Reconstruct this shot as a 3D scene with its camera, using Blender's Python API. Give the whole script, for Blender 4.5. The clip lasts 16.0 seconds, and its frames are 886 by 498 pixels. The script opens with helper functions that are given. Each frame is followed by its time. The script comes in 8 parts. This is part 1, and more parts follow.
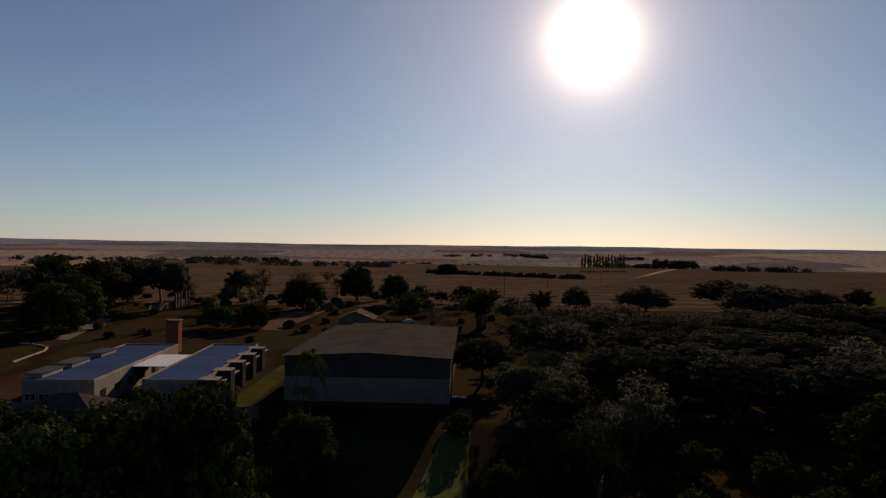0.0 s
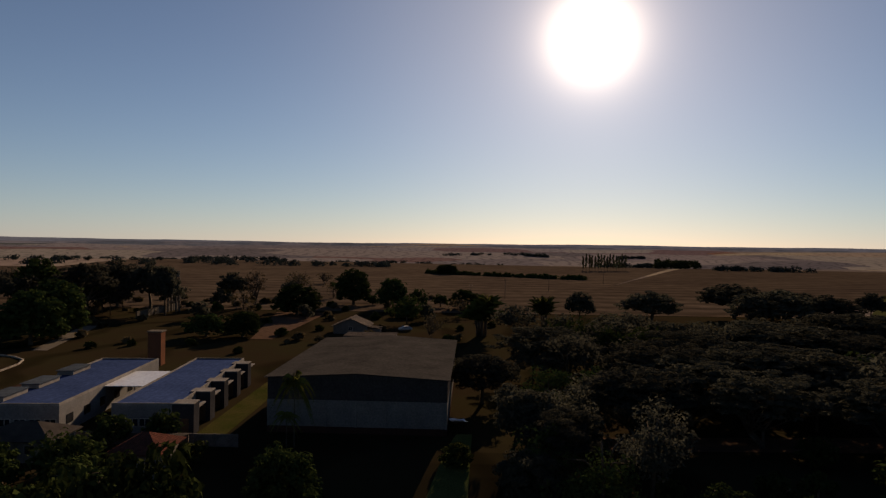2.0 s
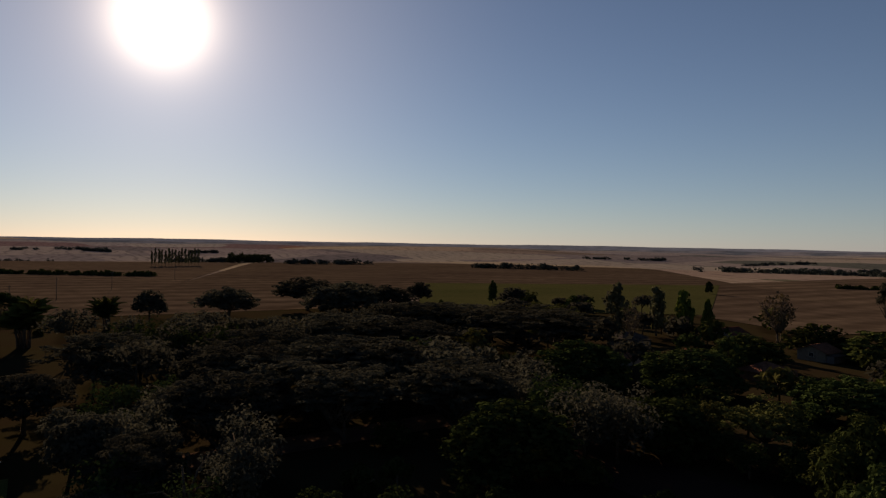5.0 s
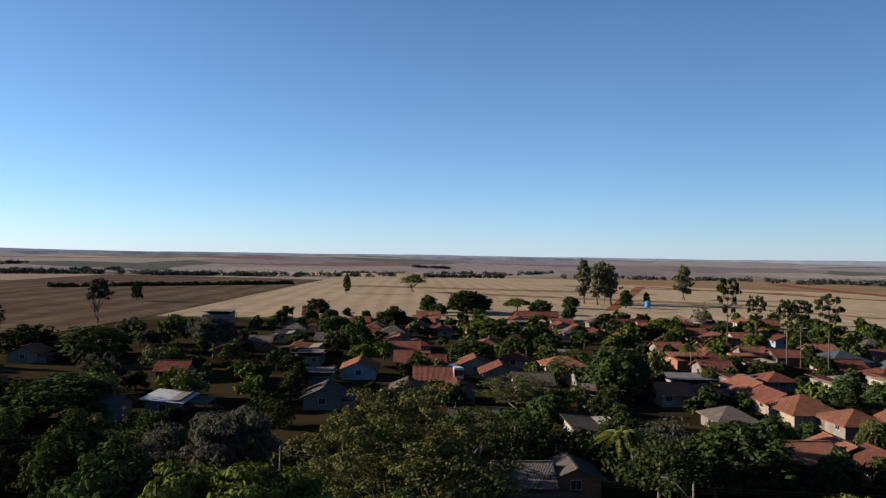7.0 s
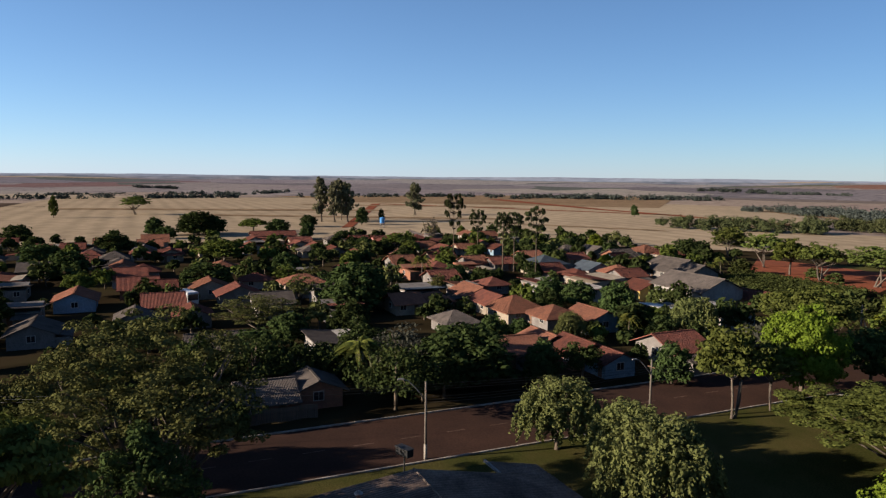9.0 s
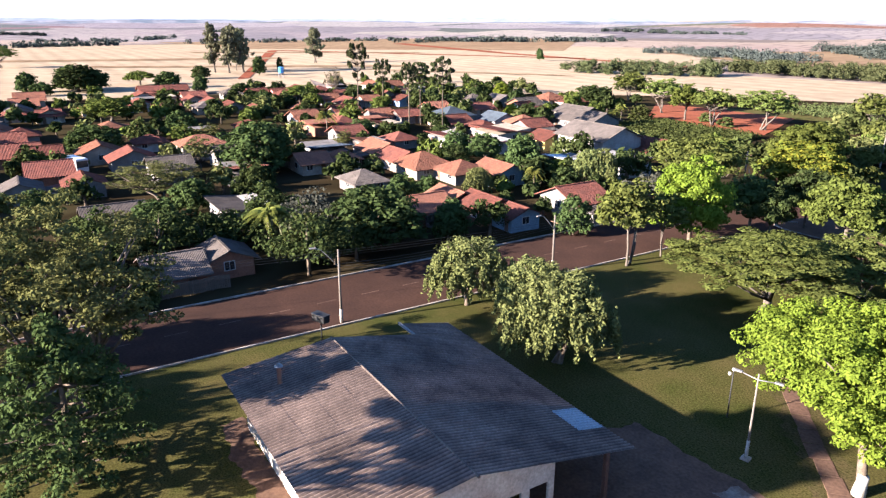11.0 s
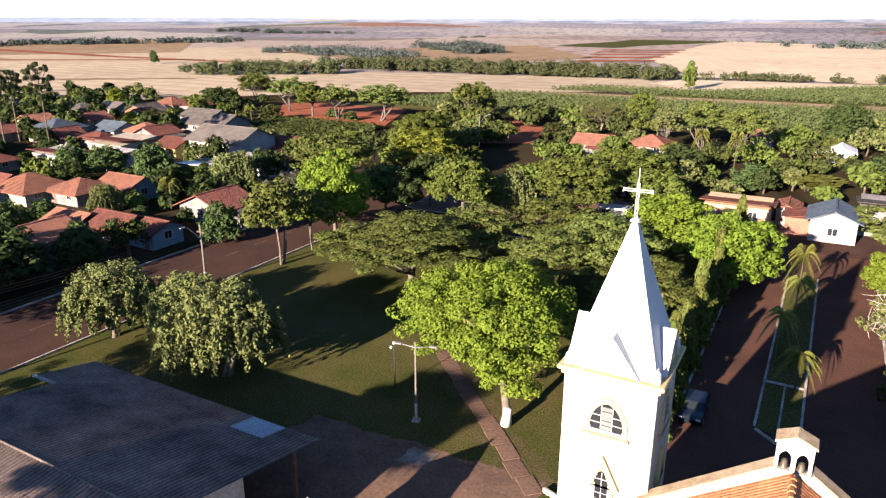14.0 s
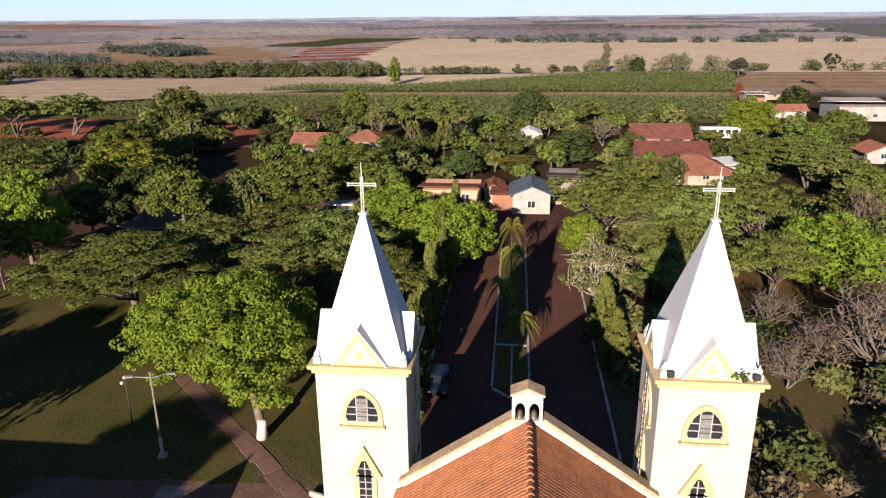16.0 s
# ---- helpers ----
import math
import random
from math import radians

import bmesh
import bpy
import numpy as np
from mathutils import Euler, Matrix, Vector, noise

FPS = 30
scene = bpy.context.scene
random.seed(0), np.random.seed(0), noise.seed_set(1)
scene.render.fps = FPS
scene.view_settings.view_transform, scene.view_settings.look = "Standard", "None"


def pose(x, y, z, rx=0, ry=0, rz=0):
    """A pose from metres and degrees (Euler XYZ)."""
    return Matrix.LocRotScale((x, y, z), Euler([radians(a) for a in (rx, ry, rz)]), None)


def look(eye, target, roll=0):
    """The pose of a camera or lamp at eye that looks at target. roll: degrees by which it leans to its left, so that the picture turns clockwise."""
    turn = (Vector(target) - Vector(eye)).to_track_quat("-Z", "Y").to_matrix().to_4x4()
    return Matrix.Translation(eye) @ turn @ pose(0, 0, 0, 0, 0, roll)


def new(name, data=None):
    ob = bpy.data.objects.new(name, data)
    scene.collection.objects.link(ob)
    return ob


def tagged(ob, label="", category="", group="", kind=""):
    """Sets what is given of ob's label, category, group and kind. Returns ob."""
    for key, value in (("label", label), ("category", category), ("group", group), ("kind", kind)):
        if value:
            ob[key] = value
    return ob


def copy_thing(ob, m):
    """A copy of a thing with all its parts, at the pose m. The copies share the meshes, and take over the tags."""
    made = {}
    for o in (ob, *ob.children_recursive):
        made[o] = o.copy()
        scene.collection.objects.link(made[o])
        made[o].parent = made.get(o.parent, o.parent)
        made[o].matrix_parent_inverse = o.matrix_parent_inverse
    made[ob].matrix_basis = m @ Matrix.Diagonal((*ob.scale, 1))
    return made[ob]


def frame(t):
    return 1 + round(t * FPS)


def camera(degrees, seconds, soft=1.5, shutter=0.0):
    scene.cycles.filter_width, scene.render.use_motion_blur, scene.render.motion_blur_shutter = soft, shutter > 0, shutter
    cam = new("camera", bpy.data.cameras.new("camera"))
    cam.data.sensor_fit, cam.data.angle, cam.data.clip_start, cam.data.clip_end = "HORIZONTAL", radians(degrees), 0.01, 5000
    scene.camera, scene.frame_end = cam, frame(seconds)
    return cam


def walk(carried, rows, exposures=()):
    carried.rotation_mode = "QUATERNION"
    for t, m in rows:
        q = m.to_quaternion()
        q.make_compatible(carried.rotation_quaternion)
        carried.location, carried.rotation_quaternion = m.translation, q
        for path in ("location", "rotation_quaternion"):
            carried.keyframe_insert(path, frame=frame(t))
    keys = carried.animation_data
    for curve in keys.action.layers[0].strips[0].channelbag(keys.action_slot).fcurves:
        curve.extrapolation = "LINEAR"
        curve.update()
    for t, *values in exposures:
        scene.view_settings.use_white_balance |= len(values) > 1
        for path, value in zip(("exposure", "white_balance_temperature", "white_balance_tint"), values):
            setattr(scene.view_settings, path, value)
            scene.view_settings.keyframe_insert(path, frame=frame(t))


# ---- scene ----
cam = camera(65.05, 16.0, soft=1.3)
# seconds, place, yaw to the left of the avenue, pitch, roll
ROWS = (
    (0.0, 1.37, 16.0, 25.18, 181.0, -0.19, 0.8),
    (0.5, 1.3, 14.38, 25.72, 181.0, -0.23, 0.8),
    (1.0, 1.26, 12.35, 26.23, 181.0, -0.26, 0.8),
    (1.5, 1.22, 9.8, 26.75, 181.0, -0.31, 0.8),
    (2.0, 1.11, 7.15, 27.1, 181.0, -0.35, 0.8),
    (2.5, 0.97, 4.3, 27.28, 181.0, -0.38, 0.8),
    (3.0, 0.74, 1.92, 27.3, 181.0, -0.43, 0.8),
    (3.5, 0.52, 0.15, 27.2, 181.0, -0.5, 0.8),
    (4.0, 0.5, 0.0, 27.2, 173.75, -0.45, 0.85),
    (4.5, 0.5, 0.0, 27.2, 170.5, -0.4, 0.9),
    (4.7, 0.5, 0.0, 27.2, 164.1, -0.35, 0.95),
    (4.9, 0.5, 0.0, 27.2, 151.4, -0.3, 1.0),
    (5.0, 0.5, 0.0, 27.2, 146.8, -0.3, 1.0),
    (5.2, 0.5, 0.0, 27.2, 137.15, -0.3, 1.0),
    (7.3, 0.4, 0.0, 27.3, 75.06, 0.87, 0.72),
    (7.5, 0.4, 0.0, 27.3, 67.55, 0.91, 0.55),
    (8.0, 0.35, 0.0, 27.25, 66.19, 0.8, 0.47),
    (8.5, 0.3, -0.1, 27.2, 66.24, 0.32, 0.48),
    (8.7, 0.3, -0.1, 27.2, 66.22, -1.75, 0.5),
    (9.0, 0.3, -0.1, 27.15, 66.2, -5.8, 0.56),
    (9.2, 0.3, -0.1, 27.15, 66.2, -8.64, 0.54),
    (11.3, 0.0, 0.0, 29.0, 58.09, -18.45, 0.07),
    (11.5, 0.0, 0.0, 29.0, 57.96, -18.46, 0.0),
    (12.0, 0.0, 0.0, 29.0, 52.52, -18.39, -0.13),
    (12.5, 0.0, 0.0, 29.0, 48.91, -18.44, -0.13),
    (13.0, 0.0, 0.0, 29.0, 43.14, -18.45, -0.12),
    (13.5, 0.0, 0.0, 29.0, 35.97, -18.38, -0.12),
    (14.0, 0.0, 0.0, 29.0, 28.93, -18.26, 0.0),
    (14.5, 0.0, 0.0, 29.0, 21.98, -18.17, 0.0),
    (15.0, 0.0, 0.0, 29.0, 15.19, -18.16, -0.2),
    (15.5, 0.0, 0.0, 29.0, 9.9, -18.22, -0.23),
    (16.0, 0.0, 0.0, 29.0, 6.09, -18.4, -0.54),
)


def carry(x, y, z, yaw, pitch, roll):
    return pose(x, y, z, 90 + pitch, 0, yaw) @ pose(0, 0, 0, 0, 0, roll)


walk(cam, [(t, carry(*p)) for t, *p in ROWS],
     exposures=((0.0, 0.24, 8700, 22), (4.5, 0.24, 8700, 22), (5.2, 0.1, 8500, 22), (7.3, 1.43, 6350, 10), (9.2, 1.41, 6550, 13), (11.3, 3.38, 5900, 17), (12.5, 3.17, 5930, 17), (13.5, 2.97, 6100, 17),
                (14.0, 2.75, 6300, 17), (15.0, 2.33, 6400, 18), (16.0, 1.88, 6450, 18)))

# ---- light ----
SUN_EL, SUN_AZ = radians(16.4), radians(169.1)
SUN_DIR = Vector((-math.sin(SUN_AZ) * math.cos(SUN_EL), math.cos(SUN_AZ) * math.cos(SUN_EL), math.sin(SUN_EL)))
world = bpy.data.worlds.new("sky")
scene.world = world
world.use_nodes = True
wn, wl = world.node_tree.nodes, world.node_tree.links
wn.clear()
sky = wn.new("ShaderNodeTexSky")
sky.sky_type, sky.sun_disc = "NISHITA", False
sky.sun_elevation, sky.sun_rotation = SUN_EL, 2 * math.pi - SUN_AZ
sky.altitude, sky.air_density, sky.dust_density, sky.ozone_density = 600, 1.0, 0.15, 6.0
sky_bg = wn.new("ShaderNodeBackground")
sky_bg.inputs["Strength"].default_value = 0.05
cool = wn.new("ShaderNodeMix")
cool.data_type, cool.blend_type = "RGBA", "MULTIPLY"
cool.inputs[0].default_value = 1.0
wl.new(sky.outputs[0], cool.inputs[6])
wl.new(cool.outputs[2], sky_bg.inputs["Color"])
# bright air round the sun
tc = wn.new("ShaderNodeTexCoord")
dot = wn.new("ShaderNodeVectorMath")
dot.operation = "DOT_PRODUCT"
dot.inputs[1].default_value = SUN_DIR
nrm = wn.new("ShaderNodeVectorMath")
nrm.operation = "NORMALIZE"
wl.new(tc.outputs["Generated"], nrm.inputs[0])
wl.new(nrm.outputs[0], dot.inputs[0])
clampd = wn.new("ShaderNodeMath")
clampd.operation = "MAXIMUM"
clampd.inputs[1].default_value = 0.0
wl.new(dot.outputs["Value"], clampd.inputs[0])


def lobe(power, gain):
    p = wn.new("ShaderNodeMath")
    p.operation = "POWER"
    p.inputs[1].default_value = power
    g = wn.new("ShaderNodeMath")
    g.operation = "MULTIPLY"
    g.inputs[1].default_value = gain
    wl.new(clampd.outputs[0], p.inputs[0])
    wl.new(p.outputs[0], g.inputs[0])
    return g


lobes = [lobe(800, 1.3), lobe(230, 0.3), lobe(24, 0.16), lobe(4, 0.014)]
total = lobes[0]
for extra in lobes[1:]:
    a = wn.new("ShaderNodeMath")
    a.operation = "ADD"
    wl.new(total.outputs[0], a.inputs[0])
    wl.new(extra.outputs[0], a.inputs[1])
    total = a
glow = wn.new("ShaderNodeBackground")
glow.inputs["Color"].default_value = (1.0, 0.95, 0.88, 1)
wl.new(total.outputs[0], glow.inputs["Strength"])
add = wn.new("ShaderNodeAddShader")
wl.new(sky_bg.outputs[0], add.inputs[0])
wl.new(glow.outputs[0], add.inputs[1])
# the air is brighter on the sun's side of the sky
side = wn.new("ShaderNodeMapRange")
side.inputs["From Min"].default_value, side.inputs["From Max"].default_value = -0.95, 0.0
side.inputs["To Min"].default_value, side.inputs["To Max"].default_value = 0.46, 1.22
wl.new(dot.outputs["Value"], side.inputs["Value"])
deep = wn.new("ShaderNodeMapRange")
deep.inputs["From Min"].default_value, deep.inputs["From Max"].default_value = -0.95, 0.0
deep.inputs["To Min"].default_value, deep.inputs["To Max"].default_value = 0.66, 1.0
wl.new(dot.outputs["Value"], deep.inputs["Value"])
wl.new(deep.outputs[0], cool.inputs[7])
# pale haze low over the whole horizon
up = wn.new("ShaderNodeSeparateXYZ")
wl.new(nrm.outputs[0], up.inputs[0])
low = wn.new("ShaderNodeMath")
low.operation, low.use_clamp = "SUBTRACT", True
low.inputs[0].default_value = 1.0
wl.new(up.outputs[2], low.inputs[1])
thick = wn.new("ShaderNodeMath")
thick.operation = "POWER"
thick.inputs[1].default_value = 14.0
wl.new(low.outputs[0], thick.inputs[0])
dim = wn.new("ShaderNodeMath")
dim.operation = "MULTIPLY"
wl.new(side.outputs[0], dim.inputs[1])
wl.new(thick.outputs[0], dim.inputs[0])
haze = wn.new("ShaderNodeBackground")
haze.inputs["Color"].default_value = (0.0145, 0.0145, 0.033, 1)
wl.new(dim.outputs[0], haze.inputs["Strength"])
add2 = wn.new("ShaderNodeAddShader")
wl.new(add.outputs[0], add2.inputs[0])
wl.new(haze.outputs[0], add2.inputs[1])
# thinner blue air up to half the height
mid = wn.new("ShaderNodeMath")
mid.operation = "POWER"
mid.inputs[1].default_value = 3.0
wl.new(low.outputs[0], mid.inputs[0])
mid_dim = wn.new("ShaderNodeMath")
mid_dim.operation = "MULTIPLY"
wl.new(side.outputs[0], mid_dim.inputs[1])
wl.new(mid.outputs[0], mid_dim.inputs[0])
air = wn.new("ShaderNodeBackground")
air.inputs["Color"].default_value = (0.038, 0.06, 0.09, 1)
wl.new(mid_dim.outputs[0], air.inputs["Strength"])
add3 = wn.new("ShaderNodeAddShader")
wl.new(add2.outputs[0], add3.inputs[0])
wl.new(air.outputs[0], add3.inputs[1])
out = wn.new("ShaderNodeOutputWorld")
wl.new(add3.outputs[0], out.inputs["Surface"])

sun = new("sun", bpy.data.lights.new("sun", "SUN"))
sun.data.energy, sun.data.angle, sun.data.color = 5.0, radians(0.53), (1.0, 0.86, 0.69)
sun.matrix_world = look(SUN_DIR * 100, (0, 0, 0))


# ---- materials ----
def rgb(c, k=1.0):
    return (c[0] * k, c[1] * k, c[2] * k, 1)


def M(name, c1, c2=None, scale=0.5, rough=0.85, bump=0.2, bscale=8.0, metal=0.0, rnd=0.1, stripes=None, island=False, soft=0.1, fine=0.25, bdist=0.05, grime=0.0):
    """Two-scale noise between two colours, a fine grain, a bump, and stripes (axis, per metre, depth) for tiles and sheets."""
    m = bpy.data.materials.new(name)
    m.use_nodes = True
    n, l = m.node_tree.nodes, m.node_tree.links
    b = n["Principled BSDF"]
    b.inputs["Roughness"].default_value, b.inputs["Metallic"].default_value = rough, metal
    b.inputs["Specular IOR Level"].default_value = 0.0 if rough >= 0.9 else 0.25
    co = n.new("ShaderNodeTexCoord")
    big = n.new("ShaderNodeTexNoise")
    big.inputs["Scale"].default_value, big.inputs["Detail"].default_value, big.inputs["Roughness"].default_value = scale, 6, 0.65
    l.new(co.outputs["Object"], big.inputs["Vector"])
    ramp = n.new("ShaderNodeMapRange")
    ramp.inputs["From Min"].default_value, ramp.inputs["From Max"].default_value = 0.5 - soft * 1.6, 0.5 + soft * 1.6
    l.new(big.outputs["Fac"], ramp.inputs["Value"])
    mix = n.new("ShaderNodeMix")
    mix.data_type = "RGBA"
    mix.inputs[6].default_value, mix.inputs[7].default_value = rgb(c1), rgb(c2 or [v * 0.7 for v in c1])
    l.new(ramp.outputs[0], mix.inputs[0])
    grain = n.new("ShaderNodeTexNoise")
    grain.inputs["Scale"].default_value, grain.inputs["Detail"].default_value = bscale, 4
    l.new(co.outputs["Object"], grain.inputs["Vector"])
    hsv = n.new("ShaderNodeHueSaturation")
    l.new(mix.outputs[2], hsv.inputs["Color"])
    val = n.new("ShaderNodeMapRange")
    val.inputs["From Min"].default_value, val.inputs["From Max"].default_value = 0.25, 0.75
    val.inputs["To Min"].default_value, val.inputs["To Max"].default_value = 1 - fine, 1 + fine
    l.new(grain.outputs["Fac"], val.inputs["Value"])
    info = n.new("ShaderNodeNewGeometry" if island else "ShaderNodeObjectInfo")
    vr = n.new("ShaderNodeMapRange")
    vr.inputs["To Min"].default_value, vr.inputs["To Max"].default_value = 1 - rnd, 1 + rnd
    l.new(info.outputs["Random Per Island" if island else "Random"], vr.inputs["Value"])
    mul = n.new("ShaderNodeMath")
    mul.operation = "MULTIPLY"
    l.new(val.outputs[0], mul.inputs[0])
    l.new(vr.outputs[0], mul.inputs[1])
    l.new(mul.outputs[0], hsv.inputs["Value"])
    l.new(hsv.outputs[0], b.inputs["Base Color"])
    height = grain.outputs["Fac"]
    if stripes:
        axis, per, depth = stripes
        sep = n.new("ShaderNodeSeparateXYZ")
        l.new(co.outputs["Object"], sep.inputs[0])
        fr = n.new("ShaderNodeMath")
        fr.operation = "MULTIPLY"
        fr.inputs[1].default_value = per * 2 * math.pi
        l.new(sep.outputs[axis], fr.inputs[0])
        sn = n.new("ShaderNodeMath")
        sn.operation = "SINE"
        l.new(fr.outputs[0], sn.inputs[0])
        sm = n.new("ShaderNodeMath")
        sm.operation = "MULTIPLY_ADD"
        sm.inputs[1].default_value = depth
        l.new(sn.outputs[0], sm.inputs[0])
        l.new(grain.outputs["Fac"], sm.inputs[2])
        height = sm.outputs[0]
        if grime:
            gr = n.new("ShaderNodeMapRange")
            gr.inputs["From Min"].default_value, gr.inputs["From Max"].default_value = -1.0, 0.6
            gr.inputs["To Min"].default_value, gr.inputs["To Max"].default_value = 1 - grime, 1.0
            l.new(sn.outputs[0], gr.inputs["Value"])
            gm = n.new("ShaderNodeMath")
            gm.operation = "MULTIPLY"
            l.new(mul.outputs[0], gm.inputs[0])
            l.new(gr.outputs[0], gm.inputs[1])
            l.new(gm.outputs[0], hsv.inputs["Value"])
    if bump:
        bp = n.new("ShaderNodeBump")
        bp.inputs["Strength"].default_value, bp.inputs["Distance"].default_value = bump, bdist
        l.new(height, bp.inputs["Height"])
        l.new(bp.outputs[0], b.inputs["Normal"])
    return m


def leaf_mat(name, c, c2=None, thin=0.3, rnd=0.35, rough=0.8):
    """Leaves: colour changes from leaf to leaf and from tree to tree, and some light comes through."""
    m = bpy.data.materials.new(name)
    m.use_nodes = True
    n, l = m.node_tree.nodes, m.node_tree.links
    b, o = n["Principled BSDF"], n["Material Output"]
    b.inputs["Roughness"].default_value = rough
    b.inputs["Specular IOR Level"].default_value = 0.0
    geo, info = n.new("ShaderNodeNewGeometry"), n.new("ShaderNodeObjectInfo")
    mix = n.new("ShaderNodeMix")
    mix.data_type = "RGBA"
    mix.inputs[6].default_value, mix.inputs[7].default_value = rgb(c), rgb(c2 or (c[0] * 1.5, c[1] * 1.25, c[2]))
    part_of = n.new("ShaderNodeMapRange")
    part_of.inputs["To Min"].default_value, part_of.inputs["To Max"].default_value = 0.2, 0.8
    l.new(geo.outputs["Random Per Island"], part_of.inputs["Value"])
    l.new(part_of.outputs[0], mix.inputs[0])
    hsv = n.new("ShaderNodeHueSaturation")
    l.new(mix.outputs[2], hsv.inputs["Color"])
    v1 = n.new("ShaderNodeMapRange")
    v1.inputs["To Min"].default_value, v1.inputs["To Max"].default_value = 1 - rnd, 1 + rnd
    l.new(info.outputs["Random"], v1.inputs["Value"])
    l.new(v1.outputs[0], hsv.inputs["Value"])
    h1 = n.new("ShaderNodeMapRange")
    h1.inputs["To Min"].default_value, h1.inputs["To Max"].default_value = 0.485, 0.515
    l.new(info.outputs["Random"], h1.inputs["Value"])
    l.new(h1.outputs[0], hsv.inputs["Hue"])
    tr = n.new("ShaderNodeBsdfTranslucent")
    ms = n.new("ShaderNodeMixShader")
    ms.inputs[0].default_value = thin
    l.new(hsv.outputs[0], b.inputs["Base Color"])
    l.new(hsv.outputs[0], tr.inputs["Color"])
    l.new(b.outputs[0], ms.inputs[1])
    l.new(tr.outputs[0], ms.inputs[2])
    l.new(ms.outputs[0], o.inputs["Surface"])
    return m


LEAF = {
    "bright": leaf_mat("leaf_bright", (0.061, 0.089, 0.01), (0.113, 0.145, 0.019), 0.25, 0.12),
    "umbrella": leaf_mat("leaf_umbrella", (0.042, 0.054, 0.013), (0.086, 0.1, 0.026), 0.12, 0.25),
    "broad": leaf_mat("leaf_broad", (0.037, 0.05, 0.0105), (0.073, 0.09, 0.0205), 0.12, 0.22),
    "round": leaf_mat("leaf_dark", (0.018, 0.028, 0.01), (0.041, 0.056, 0.018), 0.12, 0.35),
    # darker copy of umbrella leaves, backlit shade put into the colour
    "canopy": leaf_mat("leaf_backlit_canopy", (0.043, 0.043, 0.033), (0.053, 0.052, 0.039), 0.32, 0.3),
    "flower": leaf_mat("leaf_flowering", (0.03, 0.052, 0.01), (0.112, 0.096, 0.012), 0.15, 0.2),
    "airy": leaf_mat("leaf_feathery", (0.046, 0.052, 0.018), (0.088, 0.088, 0.03), 0.12, 0.25),
    "shrub": leaf_mat("leaf_shrub", (0.0246, 0.0317, 0.0106), (0.0493, 0.0581, 0.0176), 0.08, 0.35),
    "willow": leaf_mat("leaf_willow", (0.063, 0.073, 0.025), (0.11, 0.117, 0.041), 0.2, 0.18),
    "palm": leaf_mat("leaf_palm", (0.0586, 0.0703, 0.0169), (0.124, 0.121, 0.0274), 0.06, 0.25),
    "conifer": leaf_mat("leaf_conifer", (0.044, 0.0581, 0.0141), (0.0924, 0.101, 0.0246), 0.15, 0.2),
    "euca": leaf_mat("leaf_grey_green", (0.066, 0.069, 0.04), (0.106, 0.103, 0.058), 0.25, 0.2),
    "araucaria": leaf_mat("leaf_araucaria", (0.0141, 0.0194, 0.0088), (0.0299, 0.0334, 0.0141), 0.1, 0.2),
    "dry": leaf_mat("leaf_dry", (0.06, 0.046, 0.026), (0.1, 0.076, 0.044), 0.2, 0.25),
    "crop": leaf_mat("leaf_crop", (0.034, 0.046, 0.016), (0.06, 0.07, 0.026), 0.1, 0.2),
    # wood leaves shifted to slate blue, haze mixed into the colour
    "hazed_wood": leaf_mat("leaf_hazed_wood", (0.0308, 0.0396, 0.0352), (0.0546, 0.0616, 0.0528), 0.08, 0.2),
    "wood": leaf_mat("leaf_far_wood", (0.03, 0.037, 0.0165), (0.057, 0.061, 0.0265), 0.08, 0.2),
}
BARK = M("bark", (0.114, 0.0906, 0.068), (0.0567, 0.0453, 0.034), 2.0, 0.9, 0.6, 14)
BARK_WHITE = M("bark_white", (0.25, 0.221, 0.187), (0.158, 0.136, 0.114), 1.5, 0.9, 0.4, 12)
BARK_PALE = M("bark_pale", (0.108, 0.088, 0.0708), (0.0567, 0.0481, 0.0397), 1.5, 0.9, 0.5, 12)
LIME = M("lime_washed_bark", (0.397, 0.374, 0.328), (0.283, 0.255, 0.227), 2.0, 0.9, 0.4, 12)
OR = M("roof_tile_orange", (0.178, 0.078, 0.05), (0.116, 0.054, 0.038), 0.6, 0.9, 0.8, 3.0, rnd=0.25, stripes=(0, 4.0, 0.6), bdist=0.08)
RD = M("roof_tile_red", (0.127, 0.047, 0.034), (0.073, 0.033, 0.027), 0.6, 0.9, 0.8, 3.0, rnd=0.3, stripes=(0, 4.0, 0.6), bdist=0.08)
GR = M("roof_fibre_cement", (0.088, 0.0737, 0.0651), (0.051, 0.0442, 0.0397), 0.5, 0.9, 0.7, 2.0, rnd=0.25, stripes=(0, 5.5, 0.7), bdist=0.06)
BL = M("roof_metal_blue_grey", (0.0623, 0.0765, 0.0906), (0.0425, 0.0521, 0.0651), 0.4, 0.9, 0.6, 2.0, rnd=0.2, stripes=(0, 4.0, 0.7), bdist=0.05)
WHM = M("roof_white", (0.408, 0.402, 0.392), (0.312, 0.3, 0.283), 0.4, 0.6, 0.3, 2.0, stripes=(0, 3.0, 0.4))
WHITE = M("wall_white", (0.238, 0.224, 0.211), (0.15, 0.136, 0.123), 0.5, 0.9, 0.15, 6)
CREAM = M("wall_cream", (0.229, 0.194, 0.15), (0.15, 0.123, 0.0968), 0.5, 0.9, 0.15, 6)
GREY = M("wall_bare_render", (0.15, 0.136, 0.128), (0.0968, 0.088, 0.0792), 0.5, 0.95, 0.3, 6)
BLUE = M("wall_pale_blue", (0.15, 0.211, 0.264), (0.114, 0.158, 0.194), 0.5, 0.9, 0.15, 6)
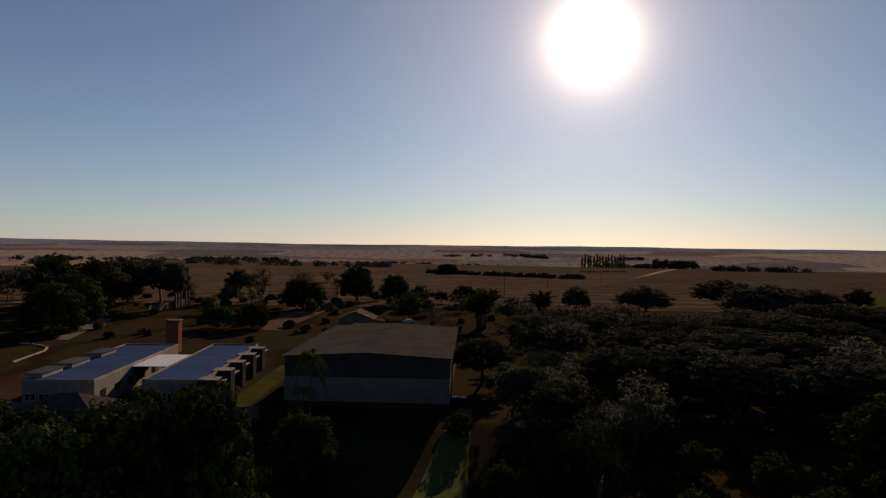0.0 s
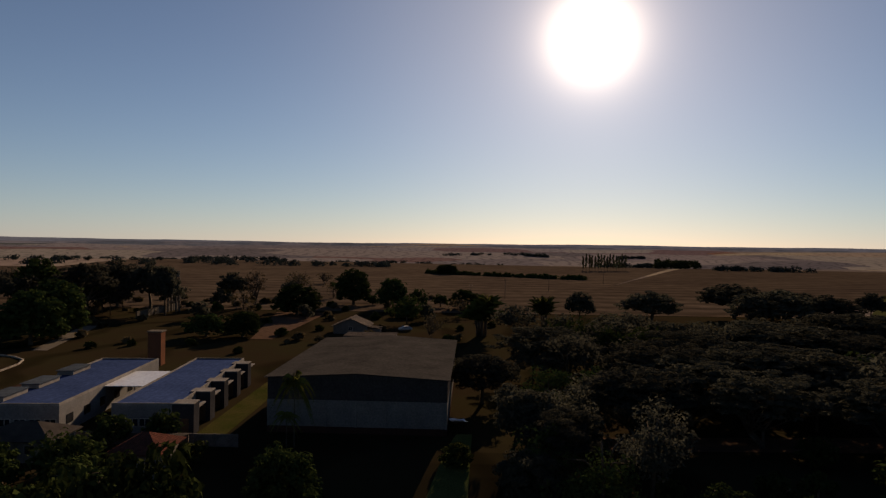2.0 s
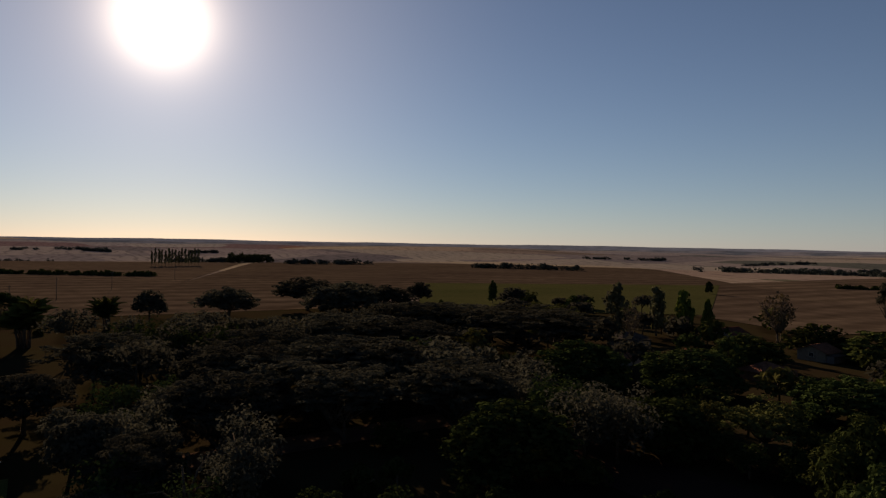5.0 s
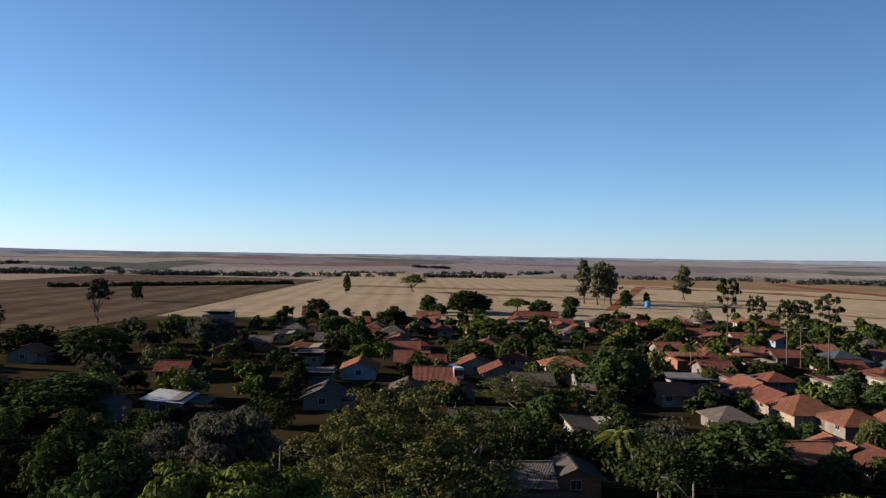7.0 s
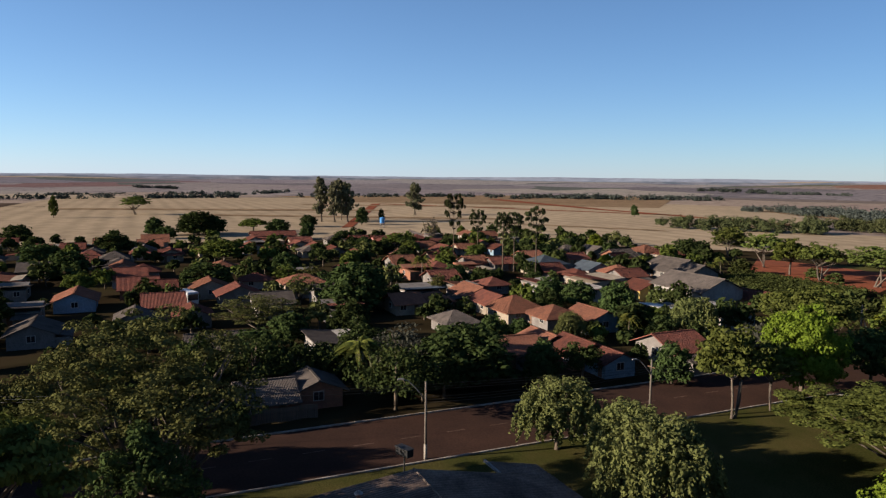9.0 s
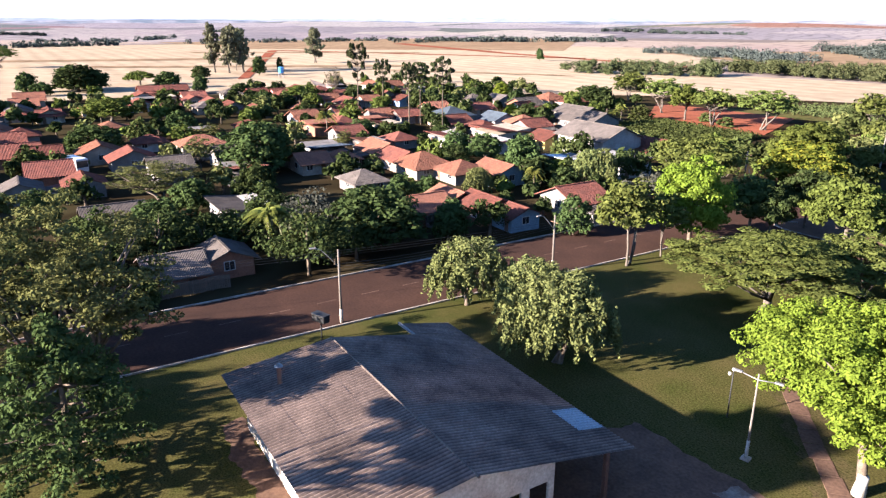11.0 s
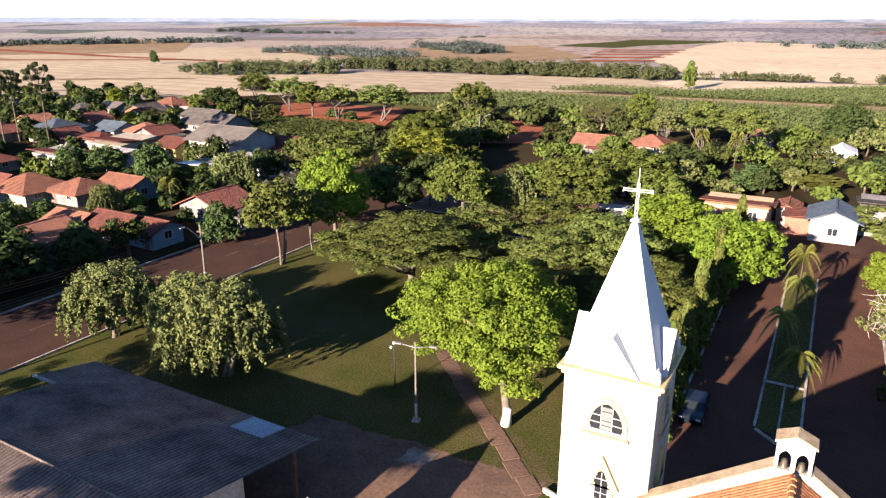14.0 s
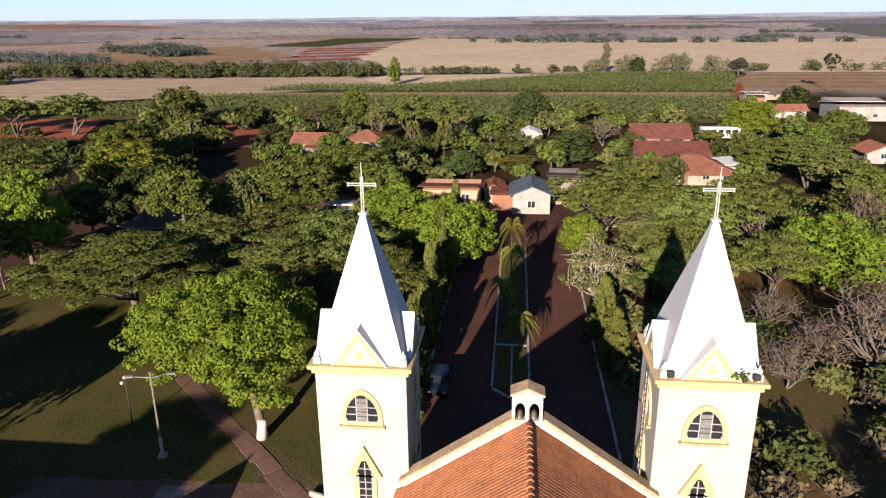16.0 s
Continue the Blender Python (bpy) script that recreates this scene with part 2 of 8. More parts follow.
PINK = M("wall_pink", (0.351, 0.158, 0.147), (0.283, 0.136, 0.125), 0.5, 0.9, 0.15, 6)
YELLOW = M("wall_yellow", (0.43, 0.312, 0.102), (0.351, 0.255, 0.0906), 0.5, 0.9, 0.15, 6)
PEACH = M("wall_peach", (0.385, 0.227, 0.136), (0.312, 0.187, 0.125), 0.5, 0.9, 0.15, 6)
BRICKW = M("wall_brick", (0.193, 0.0906, 0.0567), (0.125, 0.0623, 0.0453), 0.6, 0.95, 0.5, 7)
DARK = M("window_dark", (0.017, 0.0181, 0.0203), (0.0114, 0.0114, 0.0136), 0.8, 0.2, 0.0)
WOODD = M("door_wood", (0.114, 0.0623, 0.034), (0.0737, 0.0425, 0.0255), 2.0, 0.7, 0.3, 20)
FRAME = M("window_frame_paint", (0.34, 0.328, 0.306), (0.283, 0.272, 0.255), 2.0, 0.6, 0.1)
CONC = M("concrete", (0.125, 0.108, 0.0906), (0.085, 0.0737, 0.0623), 1.0, 0.95, 0.4, 9)
KERB = M("kerb_lime_wash", (0.317, 0.295, 0.26), (0.147, 0.114, 0.0906), 0.5, 0.95, 0.4, 6)
STEEL = M("galvanised_steel", (0.17, 0.165, 0.158), (0.125, 0.119, 0.114), 2.0, 0.6, 0.1, 10, metal=0.5)
BLACK = M("black_metal", (0.017, 0.017, 0.017), None, 2.0, 0.6, 0.1)
ROAD = M("asphalt_red_dust", (0.0481, 0.0272, 0.0203), (0.0312, 0.0193, 0.0158), 0.12, 0.9, 0.3, 4.0, fine=0.2)
BRICKROAD = M("paved_avenue", (0.076, 0.037, 0.026), (0.05, 0.027, 0.0205), 0.15, 0.9, 0.4, 5.0)
LAWN = M("lawn", (0.026, 0.033, 0.008), (0.065, 0.051, 0.02), 0.13, 0.95, 0.5, 7.0, fine=0.7, bdist=0.03, soft=0.14)
SOIL = M("red_soil", (0.181, 0.0595, 0.034), (0.114, 0.0408, 0.0255), 0.1, 0.95, 0.5, 1.5)
PATHM = M("earth_path", (0.112, 0.068, 0.047), (0.07, 0.044, 0.032), 0.4, 0.95, 0.4, 4)
STRAW = M("straw_field", (0.268, 0.209, 0.14), (0.22, 0.171, 0.116), 0.012, 0.95, 0.4, 0.12, fine=0.2, stripes=(1, 0.07, 0.3), grime=0.14)
STRAW_N = M("pale_straw_field", (0.385, 0.305, 0.21), (0.325, 0.255, 0.175), 0.012, 0.95, 0.4, 0.12, fine=0.2, stripes=(1, 0.07, 0.3), grime=0.1)
STRAW_M = M("stubble_tan", (0.187, 0.133, 0.0819), (0.153, 0.102, 0.0623), 0.012, 0.95, 0.4, 0.12, fine=0.25, stripes=(1, 0.05, 0.3), grime=0.22)
# stubble browned in its colour for fields lying against the sun
STRAW_BACKLIT = M("stubble_backlit_brown", (0.085, 0.0623, 0.0453), (0.0595, 0.043, 0.0328), 0.012, 0.95, 0.4, 0.1, fine=0.35, stripes=(1, 0.04, 0.3), grime=0.3)
GREENF = M("green_field", (0.0481, 0.0481, 0.0198), (0.0368, 0.0397, 0.0158), 0.02, 0.95, 0.4, 0.5)
CROPSOIL = M("crop_soil", (0.0567, 0.0623, 0.017), (0.0737, 0.0567, 0.0255), 0.05, 0.95, 0.5, 1.0)


# ---- building helpers ----
def mesh_from(name, verts, faces, mats):
    me = bpy.data.meshes.new(name)
    me.from_pydata([tuple(v) for v in verts], [], [tuple(f) for f in faces])
    for m in mats if isinstance(mats, (list, tuple)) else [mats]:
        me.materials.append(m)
    me.update()
    return me


def quads(name, corners, mat):
    """A mesh of loose quads from an array (n, 4, 3)."""
    n = len(corners)
    me = bpy.data.meshes.new(name)
    me.vertices.add(n * 4)
    me.vertices.foreach_set("co", np.ascontiguousarray(corners, dtype=np.float32).ravel())
    me.loops.add(n * 4)
    me.loops.foreach_set("vertex_index", np.arange(n * 4, dtype=np.int32))
    me.polygons.add(n)
    me.polygons.foreach_set("loop_start", np.arange(0, n * 4, 4, dtype=np.int32))
    me.materials.append(mat)
    me.update(calc_edges=True)
    return me


def part(name, data, parent, label=""):
    """Links a bmesh (with its material as a pair) or a mesh as one object under a thing."""
    if isinstance(data, tuple):
        bm, mat = data
        me = bpy.data.meshes.new(name)
        bm.to_mesh(me)
        bm.free()
        me.materials.append(mat)
        data = me
    ob = new(name, data)
    ob.parent = parent
    return tagged(ob, label)


def thing(name, x, y, z, rz, label, category, group="", kind=""):
    ob = new(name)
    ob.matrix_world = pose(x, y, z, 0, 0, rz)
    return tagged(ob, label, category, group, kind)


def box(bm, x0, x1, y0, y1, z0, z1, bevel=0.0):
    made = bmesh.ops.create_cube(bm, size=1.0)
    bmesh.ops.scale(bm, vec=(x1 - x0, y1 - y0, z1 - z0), verts=made["verts"])
    bmesh.ops.translate(bm, vec=((x0 + x1) / 2, (y0 + y1) / 2, (z0 + z1) / 2), verts=made["verts"])
    if bevel:
        edges = list({e for v in made["verts"] for e in v.link_edges})
        bmesh.ops.bevel(bm, geom=edges, offset=bevel, segments=1, affect="EDGES")
    return bm


def boxes(*rows):
    bm = bmesh.new()
    for r in rows:
        box(bm, *r)
    return bm


def prism(bm, outline, depth, m=Matrix()):
    """An outline in the plane x, z, given a depth along y."""
    front = [bm.verts.new(m @ Vector((x, 0, z))) for x, z in outline]
    back = [bm.verts.new(m @ Vector((x, depth, z))) for x, z in outline]
    bm.faces.new(front)
    bm.faces.new(back[::-1])
    k = len(outline)
    for i in range(k):
        bm.faces.new((front[i], back[i], back[(i + 1) % k], front[(i + 1) % k]))
    bmesh.ops.recalc_face_normals(bm, faces=bm.faces[:])
    return bm


def ring(bm, outer, inner, depth, m=Matrix()):
    """A frame between two outlines of the same count in the plane x, z."""
    k = len(outer)
    vs = [[bm.verts.new(m @ Vector((x, d, z))) for x, z in o] for o, d in ((outer, 0), (inner, 0), (inner, depth), (outer, depth))]
    for a in range(4):
        for i in range(k):
            bm.faces.new((vs[a][i], vs[a][(i + 1) % k], vs[(a + 1) % 4][(i + 1) % k], vs[(a + 1) % 4][i]))
    bmesh.ops.recalc_face_normals(bm, faces=bm.faces[:])
    return bm


def arch(w, z0, spring, top, n=7):
    """A pointed arch: from the lower left, round to the lower right."""
    h = w / 2
    rise = top - spring
    pts = [(-h, z0)]
    for i in range(n + 1):
        a = i / n
        pts.append((-h * math.cos(a * math.pi / 2) ** 1.15 if a < 1 else 0.0, spring + rise * math.sin(a * math.pi / 2) ** 0.95))
    return pts + [(-x, z) for x, z in pts[-2::-1]]


def tubes(paths, seg=6):
    """Tapered tubes: verts and faces for a list of (points, radii)."""
    verts, faces = [], []
    for pts, radii in paths:
        base = len(verts)
        pts = [Vector(p) for p in pts]
        for i, p in enumerate(pts):
            d = (pts[min(i + 1, len(pts) - 1)] - pts[max(i - 1, 0)]).normalized()
            s = d.cross(Vector((0.31, 0.95, 0.05))).normalized()
            u = d.cross(s)
            for k in range(seg):
                a = 2 * math.pi * k / seg
                verts.append(p + (s * math.cos(a) + u * math.sin(a)) * radii[i])
        for i in range(len(pts) - 1):
            for k in range(seg):
                a, b = base + i * seg + k, base + i * seg + (k + 1) % seg
                faces.append((a, b, b + seg, a + seg))
        faces.append(tuple(base + k for k in range(seg))[::-1])
        faces.append(tuple(base + (len(pts) - 1) * seg + k for k in range(seg)))
    return verts, faces


def tube_mesh(name, paths, mat, seg=6):
    v, f = tubes(paths, seg)
    me = mesh_from(name, v, f, mat)
    for p in me.polygons:
        p.use_smooth = True
    return me


def leaf_quads(rng, centres, normals, size, spread=0.6, stretch=1.6):
    """Small folded leaves: one quad each, turned at random about the given normals."""
    n = len(centres)
    nn = normals + rng.normal(0, spread, (n, 3))
    nn /= np.linalg.norm(nn, axis=1, keepdims=True) + 1e-9
    ref = rng.normal(0, 1, (n, 3))
    s = np.cross(nn, ref)
    s /= np.linalg.norm(s, axis=1, keepdims=True) + 1e-9
    u = np.cross(nn, s)
    k = size * rng.uniform(0.6, 1.3, (n, 1))
    s, u = s * k * 0.5, u * k * 0.5 * stretch
    bend = nn * k * 0.12
    return np.stack([centres - u, centres + s * 0.9 + bend, centres + u, centres - s * 0.9 + bend], 1)


def hanging_quads(rng, centres, length, width):
    """Narrow leaves hanging along drooping twigs."""
    n = len(centres)
    az = rng.uniform(0, 2 * math.pi, n)
    side = np.stack([np.cos(az), np.sin(az), np.zeros(n)], 1) * width * rng.uniform(0.7, 1.3, (n, 1))
    down = np.concatenate([rng.normal(0, 0.28, (n, 2)), -np.ones((n, 1))], 1) * length * rng.uniform(0.5, 1.0, (n, 1)) * 0.5
    return np.stack([centres - down, centres + side, centres + down, centres - side], 1)


def clumps(rng, spots, radii, per, size, flat=0.6, spread=0.36, up=0.45):
    """Leaves round clump centres, denser towards the outside of each."""
    k = len(spots)
    d = rng.normal(0, 1, (k, per, 3))
    d /= np.linalg.norm(d, axis=2, keepdims=True)
    rad = rng.uniform(0.4, 1.0, (k, per, 1)) ** 0.5
    off = d * rad * radii[:, None, None] * np.array([1, 1, flat])
    c = (spots[:, None] + off).reshape(-1, 3)
    nrm = (d + np.array([0, 0, up])).reshape(-1, 3)
    return leaf_quads(rng, c, nrm, size, spread)


def limbs(rng, base_h, spots, r0, count, wobble=0.4, forks=1, lean=0.0):
    """A trunk that forks below the crown and limbs that reach to some of the clumps."""
    paths = []
    top = np.array([rng.normal(0, 0.15) + lean, rng.normal(0, 0.15), base_h])
    for f in range(forks):
        foot = np.array([0.0, 0.0, -0.2]) if forks == 1 else np.array([rng.normal(0, 0.25), rng.normal(0, 0.25), -0.2])
        head = top if forks == 1 else top + rng.normal(0, 0.7, 3) * [1, 1, 0.2]
        mid = (foot + head) / 2 + rng.normal(0, 0.1, 3) * [1, 1, 0]
        r = r0 / math.sqrt(forks)
        paths.append(([foot, foot + (mid - foot) * 0.25, mid, head], [r * 1.35, r * 1.05, r * 0.9, r * 0.75]))
    order = rng.permutation(len(spots))[:count]
    for i in order:
        start = np.array(paths[i % forks][0][-1])
        end = spots[i]
        m1 = start + (end - start) * 0.35 + rng.normal(0, wobble * 0.5, 3)
        m2 = start + (end - start) * 0.7 + rng.normal(0, wobble, 3)
        m1[2] = max(m1[2], start[2] + 0.1)
        ra = r0 * rng.uniform(0.28, 0.45)
        paths.append(([start, m1, m2, end], [ra, ra * 0.75, ra * 0.45, ra * 0.15]))
    return paths


def dome_spots(rng, n, r, z0, z1, shell=0.55, flatten=1.0):
    """Points over and inside a dome between the heights z0 and z1."""
    d = rng.normal(0, 1, (n * 3, 3))
    d /= np.linalg.norm(d, axis=1, keepdims=True)
    d = d[d[:, 2] > -0.25][:n]
    k = rng.uniform(shell, 1.0, (len(d), 1))
    p = d * k * np.array([r, r, (z1 - z0) * flatten])
    lob = 1 + 0.14 * np.sin(3 * np.arctan2(p[:, 1], p[:, 0]) + rng.uniform(0, 6)) + 0.08 * np.sin(5 * np.arctan2(p[:, 1], p[:, 0]) + rng.uniform(0, 6))
    p[:, :2] *= lob[:, None]
    p[:, 2] = np.maximum(p[:, 2], -0.25 * (z1 - z0)) + z0
    return p


LABELS = {
    "bright": ("tree", "broad tree with fresh bright green dome-shaped crown"),
    "umbrella": ("tree", "wide umbrella-shaped tree with layered olive-green feathery crown"),
    "tall_umbrella": ("tree", "slender tree with forked pale trunk and high feathery crown"),
    "parasol": ("tree", "tall tree with bare trunk and thin parasol crown"),
    "canopy": ("tree", "wide umbrella-shaped tree with flat layered crown coloured backlit-dark"),
    "shade": ("tree", "tall leafy tree with dense brownish-green crown coloured backlit-dark"),
    "dusky": ("tree", "dark green tree with several dark slanting trunks"),
    "broad": ("tree", "leafy green tree with forked pale trunk"),
    "round": ("tree", "dense dark green mango-like tree with rounded crown"),
    "flower": ("tree", "green tree covered with yellow blossom"),
    "airy": ("tree", "thin feathery olive tree with visible grey limbs"),
    "shrub": ("shrub", "rounded leafy green garden shrub"),
    "willow": ("tree", "pale green willow-like tree with hanging foliage"),
    "palm": ("palm", "palm tree with slender trunk and drooping fronds"),
    "palmbush": ("palm", "tall palm clump with upright fronds and thin trunks"),
    "conifer": ("conifer", "dense cone-shaped green cypress"),
    "euca": ("tree", "tall slender grey-green eucalyptus with patchy crown"),
    "araucaria": ("tree", "dark araucaria pine with flat candelabra crown"),
    "bare": ("tree", "leafless tree with many pale grey branches"),
    "bare_leafy": ("tree", "half-bare tree with white branches and sparse leaves"),
    "drybush": ("shrub", "dry brown bush with tangled twigs"),
    "needle": ("conifer", "spreading conifer with tufted yellowish-green needle pads"),
    "poplar": ("tree", "narrow upright dark green column tree"),
}


def build_tree(kind, seed, fine, size, aspect):
    """A tree 10 m high with a crown 5 m in radius; wide ones have more and smaller clumps, tall ones keep round clumps."""
    rng = np.random.default_rng(seed)
    many, small = (1.0, 1.8, 2.8)[size], (1.0, 0.76, 0.6)[size]
    cat, label = LABELS[kind]
    ob = tagged(new("tree" if cat == "tree" else cat), label, cat, "shrubs" if cat == "shrub" else "trees")
    k = (0.54, 0.22, 0.08)[fine]
    big = (1.17, 1.74, 2.8)[fine] * small
    leaf, crown, bark, paths = LEAF.get({"shade": "canopy", "tall_umbrella": "umbrella", "parasol": "umbrella"}.get(kind, kind), LEAF["round"]), None, BARK, []
    if kind in ("bright", "broad", "flower", "shade", "dusky"):
        spots = dome_spots(rng, int((105 if kind != "bright" else 135) * many), 4.3, 5.0 if kind != "bright" else 3.6, 9.3, 0.55)
        crown = clumps(rng, spots, rng.uniform(0.8, 1.35, len(spots)) * small, int((250 if kind != "bright" else 380) * k), (0.22 if kind != "bright" else 0.165) * big, 0.6 / aspect)
        paths = limbs(rng, 3.4, spots, 0.3, 14, 0.4)
        bark = BARK_PALE if kind == "broad" else BARK
    elif kind in ("umbrella", "canopy", "tall_umbrella", "parasol"):
        spots = dome_spots(rng, int(80 * many), 4.5, 7.9 if kind == "parasol" else 6.0, 9.6, 0.5)
        spots[:, 2] = np.maximum(spots[:, 2], 5.2) + rng.normal(0, 0.15, len(spots))
        crown = clumps(rng, spots, rng.uniform(0.8, 1.4, len(spots)) * small, int(260 * k), 0.2 * big, 0.3 / aspect, 0.5, 1.0)
        paths = limbs(rng, {"tall_umbrella": 4.0, "parasol": 5.5}.get(kind, 2.2), spots, 0.3, 18, 0.5, 3)
        bark = BARK_PALE
    elif kind == "round":
        spots = dome_spots(rng, int(110 * many), 4.2, 4.2, 9.2, 0.62)
        low = dome_spots(rng, int(55 * many), 4.2, 2.2, 4.6, 0.7)
        spots = np.concatenate([spots, low])
        crown = clumps(rng, spots, rng.uniform(0.7, 1.25, len(spots)) * small, int(130 * k), 0.28 * big, 0.75 / aspect)
        paths = limbs(rng, 2.6, spots, 0.35, 10, 0.3)
    elif kind == "airy":
        spots = dome_spots(rng, int(95 * many), 4.4, 4.6, 9.4, 0.35)
        crown = clumps(rng, spots, rng.uniform(0.6, 1.1, len(spots)) * small, int((110, 130, 230)[size] * k), (0.2, 0.18, 0.135)[size] * big, 0.4 / aspect, 0.6, 0.8)
        paths = limbs(rng, 2.2, spots, 0.3, 34, 0.5, 2)
        bark = BARK_PALE
    elif kind in ("shrub", "drybush"):
        spots = dome_spots(rng, int(60 * many), 4.2, 3.5, 9.0, 0.6)
        low = dome_spots(rng, int(40 * many), 4.4, 1.6, 3.5, 0.6)
        spots = np.concatenate([spots, low])
        n = 110 if kind == "shrub" else 40
        crown = clumps(rng, spots, rng.uniform(0.8, 1.3, len(spots)) * small, int(n * k), 0.36 * big, 0.8 / aspect)
        paths = limbs(rng, 0.8, spots, 0.2, 12 if kind == "shrub" else 50, 0.6, 3)
        leaf = LEAF["dry"] if kind == "drybush" else leaf
        bark = BARK_PALE if kind == "drybush" else BARK
    elif kind == "willow":
        spots = dome_spots(rng, int(90 * many), 3.4, 6.4, 9.4, 0.6)
        rows = [clumps(rng, spots, rng.uniform(0.5, 0.9, len(spots)) * small, int(60 * k), 0.18 * big, 0.6 / aspect)]
        edge = dome_spots(rng, int(330 * many), 4.4, 5.4, 9.3, 0.62)
        drop = rng.uniform(1.2, 4.2, len(edge)) * np.clip(edge[:, 2] / 7, 0.6, 1.2)
        per = int(110 * k)
        a = rng.uniform(0, 1, (len(edge), per, 1)) ** 0.8
        sway = rng.normal(0, 0.14, (len(edge), 1, 3)) * a + rng.normal(0, 0.1, (len(edge), per, 3))
        c = edge[:, None] + np.concatenate([edge[:, None, :2] * 0.09 * a, -drop[:, None, None] * a], 2) + sway
        c[..., 2] = np.maximum(c[..., 2], 0.4)
        rows.append(hanging_quads(rng, c.reshape(-1, 3), 0.34 * big, 0.1 * big))
        crown = np.concatenate(rows)
        paths = limbs(rng, 2.6, spots, 0.35, 14, 0.4, 2)
    elif kind in ("palm", "palmbush"):
        trunks = [(0.0, 0.0, 7.2)] if kind == "palm" else [(rng.normal(0, 1.2), rng.normal(0, 1.2), rng.uniform(2.6, 5.6)) for _ in range(9)]
        rows = []
        for tx, ty, th in trunks:
            paths.append(([(tx * 0.6, ty * 0.6, -0.2), (tx * 0.7, ty * 0.7, th * 0.5), (tx, ty, th)], [0.26, 0.19, 0.16]))
            for i in range(32 if kind == "palm" else 26):
                az, el = rng.uniform(0, 2 * math.pi), rng.uniform(-0.35, 1.25) if kind == "palm" else rng.uniform(0.5, 1.45)
                ln = rng.uniform(3.6, 4.8)
                t = np.linspace(0.08, 1, 26)[:, None]
                out_d = np.array([math.cos(az), math.sin(az), 0])
                spine = np.array([tx, ty, th]) + out_d * ln * (t * math.cos(el) + 0.1 * t) + np.array([0, 0, 1]) * ln * (t * math.sin(el) - (0.75 if kind == "palm" else 0.4) * t**2.2)
                side = np.array([-math.sin(az), math.cos(az), 0])
                for sgn in (-1, 1):
                    wdt = 0.75 * np.sin(np.clip(t, 0.05, 0.97) * math.pi) ** 0.6 + 0.08
                    tip = spine + side * sgn * wdt + out_d * 0.25 - np.array([0, 0, 0.32]) * wdt
                    nxt = spine + out_d * 0.24
                    rows.append(np.stack([spine, nxt, tip + out_d * 0.12, tip], 1))
        crown = np.concatenate(rows)
        leaf, bark = LEAF["palm"], BARK_PALE
    elif kind == "conifer":
        z = rng.uniform(0.3, 9.8, 190)
        az = rng.uniform(0, 2 * math.pi, 190)
        rr = 4.6 * (1 - (z / 10.2) ** 1.5) * rng.uniform(0.6, 1.0, 190)
        spots = np.stack([rr * np.cos(az), rr * np.sin(az), z], 1)
        crown = clumps(rng, spots, rng.uniform(0.6, 1.0, len(spots)) * small, int(55 * k), 0.36 * big, 1.0 / aspect, 0.5, 0.3)
        paths = [([(0, 0, -0.2), (0, 0, 5), (0, 0, 9)], [0.35, 0.2, 0.05])]
    elif kind == "needle":
        rows, az = [], 0.0
        for zz, rad, arms in ((1.6, 4.4, 9), (2.9, 4.7, 10), (4.2, 4.6, 10), (5.4, 4.2, 9), (6.6, 3.6, 9), (7.7, 2.8, 8), (8.7, 1.9, 6), (9.5, 0.8, 4)):
            for i in range(arms):
                az += 2 * math.pi / arms + rng.normal(0, 0.3)
                tip = np.array([math.cos(az) * rad, math.sin(az) * rad, zz + rng.normal(0, 0.25)])
                paths.append(([(0, 0, zz - 0.3), tuple(tip * [0.5, 0.5, 1.0] - [0, 0, 0.3]), tuple(tip)], [0.1, 0.06, 0.025]))
                rows += [tip * [q, q, 1.0] + rng.normal(0, 0.15, 3) for q in (1.0, 0.78, 0.5)]
        spots = np.array(rows)
        crown = clumps(rng, spots, rng.uniform(0.55, 0.85, len(spots)), int(150 * k), 0.17 * big, 0.6 / aspect, 0.6, 0.8)
        paths.insert(0, ([(0, 0, -0.2), (0.05, 0, 5), (0, 0, 9.6)], [0.3, 0.2, 0.05]))
        leaf = LEAF["round"]
    elif kind == "poplar":
        z = rng.uniform(1.2, 9.8, 90)
        az = rng.uniform(0, 2 * math.pi, 90)
        rr = 4.2 * np.sin(np.clip(z / 10, 0, 1) * math.pi) ** 0.6 * rng.uniform(0.2, 1.0, 90)
        spots = np.stack([rr * np.cos(az), rr * np.sin(az), z], 1)
        crown = clumps(rng, spots, rng.uniform(0.6, 1.1, len(spots)) * small, int(100 * k), 0.4 * big, 0.5 / aspect)
        paths = [([(0, 0, -0.2), (0, 0, 5), (0, 0, 9)], [0.4, 0.3, 0.05])]
        leaf = LEAF["broad"]
    elif kind == "euca":
        spots = np.concatenate([dome_spots(rng, int(13 * many), wide * 0.62, zz, zz + 1.2, 0.25) + np.array([rng.normal(0, 0.25 * wide), rng.normal(0, 0.25 * wide), 0]) for zz, wide in ((2.2, 2.4), (3.2, 4.2), (4.3, 4.6), (5.3, 4.6), (6.2, 4.2), (7.0, 3.6), (7.8, 3.0), (8.7, 2.0))])
        crown = clumps(rng, spots, rng.uniform(0.6, 1.1, len(spots)) * small, int(130 * k), 0.26 * big, 0.8 / aspect)
        paths = limbs(rng, 3.4, spots, 0.26, 16, 0.3, 2)
        bark = BARK_PALE
    elif kind == "araucaria":
        rows, az = [], 0.0
